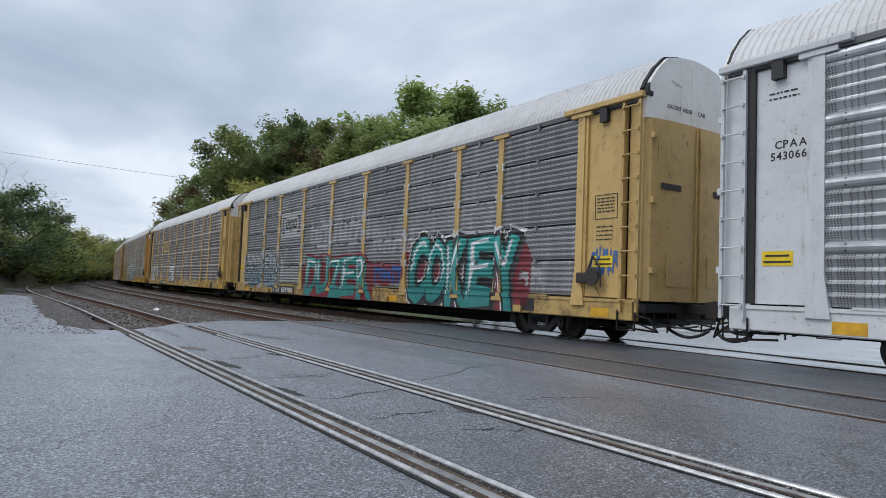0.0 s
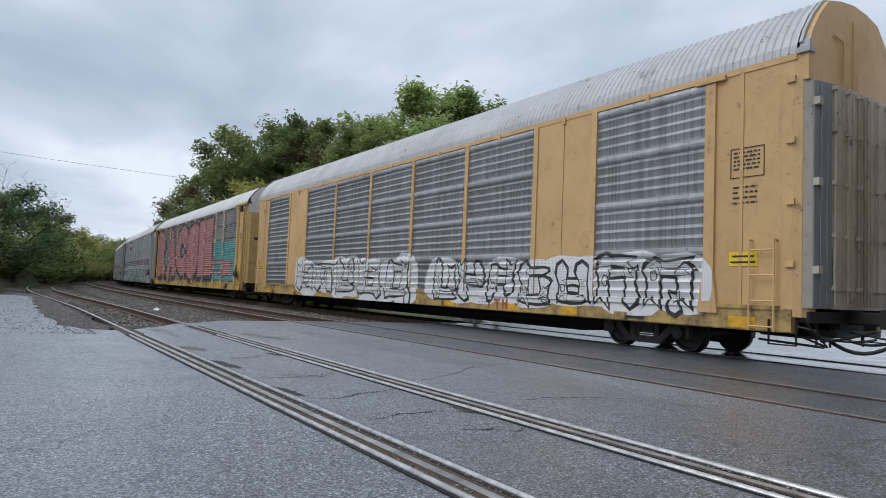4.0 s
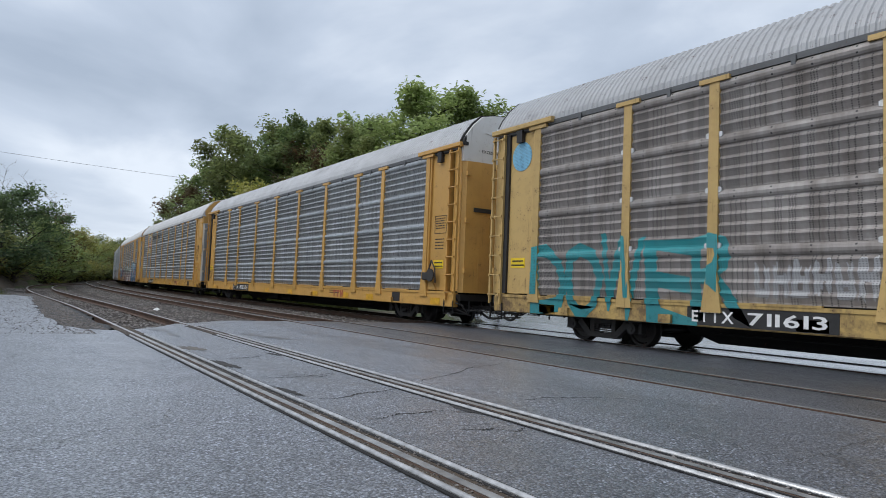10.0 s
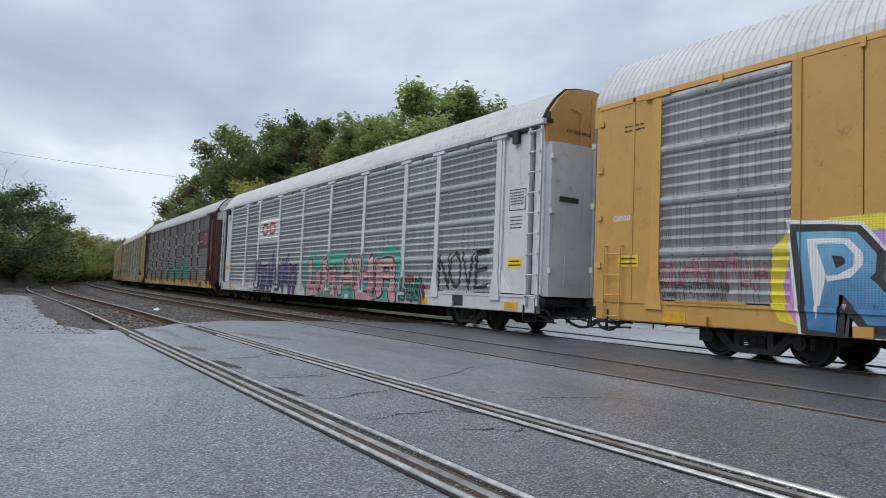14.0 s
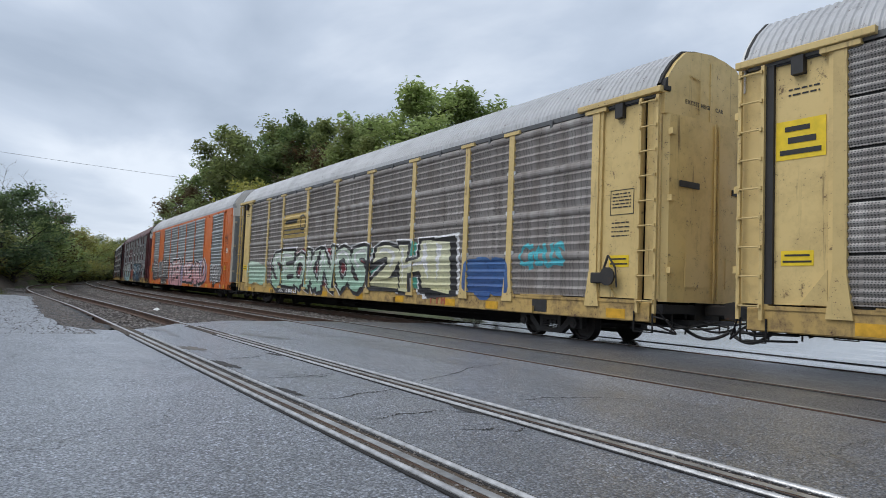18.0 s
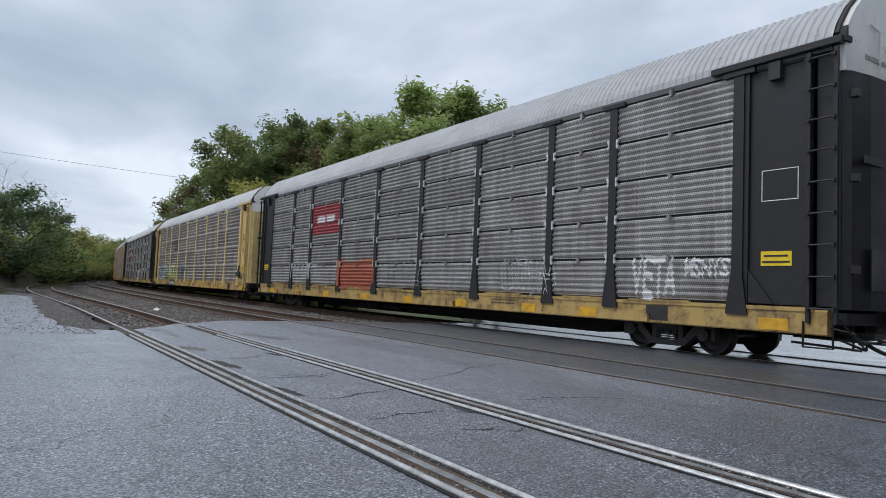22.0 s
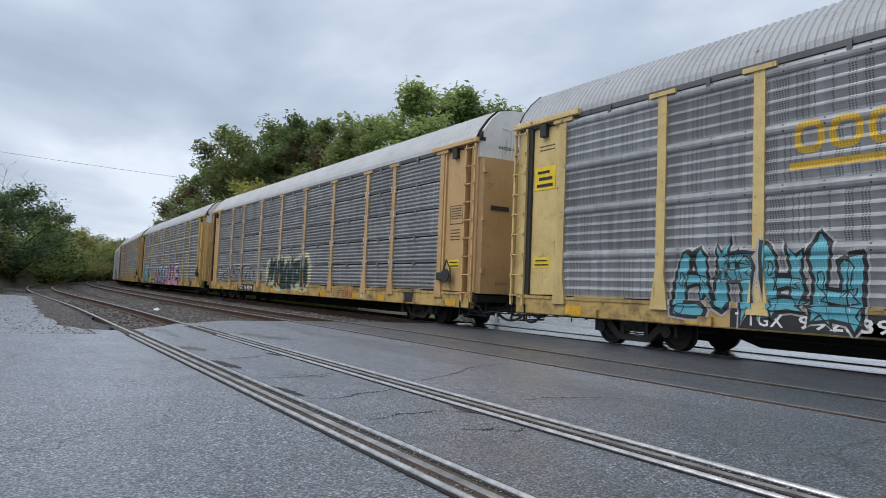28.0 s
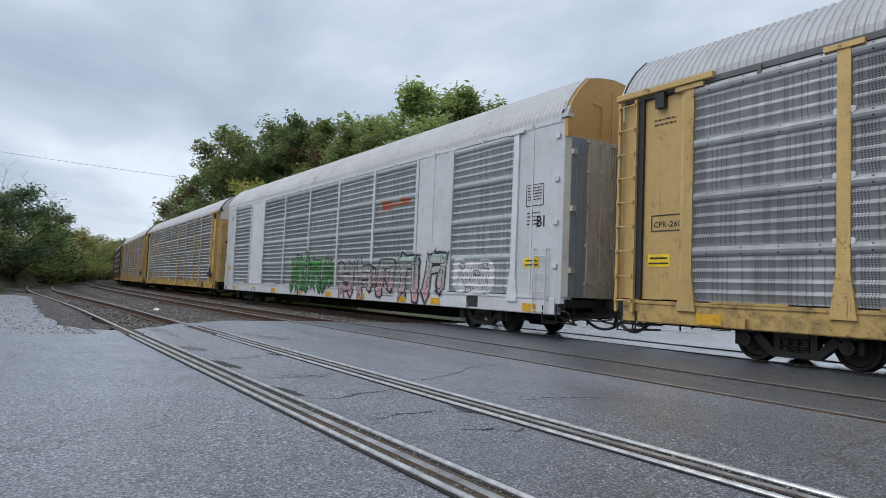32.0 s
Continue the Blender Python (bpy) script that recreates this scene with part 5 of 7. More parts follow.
# bearing, distance, height of the top, variety, leaf, label, width
STAND_OF_TREES = [
    (10.3, 152, 12.6, 0, M_LEAF, GREEN, 1.0), (11.6, 135, 15.5, 1, M_LEAF_D, GREEN, 1.1), (12.6, 118, 17.6, 2, M_LEAF, GREEN, 1.0),
    (13.0, 106, 17.4, 0, M_LEAF_R, "deciduous tree with reddish autumn leaves", 0.9), (14.2, 98, 19.2, 1, M_LEAF_D, DARK, 1.0), (15.4, 92, 19.6, 2, M_LEAF, GREEN, 1.0),
    (16.6, 88, 20.4, 2, M_LEAF, GREEN, 1.1), (17.9, 86, 21.6, 0, M_LEAF, GREEN, 1.0), (19.4, 82, 19.8, 1, M_LEAF_D, DARK, 1.0),
    (20.6, 80, 20.6, 3, M_LEAF_D, "thinly leaved dark tree behind the tracks", 1.1), (22.0, 78, 20.6, 1, M_LEAF_D, GREEN, 1.0), (23.4, 74, 18.4, 2, M_LEAF_R, "deciduous tree with browning leaves", 0.9),
    (24.6, 72, 19.6, 3, M_LEAF, GREEN, 1.1), (25.9, 70, 19.8, 1, M_LEAF, GREEN, 1.0), (28.2, 68, 18.6, 0, M_LEAF_B, GREEN, 1.0),
    (30.2, 62, 21.4, 3, M_LEAF_B, LIGHT, 1.15), (31.6, 64, 19.6, 1, M_LEAF_B, LIGHT, 1.0), (34.4, 62, 21.2, 3, M_LEAF_B, LIGHT, 1.1), (36.6, 63, 19.4, 3, M_LEAF_B, LIGHT, 0.95), (33.0, 70, 15.5, 0, M_LEAF, GREEN, 1.0),
    (38.5, 66, 14.0, 2, M_LEAF, GREEN, 1.0), (18.6, 70, 12.0, 4, M_LEAF_Y, "low yellow-green tree behind the tracks", 1.0), (22.8, 66, 12.5, 4, M_LEAF_Y, "low yellow-green tree behind the tracks", 1.0), (26.5, 60, 12.0, 4, M_LEAF, GREEN, 1.1),
    (-1.7, 62, 8.0, 4, M_LEAF_S, DARK, 1.15), (-0.3, 70, 9.3, 5, M_LEAF_S, DARK, 1.05), (0.9, 75, 9.2, 4, M_LEAF_S, DARK, 1.1), (1.8, 88, 8.8, 5, M_LEAF_B, DARK, 1.0), (2.8, 92, 8.8, 4, M_LEAF_R, "small tree with rusty leaves", 0.9),
    (3.2, 98, 8.6, 5, M_LEAF_Y, "yellowing tree at the edge of the woods", 1.0), (3.9, 100, 7.6, 5, M_LEAF_B, "green tree at the edge of the woods", 1.0), (4.4, 112, 7.9, 4, M_LEAF_Y, "yellowing tree at the edge of the woods", 1.2), (5.0, 128, 8.0, 5, M_LEAF_Y, "yellowing tree at the edge of the woods", 1.1), (5.5, 146, 8.4, 5, M_LEAF_B, "green tree far along the line", 1.1),
    (6.0, 170, 9.6, 5, M_LEAF_Y, "yellow-green tree far along the line", 1.1), (6.5, 196, 12.2, 5, M_LEAF, "green tree far along the line", 1.1), (7.0, 222, 13.4, 5, M_LEAF, "green tree far along the line", 1.1), (7.5, 245, 14.4, 5, M_LEAF_Y, "green tree far along the line", 1.1), (8.1, 258, 14.8, 5, M_LEAF, "green tree far along the line", 1.1), (8.7, 268, 15.2, 5, M_LEAF, "green tree far along the line", 1.1), (9.4, 275, 15.6, 5, M_LEAF, "green tree far along the line", 1.2), (10.4, 285, 17.0, 5, M_LEAF, "green tree far along the line", 1.2),
    (-4.0, 48, 6.5, 5, M_LEAF_S, DARK, 1.1), (-7.0, 46, 6.8, 4, M_LEAF_S, DARK, 1.1), (-11.0, 48, 7.2, 5, M_LEAF, DARK, 1.1),
]
for deg, dist, topz, var, lm, lab, wide in STAND_OF_TREES:
    tx, ty = bearing(deg, dist)
    tree(FOREST[var], tx, ty, topz, lm, lab, tr.uniform(0, 6.28), wide)
for deg, dist, topz in ((0.5, 96, 14.6), (1.8, 100, 14.2), (-0.9, 94, 14.4), (3.0, 104, 12.8), (3.6, 106, 12.4)):
    tx, ty = bearing(deg, dist)
    tree(BARE, tx, ty, topz, None, "bare leafless tree above the woods", tr.uniform(0, 6.28), 0.8)
# unseen trees added round the near side to darken reflections in the sheets
for i in range(30):
    tx, ty = bearing(-16 - 5.6 * i, 50 + tr.uniform(0, 14))
    tree(FOREST[6 + i % 2], tx, ty, tr.uniform(8.5, 12.5), (M_LEAF_D, M_LEAF)[i % 2], "unseen tree added on the near side to darken reflections", tr.uniform(0, 6.28), 1.2)
for deg, dist in ((5.2, 160), (5.9, 185), (6.4, 205), (6.9, 228), (7.4, 250), (7.9, 262), (8.5, 270), (9.2, 276), (9.9, 280), (4.6, 135)):
    tx, ty = bearing(deg, dist)
    tree(SHRUBS[int(dist) % 3], tx, ty, height(tx, ty) + 5.5, M_LEAF, "thick bush far along the line", tr.uniform(0, 6.28), 1.3)
# undergrowth at the foot of the woods
for i in range(46):
    deg = tr.uniform(-9, 8.6)
    dist = (47 if deg < -2.5 else 62) + 6 * max(0.0, deg + 2) * (1 + 0.35 * max(0.0, deg)) + tr.uniform(0, 14)
    x, y = bearing(deg, dist)
    if x > -240 and y > siding(max(x, -96), -2.2)[1] if x > -96 else y > beside(x, -7.2)[1]:
        y = (siding(x, -2.6)[1] if x > -96 else beside(x, -7.6)[1]) - tr.uniform(0, 1.5)
    ob = new("bush")
    tagged(ob, "leafy bush at the foot of the woods", "bush", "undergrowth along the siding")
    k = tr.uniform(0.7, 1.25)
    ob.matrix_basis = Matrix.Translation((x, y, height(x, y) - 0.1)) @ Matrix.Rotation(tr.uniform(0, 6.28), 4, "Z") @ Matrix.Diagonal((k * 1.2, k * 1.2, k, 1))
    wood, crown = SHRUBS[i % 3]
    part("stem", wood, M_BARK, ob)
    part("foliage", crown, tr.choice((M_LEAF, M_LEAF_D, M_LEAF, M_LEAF_Y, M_LEAF_B)), ob)
for i in range(52):
    # a close hedge along the near edge of the tracks, round the curve
    s = -71 - 3.3 * i + tr.uniform(-1, 1)
    x, y = siding(s, -3.6 - tr.uniform(0, 1.8)) if s > -84 else beside(s, -8.4 - tr.uniform(0, 2.0))
    ob = new("bush")
    tagged(ob, "leafy bush crowding the edge of the tracks", "bush", "undergrowth along the siding")
    k = tr.uniform(0.9, 1.5) * (1.0 + 0.004 * (-s - 50))
    ob.matrix_basis = Matrix.Translation((x, y, height(x, y) - 0.15)) @ Matrix.Rotation(tr.uniform(0, 6.28), 4, "Z") @ Matrix.Diagonal((k * 1.2, k * 1.2, k, 1))
    wood, crown = SHRUBS[i % 3]
    part("stem", wood, M_BARK, ob)
    part("foliage", crown, tr.choice((M_LEAF, M_LEAF_Y, M_LEAF_B, M_LEAF_Y, M_LEAF_B)), ob)


def bank_sheet():
    """Bare brown earth on the slope beside the siding."""
    v, f = [], []
    n = 9
    for i in range(28):
        s = -46 - 1.5 * i
        for j in range(n):
            x, y = siding(s, -2.3 - 0.6 * j)
            v.append((x, y, height(x, y) + (0.38 if 0 < j < n - 1 and 0 < i < 27 else -0.25) + 0.14 * noise.noise(Vector((x, y, 3.0)))))
    for i in range(27):
        f += [(i * n + j, i * n + n + j, i * n + n + j + 1, i * n + j + 1) for j in range(n - 1)]
    me = mesh_of("dirt_bank", v, f, smooth=True)
    tagged(part("dirt_bank", me, bed_mat("bank_earth", (0.10, 0.078, 0.06), (0.22, 0.18, 0.145), (0.13, 0.10, 0.075))), "bare brown earth bank beside the siding", "bank", kind="structure")


bank_sheet()
for i in range(32):
    s = -37 - 5.0 * i + tr.uniform(-2, 2)
    x, y = beside(s, tr.uniform(5.2, 9.0))
    ob = new("bush")
    tagged(ob, "leafy bush on the bank behind the tracks", "bush", "undergrowth behind the main track")
    k = tr.uniform(0.7, 1.3)
    ob.matrix_basis = Matrix.Translation((x, y, height(x, y) - 0.1)) @ Matrix.Rotation(tr.uniform(0, 6.28), 4, "Z") @ Matrix.Diagonal((k * 1.2, k * 1.2, k, 1))
    wood, crown = SHRUBS[i % 3]
    part("stem", wood, M_BARK, ob)
    part("foliage", crown, tr.choice((M_LEAF, M_LEAF_D, M_LEAF)), ob)


def blades(name, n, spot, tall, label):
    r = random.Random(5)
    v, f = [], []
    for i in range(n):
        x, y = spot(r)
        z = height(x, y)
        h = r.uniform(*tall)
        a = r.uniform(0, 6.28)
        w = 0.012 + 0.02 * r.random()
        lean = Vector((r.uniform(-.4, .4), r.uniform(-.4, .4), 1)) * h
        dx, dy = math.cos(a) * w, math.sin(a) * w
        o = len(v)
        v += [(x - dx, y - dy, z - 0.02), (x + dx, y + dy, z - 0.02), (x + lean.x + dx * .3, y + lean.y + dy * .3, z + lean.z), (x + lean.x * 1.2 - dx * .3, y + lean.y * 1.2 - dy * .3, z + lean.z * 0.97)]
        f.append((o, o + 1, o + 2, o + 3))
    tagged(part(name, mesh_of(name, v, f), M_GRASS), label, "grass", kind="stuff")


blades("grass_patch", 7000, lambda r: (r.uniform(-52, -38), r.uniform(-6.0, 0.6) - r.random()), (0.12, 0.42), "tall yellow-green grass at the end of the asphalt")


def far_weeds(r):
    return beside(-36 - 60 * r.random() ** 1.4, r.uniform(3.4, 6.0))


blades("trackside_weeds", 11000, far_weeds, (0.3, 0.75), "green weeds along the far side of the tracks")

# utility pole and wire
px, py_ = bearing(17.4, 84)
pole = new("utility_pole")
tagged(pole, "dark wooden utility pole among the trees", "utility pole")
pole.location = (px, py_, height(px, py_) - 0.2)
ph = 15.3 - pole.location.z
sp = Soup()
limb(sp, [Vector((0, 0, 0)), Vector((0.03, 0, ph / 2)), Vector((0, 0, ph))], 0.19, 0.13, 10)
part("shaft", sp.mesh("shaft"), M_TIE, pole)
part("cross_arm", Soup().box(-0.05, 0.05, -1.1, 1.1, ph - 0.9, ph - 0.78).mesh("cross_arm"), M_TIE, pole)
px2, py2 = bearing(-14.0, 78)
pole2 = new("utility_pole")
tagged(pole2, "dark wooden utility pole beside the woods", "utility pole")
pole2.location = (px2, py2, height(px2, py2) - 0.2)
part("shaft", sp.mesh("shaft"), M_TIE, pole2)
part("cross_arm", Soup().box(-0.05, 0.05, -1.1, 1.1, ph - 0.9, ph - 0.78).mesh("cross_arm"), M_TIE, pole2)
a, b = Vector((px2, py2, 13.2)), Vector((px, py_, 12.6))
wire = Soup()
pts = []
for i in range(25):
    t = i / 24
    p = a.lerp(b, t)
    p.z -= 1.2 * 4 * t * (1 - t) * 0.25
    pts.append(p)
limb(wire, pts, 0.014, 0.014, 4)
tagged(part("overhead_wire", wire.mesh("overhead_wire"), M_BLACK), "thin black overhead wire against the grey sky", "wire")


# ---------------------------------------------------------------- paint on the cars
HUES = {
    "teal": ((0.02, 0.20, 0.19), (0.04, 0.42, 0.38)), "tealb": ((0.01, 0.20, 0.22), (0.02, 0.33, 0.36)), "wine": ((0.20, 0.02, 0.03), (0.28, 0.04, 0.05)),
    "ink": ((0.012, 0.012, 0.014), (0.02, 0.02, 0.022)), "chalk": ((0.42, 0.42, 0.43), (0.55, 0.55, 0.56)), "white": ((0.74, 0.74, 0.75), (0.84, 0.84, 0.85)),
    "blue": ((0.03, 0.10, 0.30), (0.06, 0.18, 0.42)), "chalkblue": ((0.25, 0.45, 0.55), (0.6, 0.66, 0.68)), "orange": ((0.85, 0.20, 0.01), (0.90, 0.36, 0.04)),
    "violet": ((0.10, 0.06, 0.26), (0.26, 0.20, 0.50)), "green": ((0.03, 0.28, 0.05), (0.10, 0.42, 0.08)), "silver": ((0.48, 0.49, 0.50), (0.62, 0.63, 0.64)),
    "sky": ((0.14, 0.50, 0.72), (0.25, 0.60, 0.78)), "pink": ((0.60, 0.26, 0.26), (0.64, 0.30, 0.31)), "soot": ((0.05, 0.045, 0.05), (0.10, 0.09, 0.095)),
    "aqua": ((0.10, 0.42, 0.42), (0.16, 0.48, 0.48)), "aquab": ((0.10, 0.42, 0.52), (0.16, 0.52, 0.60)), "forest": ((0.01, 0.12, 0.08), (0.02, 0.26, 0.13)),
    "forestd": ((0.01, 0.05, 0.045), (0.06, 0.14, 0.12)), "pinkl": ((0.62, 0.30, 0.34), (0.75, 0.48, 0.48)), "lilac": ((0.32, 0.28, 0.50), (0.52, 0.48, 0.66)),
    "red": ((0.42, 0.02, 0.04), (0.55, 0.05, 0.06)), "azure": ((0.02, 0.12, 0.34), (0.20, 0.50, 0.70)), "pinkg": ((0.60, 0.28, 0.32), (0.38, 0.60, 0.55)),
    "yellow": ((0.78, 0.62, 0.02), (0.85, 0.72, 0.05)), "jade": ((0.04, 0.34, 0.26), (0.10, 0.44, 0.34)), "ice": ((0.36, 0.60, 0.66), (0.66, 0.76, 0.78)),
    "cream": ((0.62, 0.60, 0.36), (0.72, 0.72, 0.52)), "mint": ((0.40, 0.62, 0.48), (0.62, 0.72, 0.60)), "cyan": ((0.05, 0.45, 0.55), (0.08, 0.55, 0.62)),
    "brick": ((0.42, 0.10, 0.05), (0.52, 0.16, 0.08)), "lime": ((0.48, 0.58, 0.10), (0.66, 0.68, 0.22)), "fire": ((0.45, 0.05, 0.03), (0.75, 0.42, 0.04)),
    "iceviolet": ((0.40, 0.30, 0.66), (0.10, 0.55, 0.66)), "orchid": ((0.66, 0.30, 0.52), (0.42, 0.32, 0.66)), "lemon": ((0.80, 0.66, 0.02), (0.85, 0.72, 0.04)),
    "plate_red": ((0.36, 0.04, 0.055), (0.40, 0.05, 0.07)), "plate_dark": ((0.14, 0.04, 0.04), (0.16, 0.05, 0.05)), "gold": ((0.72, 0.44, 0.03), (0.76, 0.48, 0.04)),
    "stripe": ((0.24, 0.035, 0.06), (0.30, 0.045, 0.07)), "stripe_dull": ((0.17, 0.045, 0.085), (0.20, 0.055, 0.10)), "pale_plate": ((0.50, 0.50, 0.50), (0.56, 0.56, 0.56)),
    "deepblue": ((0.015, 0.08, 0.17), (0.05, 0.25, 0.38)), "navy": ((0.02, 0.04, 0.14), (0.03, 0.05, 0.18)), "buff": ((0.62, 0.44, 0.14), (0.66, 0.47, 0.16)),
}


def hue(name, z0=0.6, z1=2.4):
    lo, hi = HUES[name]
    return spray("spray_%s_%d" % (name, 0 if z1 < 2.9 else 1), lo, hi, z0 if z1 < 2.9 else 1.0, 2.3 if z1 < 2.9 else 4.8)


_glyph = {}


def glyph(ch, bold):
    """Triangles of one letter of the built-in font, thickened by bold."""
    if (ch, bold) not in _glyph:
        cu = bpy.data.curves.new("letter", "FONT")
        cu.body, cu.size, cu.offset, cu.resolution_u = ch, 1.0, bold, 2
        ob = bpy.data.objects.new("letter", cu)
        me = bpy.data.meshes.new_from_object(ob)
        me.calc_loop_triangles()
        co = [(v.co.x, v.co.y) for v in me.vertices]
        _glyph[(ch, bold)] = [tuple(co[i] for i in t.vertices) for t in me.loop_triangles]
        bpy.data.objects.remove(ob)
        bpy.data.curves.remove(cu)
        bpy.data.meshes.remove(me)
    return _glyph[(ch, bold)]


def word_tris(text, x0, x1, z0, z1, bold, extra, r, wild):
    """A word set letter by letter into a box; extra is the further thickening of its rim."""
    n = len(text)
    wsum = [0.55 if c in "I1i" else 1.0 for c in text]
    total = sum(wsum)
    out = []
    n_done = 0
    x = x0
    for c, w in zip(text, wsum):
        cw = (x1 - x0) * w / total
        if c != " ":
            base = glyph(c, bold)
            gx0, gx1 = min(p[0] for t in base for p in t), max(p[0] for t in base for p in t)
            gz0, gz1 = min(p[1] for t in base for p in t), max(p[1] for t in base for p in t)
            tris = glyph(c, bold + extra) if extra else base
            jx, jz, sh = (r.uniform(-.06, .06) * wild, r.uniform(-.07, .07) * wild, r.uniform(-.18, .22) * wild)
            tall = 1 + r.uniform(-.08, .1) * wild
            over = 1.0 + 0.14 * wild
            p1, p2 = r.uniform(0, 6.28), r.uniform(0, 6.28)
            H_ = z1 - z0
            for t in tris:
                pts = []
                for px_, pz_ in t:
                    u = (px_ - gx0) / (gx1 - gx0) - 0.5
                    v = (pz_ - gz0) / (gz1 - gz0)
                    v2 = 0.5 + (v - 0.5) * tall + jz
                    wx = x + cw * (0.5 + (u + sh * (v - 0.5) + jx) * over * 0.96)
                    wz = z0 + H_ * v2
                    wx += wild * 0.07 * cw * math.sin(5.5 * v + p1)
                    wz += wild * 0.06 * H_ * math.sin(5.0 * u + p2) * (1.6 if v < 0.3 else 1.0)
                    pts.append((wx, wz))
                out.append((pts, 0.0006 * (n_done % 2)))
            n_done += 1
        x += cw
    return out


def blob(cx, cz, rx, rz, r, wob, n=18, slant=0.0):
    ph = [r.uniform(0, 6.28) for i in range(3)]
    pts = []
    for i in range(n):
        a = 2 * math.pi * i / n
        k = 1 + wob * (math.sin(2 * a + ph[0]) + 0.6 * math.sin(3 * a + ph[1]) + 0.5 * math.sin(5 * a + ph[2]))
        c, s = math.cos(a), math.sin(a)
        c, s = math.copysign(abs(c) ** 0.7, c), math.copysign(abs(s) ** 0.7, s)
        pts.append((cx + rx * k * c + slant * rz * s, cz + rz * k * s))
    return pts


def shard(cx, cz, rx, rz, r, slant=0.0):
    """A pointed, bent stroke form as in wild lettering."""
    base = ((-1, -0.8), (-0.2, -1.08), (0.8, -0.85), (1.2, -0.5), (0.72, 0.1), (1.05, 0.95), (0.15, 0.72), (-0.9, 1.1), (-0.68, 0.15))
    fx, fz = r.choice((-1, 1)), r.choice((-1, 1))
    pts = [(cx + rx * fx * (x + r.uniform(-.12, .12)) + slant * rz * z, cz + rz * fz * (z + r.uniform(-.1, .1))) for x, z in base]
    return pts if fx * fz > 0 else pts[::-1]


def fan(pts):
    cx, cz = sum(p[0] for p in pts) / len(pts), sum(p[1] for p in pts) / len(pts)
    return [[(cx, cz), pts[i], pts[(i + 1) % len(pts)]] for i in range(len(pts))]


def raised(up, tris):
    return [(t, up) for t in tris]


def ring(pts, t):
    cx, cz = sum(p[0] for p in pts) / len(pts), sum(p[1] for p in pts) / len(pts)
    inner = []
    for x, z in pts:
        d = math.hypot(x - cx, z - cz) or 1
        k = max(0.0, 1 - t / d)
        inner.append((cx + (x - cx) * k, cz + (z - cz) * k))
    n = len(pts)
    out = []
    for i in range(n):
        j = (i + 1) % n
        out += [[pts[i], pts[j], inner[j]], [pts[i], inner[j], inner[i]]]
    return out


def clip(poly, axis, lim, keep_low):
    """Cuts a polygon at a line x = lim or z = lim."""
    out = []
    n = len(poly)
    if not n:
        return out
    for i in range(n):
        a, b = poly[i], poly[(i + 1) % n]
        ia = (a[axis] <= lim) == keep_low or a[axis] == lim
        ib = (b[axis] <= lim) == keep_low or b[axis] == lim
        if ia:
            out.append(a)
        if ia != ib and a[axis] != b[axis]:
            t = (lim - a[axis]) / (b[axis] - a[axis])
            out.append((a[0] + (b[0] - a[0]) * t, a[1] + (b[1] - a[1]) * t))
    return out if len(out) > 2 else []


def strips(poly, axis, cuts):
    """Slices a polygon at sorted cuts; gives (piece, index of its strip)."""
    lo, hi = min(p[axis] for p in poly), max(p[axis] for p in poly)
    rest = poly
    i = 0
    while i < len(cuts) and cuts[i] <= lo:
        i += 1
    while i < len(cuts) and cuts[i] < hi:
        low = clip(rest, axis, cuts[i], True)
        if low:
            yield low, i
        rest = clip(rest, axis, cuts[i], False)
        if not rest:
            return
        i += 1
    yield rest, i


_steps = {}


def side_steps(kind, smooth_ends, plates):
    """Where the car's side steps in and out: cuts along x with the kind of field, cuts along z with the depth."""
    key = (kind, smooth_ends, plates)
    if key in _steps:
        return _steps[key]
    h, prof = PROFILES[kind]
    rows = 4 if kind == "rib4" else 5
    zz = [(-9.0, 0.033), (0.899, 0.033), (0.9, 0.065), (0.998, 0.065)]
    for r in range(rows):
        zz += [(Z_LOW + r * h + z, o) for z, o in prof if Z_LOW + r * h + z > 0.999]
    zz += [(Z_TOP + 0.003, 0.026), (9.0, 0.026)]
    xc, kinds = [], ["end"]
    for i, x in enumerate(POST_X):
        w = 0.075 if plates and i not in (0, 9) else 0.105
        xc += [x - w, x + w]
        kinds += ["post", "plate" if plates and i in (1, 7) else "sheet" if i < 9 else "end"]
    _steps[key] = (xc, kinds, zz)
    return _steps[key]


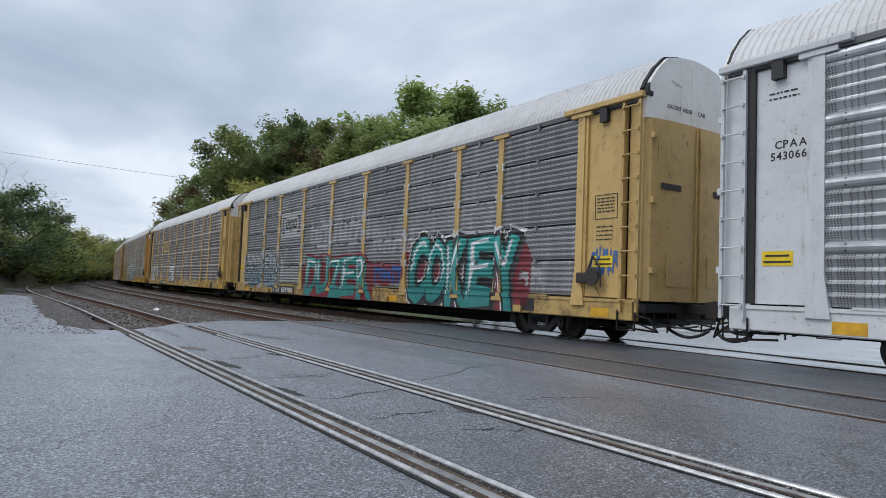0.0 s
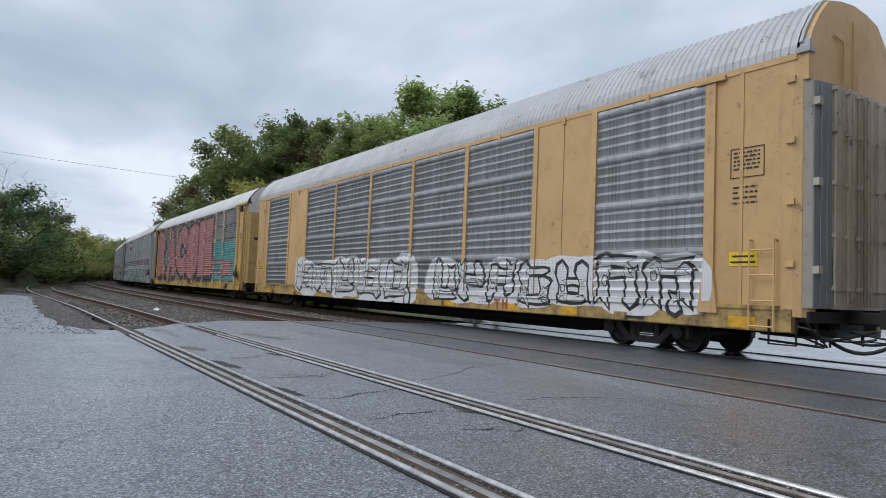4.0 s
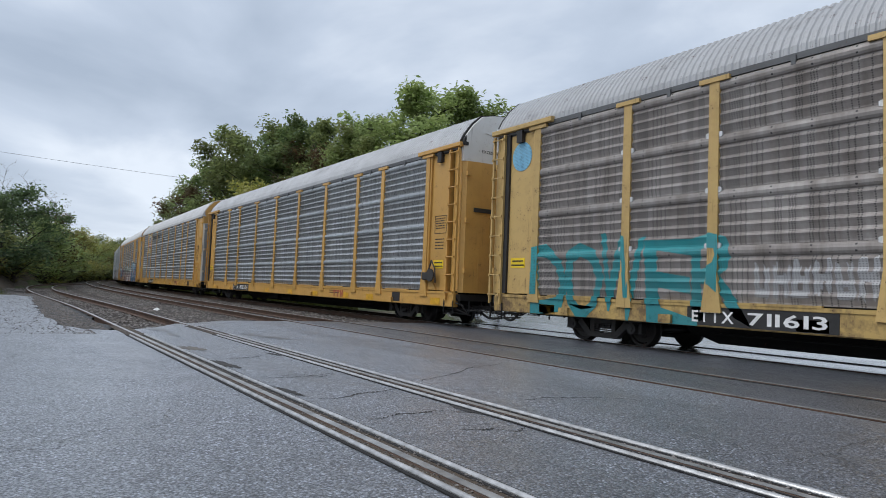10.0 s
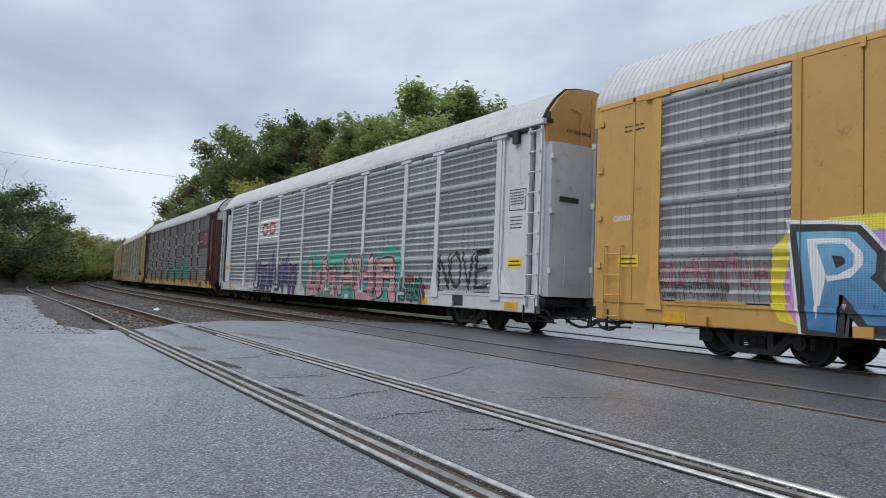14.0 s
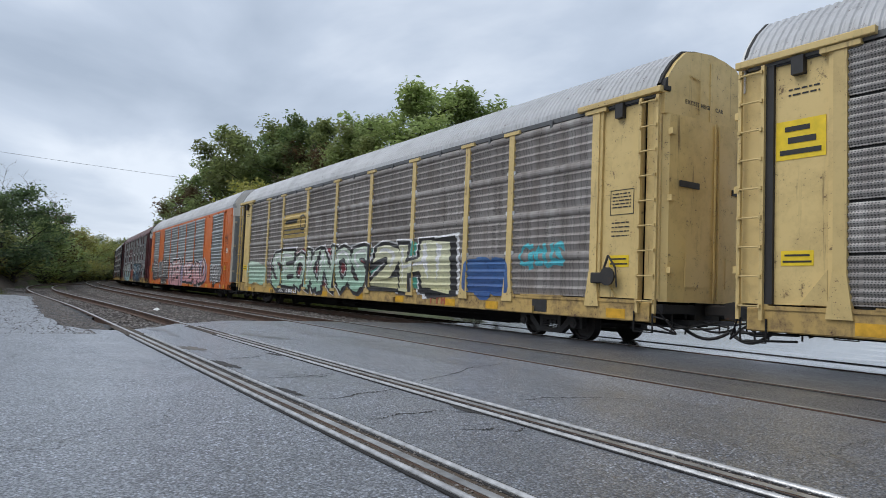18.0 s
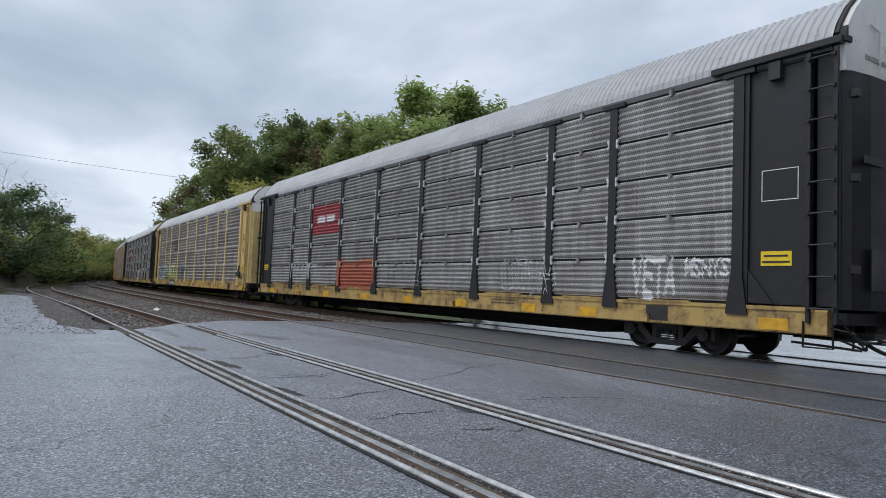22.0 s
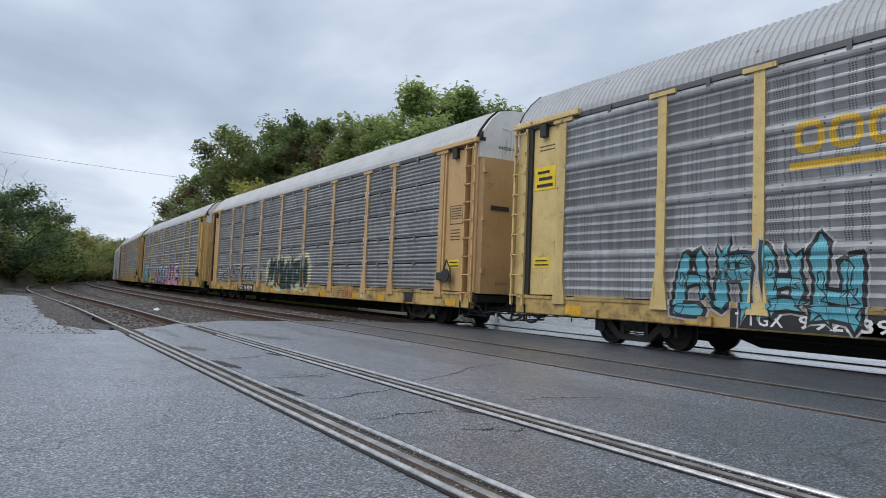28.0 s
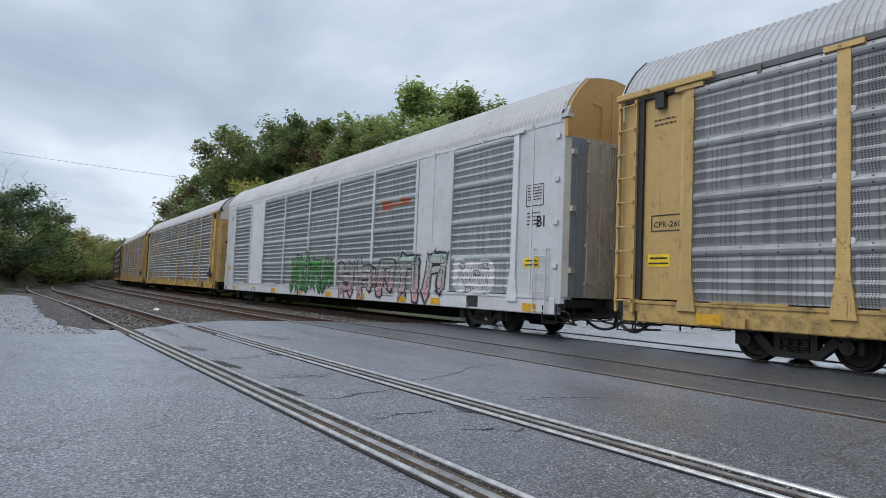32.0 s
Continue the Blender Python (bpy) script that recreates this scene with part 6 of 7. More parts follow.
def drape(top, name, layers, kind, style, plates, label=""):
    """Lays flat triangles on the stepped and ribbed side. layers: (material, triangles), lowest first."""
    xc, kinds, zz = side_steps(kind, style == "smooth", plates)
    zc = [z for z, o in zz]
    v, f, mi = [], [], []
    for li, (mat_, tris) in enumerate(layers):
        for t in tris:
            lift = 0.004 + 0.0035 * li
            if isinstance(t, tuple):
                t, more = t
                lift += more
            t = clip(clip(t, 1, 4.955, True), 1, 0.548, False) if t else []
            t = clip(clip(t, 0, 13.0, True), 0, -13.0, False) if t else []
            if not t:
                continue
            for piece, xi in strips(t, 0, xc):
                field = kinds[xi]
                if field != "sheet":
                    base = 0.062 if field == "post" and not (plates and 0 < xi < 19) else 0.052 if field == "post" else 0.022 if field == "plate" or style == "smooth" else -0.022
                    for p2, zi in strips(piece, 1, [0.9, 0.998, 1.52]):
                        d = (0.035, 0.066, max(base, 0.077) if field == "post" and base > 0.06 else base, base)[zi] + lift
                        o = len(v)
                        v += [(x, -1.50 - d, z) for x, z in p2]
                        f.append(tuple(range(o, len(v))))
                        mi.append(li)
                    continue
                for p2, zi in strips(piece, 1, zc):
                    (za, oa), (zb, ob_) = zz[max(0, zi - 1)], zz[min(len(zz) - 1, zi)]
                    o = len(v)
                    for x, z in p2:
                        k = (z - za) / (zb - za) if zb > za else 0
                        v.append((x, -1.50 - (oa + (ob_ - oa) * min(1, max(0, k))) - lift, z))
                    f.append(tuple(range(o, len(v))))
                    mi.append(li)
    if not f:
        return None
    me = mesh_of(name, v, f)
    for mat_, _t in layers:
        me.materials.append(mat_)
    me.polygons.foreach_set("material_index", mi)
    ob = new(name, me)
    ob.parent = top
    if label:
        ob["label"] = label
    return ob


STYLE = {row[0]: (row[4], row[6].get("style", "ladder"), row[6].get("plates", False)) for row in TRAIN}


def rect(x0, x1, z0, z1):
    return [[(x0, z0), (x1, z0), (x1, z1)], [(x0, z0), (x1, z1), (x0, z1)]]


def graffiti(k, x0, x1, z0, z1, text, fill, rim, ground_hue):
    kind, style, plates = STYLE[k]
    r = random.Random(int(1000 * (x0 + 50)) + k)
    H, W = z1 - z0, x1 - x0
    layers = []
    if ground_hue:
        shapes = []
        m = max(3, int(W / 0.9))
        if "+" in ground_hue:
            outer, ground_hue = ground_hue.split("+")
            layers.append((hue(outer, z0, z1), fan(blob((x0 + x1) / 2, (z0 + z1) / 2 + 0.04, W * 0.98, H * 0.66, r, 0.07))))
            m = 1
        for i in range(m):
            c = x0 + W * (i + 0.5) / m
            shapes += raised(0.0006 * (i % 2), fan(blob(c + r.uniform(-.1, .1), (z0 + z1) / 2 + r.uniform(-.1, .05) * H, W / m * 0.85, H * r.uniform(0.44, 0.58), r, 0.06)))
        layers.append((hue(ground_hue, z0, z1), shapes))
    if text[0] == "~" or text[0] == "|":
        n = int(text[1:])
        body, edge, marks, halo, shine = [], [], [], [], []
        halo_hue = {"ink": "chalk", "white": "ink"}.get(rim, "") if fill and fill not in ("white", "chalk") else ""
        rim_w = min(0.05, 0.045 * H + 0.01)
        for i in range(n):
            if text[0] == "|":
                c, zc_ = (x0 + x1) / 2, z1 - H * (i + 0.5) / n
                rx, rz = W * 0.5, H / n * 0.36
            else:
                c, zc_ = x0 + W * (i + 0.5) / n, (z0 + z1) / 2 + r.uniform(-.06, .06) * H
                rx, rz = W / n * r.uniform(0.46, 0.58), H * r.uniform(0.38, 0.5)
            sl = r.uniform(-.12, .22)
            # three or four thick bars make up each form
            bars_ = [(-0.55, 0, 0.30, 0.95), (0.5, r.uniform(-.3, .3), 0.28, r.uniform(0.55, 0.95)), (0.0, r.choice((-0.7, 0.68, 0.1)), 0.8, 0.2)]
            bars_.append((0.1, r.uniform(-.6, .6), 0.6, 0.17))
            if r.random() < 0.6:
                bars_.append((r.uniform(-.3, .9), r.uniform(-.9, .9), 0.2, 0.42))
            for j, (bx, bz, bw, bh) in enumerate(bars_):
                if (i + j) % 2 or r.random() < 0.3:
                    pts = shard(c + bx * rx + sl * bz * rz, zc_ + bz * rz, bw * rx, bh * rz, r, sl)
                else:
                    pts = blob(c + bx * rx + sl * bz * rz, zc_ + bz * rz, bw * rx, bh * rz, r, 0.09, 12, sl)
                up = 0.0005 * j + 0.0022 * (i % 2) * 0.25
                if fill:
                    body += raised(up, fan(pts))
                    if rim:
                        mx, mz = c + bx * rx + sl * bz * rz, zc_ + bz * rz
                        big = [(mx + (x - mx) * (1 + rim_w / (bw * rx)), mz + (z - mz) * (1 + rim_w / (bh * rz))) for x, z in pts]
                        edge += raised(up, fan(big))
                        if halo_hue:
                            halo += raised(up, fan([(mx + (x - mx) * (1 + 1.8 * rim_w / (bw * rx)), mz + (z - mz) * (1 + 1.8 * rim_w / (bh * rz))) for x, z in pts]))
                        if j < 2:
                            a_, b_ = pts[len(pts) // 2], pts[len(pts) // 2 + 2]
                            q1 = (mx + (a_[0] - mx) * 0.72, mz + (a_[1] - mz) * 0.72)
                            q2 = (mx + (b_[0] - mx) * 0.72, mz + (b_[1] - mz) * 0.72)
                            shine.append([q1, q2, (q2[0] * 0.88 + mx * 0.12, q2[1] * 0.88 + mz * 0.12)])
                        marks += raised(up, ring(pts, rim_w * 0.62))
                        if j == 0:
                            marks += ring(blob(mx, mz + r.uniform(-.3, .3) * rz, bw * rx * 0.45, rz * 0.2, r, 0.1, 10, sl), rim_w * 0.5)
                elif j < 3:
                    edge += raised(up, ring(pts, rim_w * 0.45 + 0.008))
        if halo:
            layers.append((hue(halo_hue, z0, z1), halo))
        if rim:
            layers.append((hue(rim, z0, z1), edge))
        if fill:
            layers.append((hue(fill, z0, z1), body))
            if marks:
                layers.append((hue({"chalk": "white"}.get(rim, rim), z0, z1), marks))
            if shine and fill not in ("white", "chalk"):
                layers.append((hue("white", z0, z1), shine))
    else:
        bold = 0.11 if H > 3 else 0.055 if fill and rim else 0.02
        wild = 0.3 if H > 3 else 0.75 if fill else 0.5
        seed = k * 7 + len(text)
        if rim == "ink" and fill and H < 3:
            layers.append((hue("white", z0, z1), word_tris(text, x0, x1, z0, z1, bold, 0.085, random.Random(seed), wild)))
        if rim and fill:
            back = word_tris(text, x0, x1, z0, z1, bold, 0.05, random.Random(seed), wild)
            layers.append((hue("soot" if rim == "ink" else rim, z0, z1), [([(x + 0.05 * H, z - 0.045 * H) for x, z in t], up) for t, up in back]))
        if rim:
            layers.append((hue(rim, z0, z1), word_tris(text, x0, x1, z0, z1, bold if fill else 0.0, 0.055 if fill else 0.0, random.Random(seed), wild)))
        if fill:
            layers.append((hue(fill, z0, z1), word_tris(text, x0, x1, z0, z1, bold, 0, random.Random(seed), wild)))
            if rim and H < 3:
                thin = word_tris(text, x0, x1, z0, z1, bold, -0.074, random.Random(seed), wild)
                layers.append((hue("white" if fill not in ("white", "silver") else "ice", z0, z1), [([(x - 0.022 * H, z + 0.03 * H) for x, z in t], up) for t, up in thin if sum(z for x, z in t) / 3 > z0 + 0.45 * H]))
    drape(cars[k], "graffiti", layers, kind, style, plates)


# car, from x to x, from z to z, word (or ~n: n unreadable forms), fill, rim, ground
PIECES = [
    (0, -3.68, 2.07, 0.62, 2.08, "DUZER", "teal", "wine", "wine"),
    (0, 4.57, 9.82, 0.56, 2.44, "COKEY", "teal", "ink", "wine"),
    (0, -3.46, 1.91, 2.4, 3.78, "~6", "chalk", "", ""),
    (0, 2.03, 4.86, 2.01, 3.01, "~4", "chalk", "", ""),
    (0, 2.27, 4.09, 1.1, 1.78, "~3", "blue", "", "wine"),
    (0, 9.76, 10.67, 1.08, 1.68, "~2", "chalk", "", ""),
    (0, -11.8, -6.75, 0.82, 2.39, "~7", "chalkblue", "ink", "chalk"),
    (0, 12.08, 12.87, 1.35, 2.08, "~5", "blue", "", ""),
    (1, -3.75, -1.14, 0.78, 1.97, "OTEK", "white", "ink", ""),
    (1, -11.78, -8.97, 0.97, 2.1, "~4", "white", "ink", "white"),
    (1, 1.77, 5.72, 0.46, 1.1, "~8", "", "white", ""),
    (2, -11.67, -6.28, 0.86, 2.42, "~4", "orange", "violet", "green"),
    (2, -4.11, 2.7, 0.85, 2.51, "WITCH", "silver", "ink", "sky"),
    (2, 2.9, 3.94, 1.09, 1.83, "~4", "", "ink", ""),
    (3, -7.86, 1.62, 0.63, 2.01, "~5", "white", "ink", "white"),
    (3, 2.79, 11.61, 0.72, 1.89, "~7", "white", "ink", "white"),
    (4, -11.7, 6.4, 1.22, 4.8, "RACSE", "pink", "soot", ""),
    (4, 4.4, 11.4, 1.05, 2.2, "~1", "pink", "soot", ""),
    (5, -1.56, 7.56, 0.44, 2.08, "EMiLYSiHN", "forest", "white", "forestd"),
    (5, -7.71, -3.12, 0.81, 2.49, "~5", "white", "ink", "aqua"),
    (6, -4.51, 2.5, 0.45, 2.21, "CHAZE", "pinkl", "ink", "sky"),
    (6, 5.35, 9.94, 0.45, 2.75, "ATAS", "white", "ink", "lilac"),
    (6, 10.08, 10.73, 0.62, 1.98, "~3", "white", "ink", ""),
    (6, -12.63, -11.97, 2.04, 2.46, "~4", "", "red", ""),
    (6, -12.07, -11.62, 0.97, 1.54, "~4", "white", "", ""),
    (7, -11.9, -6.45, 0.55, 2.16, "DOWER", "tealb", "", ""),
    (7, -6.35, -4.38, 1.02, 1.76, "~6", "chalk", "", ""),
    (7, 7.6, 8.8, 1.03, 1.77, "~4", "", "white", ""),
    (7, 9.26, 11.23, 0.91, 1.88, "~5", "", "white", ""),
    (8, -12.92, -11.99, 1.01, 2.01, "~3", "", "ink", ""),
    (9, 15.34, 16.65, 0.71, 1.01, "~4", "", "ink", ""),
    (10, 5.72, 10.87, 0.44, 2.58, "SORCN", "azure", "ink", "red"),
    (10, -4.3, 4.39, 0.5, 2.44, "~7", "pinkg", "ink", "white"),
    (10, -8.86, -5.51, 0.91, 2.03, "~4", "azure", "red", ""),
    (10, 11.6, 12.35, 0.91, 1.43, "BOOTS", "white", "", ""),
    (10, -8.84, -7.56, 0.72, 2.12, "R", "azure", "ink", "yellow+orchid"),
    (10, -11.71, -9.52, 1.2, 1.79, "~8", "", "red", ""),
    (10, -11.71, -10.23, 1.03, 1.39, "~8", "", "ink", ""),
    (11, -7.46, -1.83, 0.49, 2.15, "~6", "violet", "ink", ""),
    (11, -0.71, 6.79, 0.44, 2.16, "~5", "pinkl", "ink", "jade"),
    (11, 6.96, 8.26, 0.61, 1.35, "~3", "jade", "ink", "wine"),
    (11, 9.14, 11.45, 1.01, 2.06, "NOVE", "", "ink", ""),
    (12, -8.06, -7.34, 1.1, 1.84, "~3", "white", "ink", "white"),
    (12, -12.85, -12.08, 1.94, 2.23, "KEEN", "white", "", ""),
    (12, -9.16, -8.99, 1.59, 2.39, "~2", "", "white", ""),
    (12, -1.9, 7.22, 0.92, 2.4, "~5", "jade", "ink", ""),
    (13, 2.33, 6.82, 0.71, 1.86, "ROUZE", "ice", "ink", "white"),
    (14, 1.81, 6.38, 1.04, 2.42, "2HI", "cream", "ink", "jade"),
    (14, -8.23, 1.41, 0.93, 2.41, "SEOKNOS", "mint", "ink", "wine"),
    (14, 9.37, 10.93, 1.63, 2.18, "Citus", "cyan", "", ""),
    (14, 7.21, 8.78, 0.97, 1.92, "~3", "blue", "", "blue"),
    (14, -11.65, -9.24, 1.01, 1.96, "~6", "mint", "", "mint"),
    (15, -12.08, -4.65, 0.92, 2.5, "~6", "soot", "white", "soot"),
    (15, -3.9, 0.78, 0.48, 2.29, "REEK", "pinkl", "ink", "lilac"),
    (15, 1.22, 7.92, 0.82, 2.2, "SEARO", "pinkl", "ink", "lilac"),
    (15, 9.31, 11.91, 0.7, 1.99, "~5", "soot", "white", ""),
    (16, 1.42, 7.78, 0.65, 2.33, "FNOX", "deepblue", "ink", "soot"),
    (16, -9.1, -2.71, 0.6, 2.46, "ALEB", "ice", "ink", "cream"),
    (16, -1.33, 1.33, 1.01, 1.95, "~1", "brick", "", "brick"),
    (17, -9.05, -6.29, 1.1, 2.03, "~3", "chalk", "", ""),
    (17, -4.17, -1.69, 1.0, 1.92, "~3", "brick", "", "brick"),
    (17, -1.28, 4.02, 0.97, 1.89, "~7", "", "chalk", ""),
    (17, 5.35, 7.39, 0.95, 1.89, "~4", "", "white", ""),
    (17, 9.54, 10.56, 1.02, 1.9, "VETA", "white", "", ""),
    (17, 10.74, 11.66, 1.42, 1.77, "MSNYS", "white", "", ""),
    (18, -11.62, -9.22, 0.99, 2.11, "~5", "ice", "ink", "chalk"),
    (18, -8.87, -7.76, 0.98, 2.24, "~2", "ice", "ink", ""),
    (18, -7.04, -5.17, 1.0, 2.15, "ARS", "lime", "ink", "cream"),
    (18, -2.71, -1.6, 1.01, 2.12, "~4", "azure", "ink", "lime"),
    (18, -12.70, -12.15, 1.05, 4.62, "|9", "", "ink", ""),
    (19, -8.82, -5.12, 1.07, 2.0, "~5", "", "chalk", ""),
    (19, -4.06, -0.73, 0.72, 2.03, "~5", "soot", "chalk", ""),
    (19, 1.59, 4.42, 0.58, 1.95, "~6", "lilac", "white", "ink"),
    (20, 5.28, 8.3, 0.81, 2.08, "EOB", "white", "ink", ""),
    (20, 8.49, 11.57, 0.98, 2.13, "~4", "", "ink", ""),
    (20, -11.63, -4.11, 0.99, 2.0, "~5", "brick", "", ""),
    (20, -1.2, 4.38, 0.72, 2.0, "~4", "azure", "chalk", ""),
    (21, -0.76, 5.95, 0.58, 2.04, "ALBINO", "white", "ink", "fire"),
    (21, -8.79, -5.4, 0.62, 2.16, "~4", "aquab", "ink", ""),
    (22, -11.75, -3.58, 1.01, 2.03, "~7", "soot", "chalk", ""),
    (22, -2.82, 1.99, 0.71, 2.25, "~6", "forestd", "ink", "cream"),
    (23, -4.07, -0.05, 0.61, 2.02, "TOTS", "iceviolet", "ink", "red"),
    (23, 1.67, 5.5, 0.58, 2.02, "LUE", "orchid", "ink", "red"),
    (23, 0.19, 1.16, 0.97, 1.83, "IR", "lilac", "ink", ""),
    (23, -11.7, -8.57, 0.61, 2.23, "KARE", "aquab", "ink", ""),
    (24, 9.0, 11.47, 0.87, 1.65, "DEKI", "ink", "lemon", "ink"),
    (24, -1.12, 5.22, 1.11, 1.74, "~12", "chalk", "", ""),
    (25, -3.26, 1.3, 0.54, 2.2, "~4", "green", "ink", ""),
    (25, 1.67, 9.05, 0.48, 2.19, "~5", "pinkg", "ink", ""),
    (25, 9.41, 10.85, 0.95, 1.88, "~4", "", "ink", "white"),
    (25, 4.57, 6.98, 3.46, 3.92, "~1", "brick", "", ""),
]
for piece_row in PIECES:
    graffiti(*piece_row)


def lettering(top, name, text, x, y, z, h, material, label="", end=False, width=None):
    """Flat painted lettering, x the start, z the foot of the letters."""
    s = Soup()
    cx = 0.0
    for ch in text:
        if ch == " ":
            cx += 0.35
            continue
        tris = glyph(ch, 0.018)
        g0, g1 = min(p[0] for t in tris for p in t), max(p[0] for t in tris for p in t)
        for t in tris:
            s.add([(cx + px_ - g0, 0, pz_) for px_, pz_ in t], [(0, 1, 2)])
        cx += g1 - g0 + 0.10
    k = h / 0.70
    kx = (width / cx) if width else k
    v = [(a * kx, 0, c * k) for a, b, c in s.v]
    if end:
        v = [(0, a, c) for a, b, c in v]
    ob = part(name, mesh_of(name, v, s.f), material, top, label, m=pose(x, y, z))
    return ob


# reporting marks on the sills and end panels
MARKS = {0: "TTGX 159105", 1: "TTGX 160878", 2: "TTGX 702722", 5: "ETTX 706031", 6: "ETTX 706392", 7: "ETTX 711613", 8: "ETTX 850204", 9: "ETTX 718667", 11: "SOO 517010",
         14: "TTGX 158821", 15: "TTGX 693754", 18: "TTGX 985865", 19: "TTGX 963053", 21: "TTGX 992339", 22: "TTGX 964094", 23: "TTGX 922069"}
for k, text in MARKS.items():
    flat(cars[k], "number_panel", [(-7.6, -4.95, 0.57, 0.89)], M_INK, -1.531, "black number panel on the sill")
    mark, digits = text.split()
    lettering(cars[k], "reporting_mark", mark, -7.5, -1.540, 0.63, 0.2, M_CHALK, width=0.86)
    lettering(cars[k], "number", digits, -6.42, -1.540, 0.63, 0.2, M_CHALK, width=1.36)
for k, a, b in ((-1, "CPAA", "543066"), (6, "FXE", "311731"), (5, "FXE", "311302")):
    lettering(cars[k], "number", a, -12.55, -1.479, 3.55 if k == -1 else 2.3, 0.13, M_INK)
    lettering(cars[k], "number", b, -12.62, -1.479, 3.36 if k == -1 else 2.08, 0.13, M_INK)
for k, row in cars.items():
    if STYLE[k][1] == "ladder":
        lettering(row, "end_text", "EXCESS HEIGHT CAR", 13.527, -0.85, 4.92, 0.085, M_INK, end=True)
for k, m_ in ((10, M_CHALK), (25, M_INK), (15, M_CHALK)):
    lettering(cars[k], "class_mark", "BI", 12.6, -1.515, 2.58, 0.26, m_)
for k, x in ((22, 6.9), (19, -3.4)):
    lettering(cars[k], "class_mark", "RI", x, -1.535, 0.62, 0.2, M_CHALK)

flat(cars[24], "label_frame", [(-12.68, -11.98, 2.30, 2.32), (-12.68, -11.98, 2.60, 2.62), (-12.68, -12.66, 2.30, 2.62), (-12.0, -11.98, 2.30, 2.62)], M_INK, -1.479)
lettering(cars[24], "rack_number", "CPR-2604", -12.62, -1.480, 2.38, 0.11, M_INK)
lettering(cars[10], "rack_number", "G100011", -12.9, -1.516, 2.55, 0.12, M_CHALK)
# emblem plates and painted emblems, as plain shapes
def emblem(k, parts_):
    kind, style, plates = STYLE[k]
    drape(cars[k], "emblem", [(hue(h, 3.0, 4.0), tris) for h, tris in parts_], kind, style, plates, "painted emblem")


def bars3(x0, x1, z0, z1):
    w = (x1 - x0) / 3
    out = []
    for i in range(3):
        out += ring(blob(x0 + w * (i + 0.5), (z0 + z1) / 2, w * 0.44, (z1 - z0) / 2, random.Random(i), 0.02), w * 0.2)
    return out


drape(cars[4], "graffiti_ground", [(hue("aqua", 3, 4), rect(-11.7, -4.3, 1.02, 2.6) + rect(4.3, 11.7, 1.02, 3.2))], "seam5", "ladder", False, "pale turquoise paint")["kind"] = "stuff"
emblem(0, [("pale_plate", rect(-6.9, -4.4, 3.0, 4.15)), ("ink", rect(-6.7, -6.6, 3.2, 3.95) + rect(-6.7, -6.4, 3.87, 3.95) + rect(-6.7, -6.4, 3.2, 3.28) + rect(-4.75, -4.65, 3.2, 3.95) + rect(-4.95, -4.65, 3.87, 3.95) + rect(-4.95, -4.65, 3.2, 3.28) + bars3(-6.35, -5.0, 3.4, 3.8))])
emblem(1, [("gold", bars3(-6.6, -4.95, 3.38, 3.95) + rect(-6.66, -4.9, 3.12, 3.24))])
emblem(21, [("gold", bars3(-6.55, -4.9, 3.40, 3.92) + rect(-6.59, -4.86, 3.15, 3.27))])
emblem(13, [("gold", rect(-6.99, -4.36, 3.0, 4.1)), ("ink", bars3(-6.5, -4.8, 3.4, 3.9) + rect(-6.3, -5.0, 3.15, 3.24))])
emblem(14, [("buff", rect(-6.99, -4.36, 3.0, 4.04)), ("ink", rect(-6.8, -5.4, 3.62, 3.8) + rect(-6.99, -4.6, 3.32, 3.40) + rect(-6.99, -4.6, 3.14, 3.20) + ring(blob(-4.75, 3.6, 0.3, 0.34, random.Random(3), 0.0), 0.09))])
for k, h, z0, z1 in ((5, "plate_red", 4.02, 4.95), (6, "plate_red", 4.02, 4.95), (17, "plate_red", 3.0, 4.15), (19, "plate_red", 3.0, 4.15), (24, "plate_red", 2.9, 4.95)):
    white = rect(-6.0, -4.75, (z0 + z1) / 2 - 0.02, (z0 + z1) / 2 + 0.26) + fan(blob(-6.45, (z0 + z1) / 2 + 0.1, 0.24, 0.24, random.Random(k), 0.05)) if k in (5, 6) else rect(-6.5, -5.75, 3.45, 3.72) + rect(-5.6, -4.85, 3.45, 3.72)
    if k == 24:
        white = rect(-6.7, -4.8, 4.3, 4.45) + rect(-6.7, -5.3, 3.8, 3.95) + rect(-6.7, -5.1, 3.3, 3.45)
    emblem(k, [(h, rect(-6.99, -4.36, z0, z1)), ("white", white)])
emblem(16, [("plate_dark", rect(-4.14, -1.51, 3.0, 4.1)), ("chalk", rect(-3.9, -2.6, 3.6, 3.72) + rect(-3.9, -2.8, 3.3, 3.42) + ring(blob(-2.1, 3.65, 0.3, 0.32, random.Random(4), 0.0), 0.1))])
emblem(12, [("plate_dark", rect(9.1, 11.7, 3.0, 4.1)), ("chalk", rect(9.4, 10.3, 3.4, 3.52) + ring(blob(10.9, 3.6, 0.3, 0.36, random.Random(4), 0.0), 0.12))])
emblem(11, [("white", rect(-6.99, -4.36, 3.0, 4.08)), ("red", ring(blob(-6.2, 3.55, 0.4, 0.3, random.Random(1), 0.0), 0.16) + ring(blob(-5.2, 3.55, 0.4, 0.3, random.Random(2), 0.0), 0.16))])
emblem(18, [("ink", rect(-6.88, -5.6, 3.72, 3.80) + rect(-6.6, -5.6, 3.56, 3.62) + rect(-5.5, -5.15, 3.55, 3.9) + rect(-5.05, -4.7, 3.55, 3.9) + rect(-5.6, -4.5, 3.32, 3.44) + rect(-5.6, -4.42, 3.12, 3.24))])
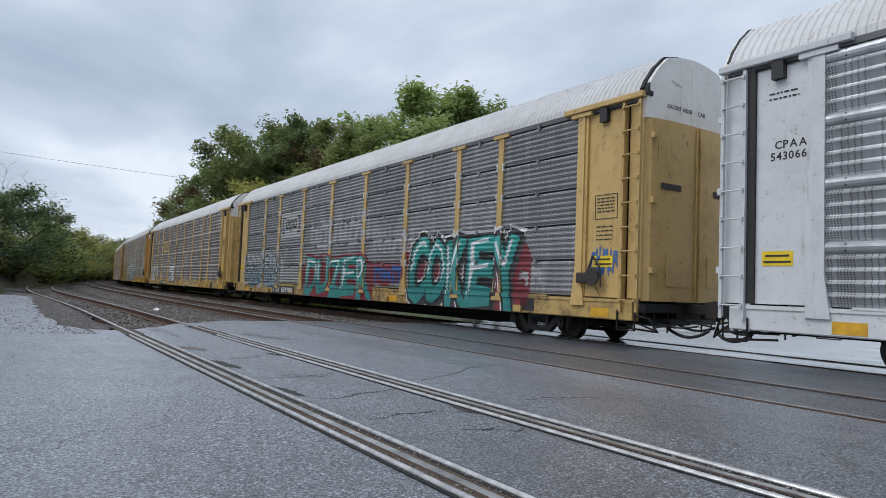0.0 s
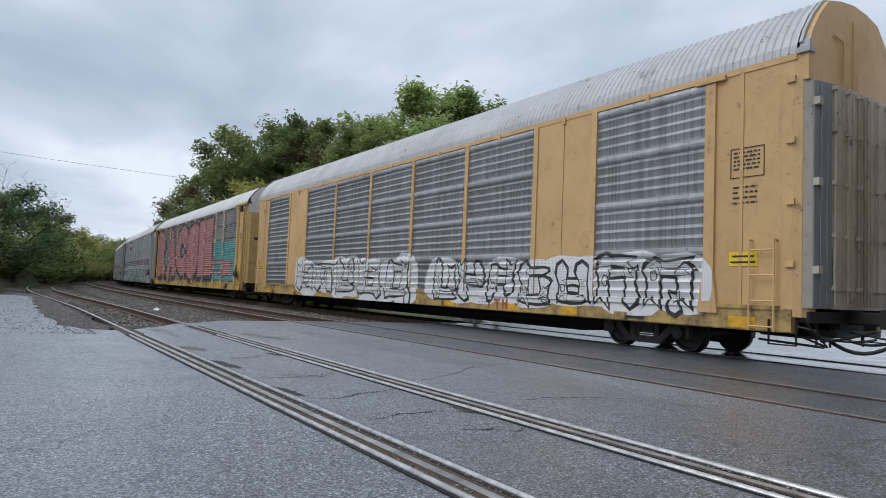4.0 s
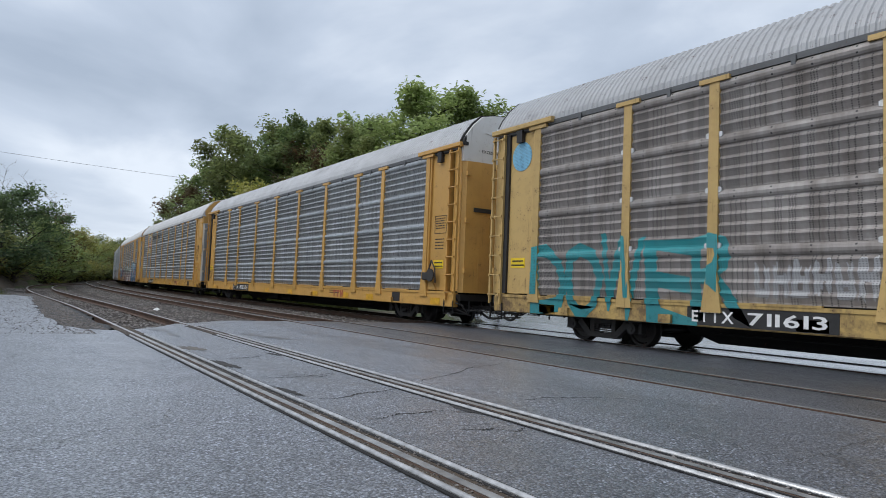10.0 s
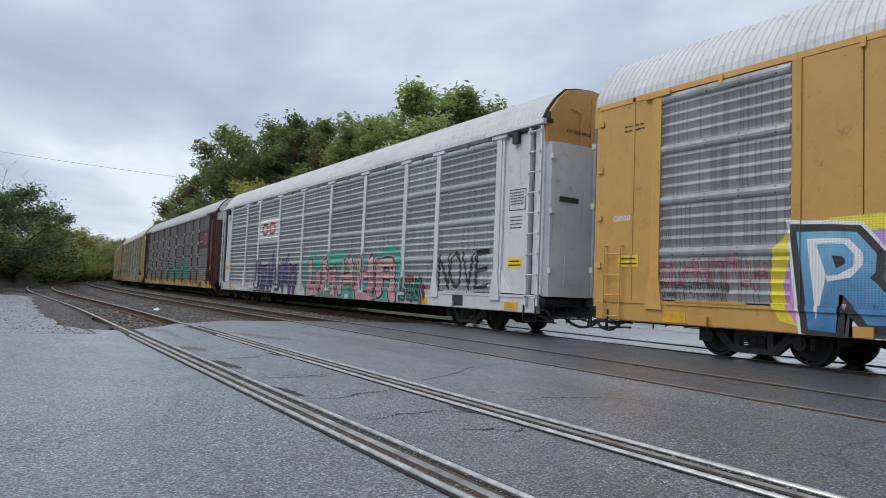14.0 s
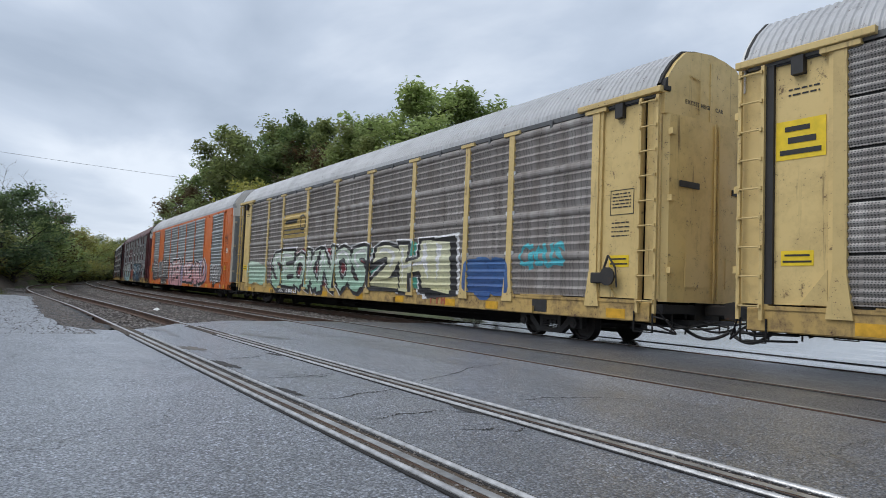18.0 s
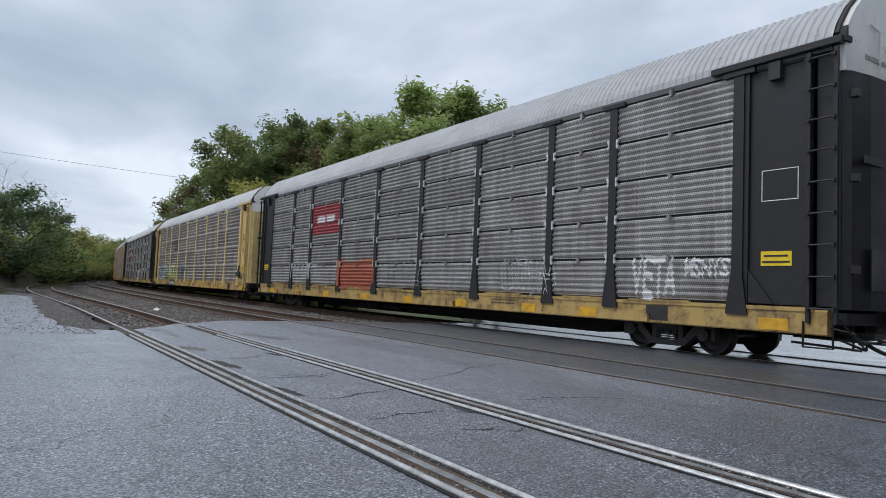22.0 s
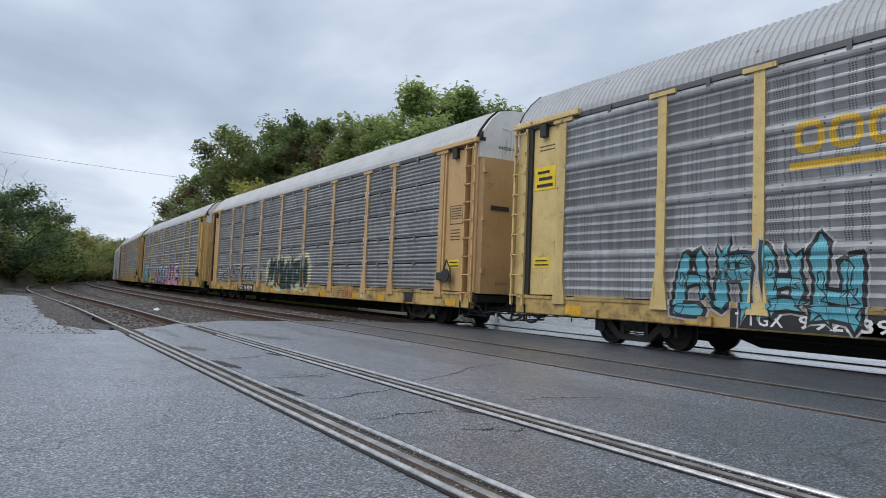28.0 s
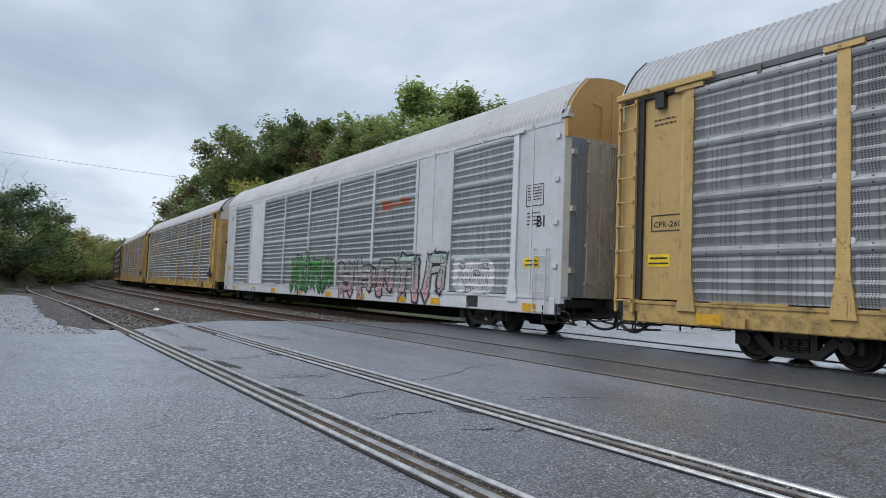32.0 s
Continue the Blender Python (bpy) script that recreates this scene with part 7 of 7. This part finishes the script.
sh = [(-8.7, 4.6), (-8.45, 4.85), (-8.1, 4.75), (-7.75, 4.85), (-7.5, 4.6), (-7.55, 3.75), (-8.1, 3.4), (-8.65, 3.75)]
inner = [(-8.1 + (x + 8.1) * 0.88, 4.1 + (z - 4.1) * 0.9) for x, z in sh]
stripes_ = []
for i in range(5):
    stripes_ += rect(-8.52 + i * 0.19, -8.43 + i * 0.19, 3.72, 4.2)
emblem(9, [("buff", rect(-8.98, -7.2, 3.25, 4.95)), ("white", fan(sh)), ("navy", rect(-8.52, -7.68, 4.22, 4.66)), ("red", stripes_), ("white", rect(-8.35, -7.85, 4.5, 4.58) + rect(-8.35, -7.85, 4.34, 4.42))])
drape(cars[9], "slogan", [(hue("ink", 3, 4), word_tris("BUILDING", -6.45, -4.5, 4.42, 4.72, 0.03, 0, random.Random(1), 0.0))], "rib4", "smooth", False, "black block lettering")
drape(cars[9], "slogan", [(hue("ink", 3, 4), word_tris("AMERICA", -4.1, -2.3, 4.42, 4.72, 0.03, 0, random.Random(1), 0.0))], "rib4", "smooth", False, "black block lettering")
for k in (2, 3, 8, 9, 14, 21, 22, 13):
    flat(cars[k], "sill_emblem", [(5.35, 5.6, 0.78, 0.85), (5.44, 5.51, 0.6, 0.78), (5.68, 5.93, 0.78, 0.85), (5.77, 5.84, 0.6, 0.78), (6.0, 6.08, 0.6, 0.85), (6.15, 6.23, 0.6, 0.85), (6.05, 6.18, 0.69, 0.76)], hue("brick"), -1.533, "faded red emblem on the sill")
flat(cars[13], "rack_plate", [(-12.85, -12.05, 3.34, 3.98)], M_SIGN, -1.479, "yellow plate with black lines")
flat(cars[13], "plate_text", [(-12.7, -12.3, 3.8, 3.88), (-12.65, -12.2, 3.6, 3.7), (-12.78, -12.12, 3.42, 3.5)], M_INK, -1.487)
flat(cars[21], "rack_plate", [(-12.8, -12.1, 3.45, 4.0)], M_SIGN, -1.479, "yellow plate with black lines")
flat(cars[21], "plate_text", [(-12.7, -12.3, 3.84, 3.9), (-12.65, -12.2, 3.68, 3.75), (-12.72, -12.18, 3.52, 3.59)], M_INK, -1.487)
for k in (4, 7):
    so = Soup().disc_y(-12.45, 4.36 if k == 7 else 3.2, -1.486, -1.478, 0.36, 24)
    part("round_emblem", so.mesh("round_emblem"), hue("aquab" if k == 4 else "azure"), cars[k], "round blue emblem")
# painted ribs round two silver cars
H_ROW = (Z_TOP - Z_LOW) / 4
for k, h in ((5, "stripe_dull"), (6, "stripe")):
    for i in range(9):
        for row in (0, 1):
            tris = []
            for j in (1, 2, 3):
                z = Z_LOW + row * H_ROW + 0.03 + 0.19 * j
                tris += rect(POST_X[i] + 0.11, POST_X[i + 1] - 0.11, z + 0.005, z + 0.145)
            drape(cars[k], "painted_band", [(hue(h), tris)], "rib4", "ladder", False, "dark red painted ribs")
# short bright straps that tie the sheets together behind the posts
STRAP = Soup().prism_y([(-0.165, -0.035), (-0.13, -0.05), (0.13, -0.05), (0.165, -0.035), (0.165, 0.035), (0.13, 0.05), (-0.13, 0.05), (-0.165, 0.035)], -0.052, -0.02).mesh("seam_strap")
for k in (-1, 1, 7, 14, 18, 24):
    for x in POST_X[1:9]:
        for row in (1, 2, 3):
            part("seam_strap", STRAP, M_CLIP, cars[k], m=pose(x, -1.50, Z_LOW + row * H_ROW))


# ---------------------------------------------------------------- the train runs
SPEED, PITCH = 22.265, 28.586


def car_pose(s):
    """A car whose middle is s metres along the main line, carried on its two trucks."""
    xa, ya, _ = main_line(s - 10.05)
    xb, yb, _ = main_line(s + 10.05)
    return pose((xa + xb) / 2, (ya + yb) / 2, 0.012, 0, 0, math.degrees(math.atan2(yb - ya, xb - xa)))


def motions():
    for k, car in cars.items():
        first = -8.083 - PITCH / 2 - k * PITCH + LATE[k]
        walk(car, [(t, car_pose(first + SPEED * t)) for t in range(0, 33)])
        near0 = (-45 - first) / SPEED
        near1 = (16 - first) / SPEED
        f0, f1 = max(0, int(near0 * FPS)), min(32 * FPS, int(near1 * FPS))
        if f1 <= f0:
            continue
        for truck in car.children:
            if not truck.name.startswith("truck"):
                continue
            for axle in truck.children:
                x = axle.location.x
                rows = [(0.0, pose(x, 0, 0.365))]
                for f in range(max(1, f0), f1 + 1):
                    rows.append((f / FPS, pose(x, 0, 0.365, 0, 84.0 * (f - f0), 0)))
                if f1 < 32 * FPS:
                    rows.append((32.0, rows[-1][1]))
                walk(axle, rows)


motions()
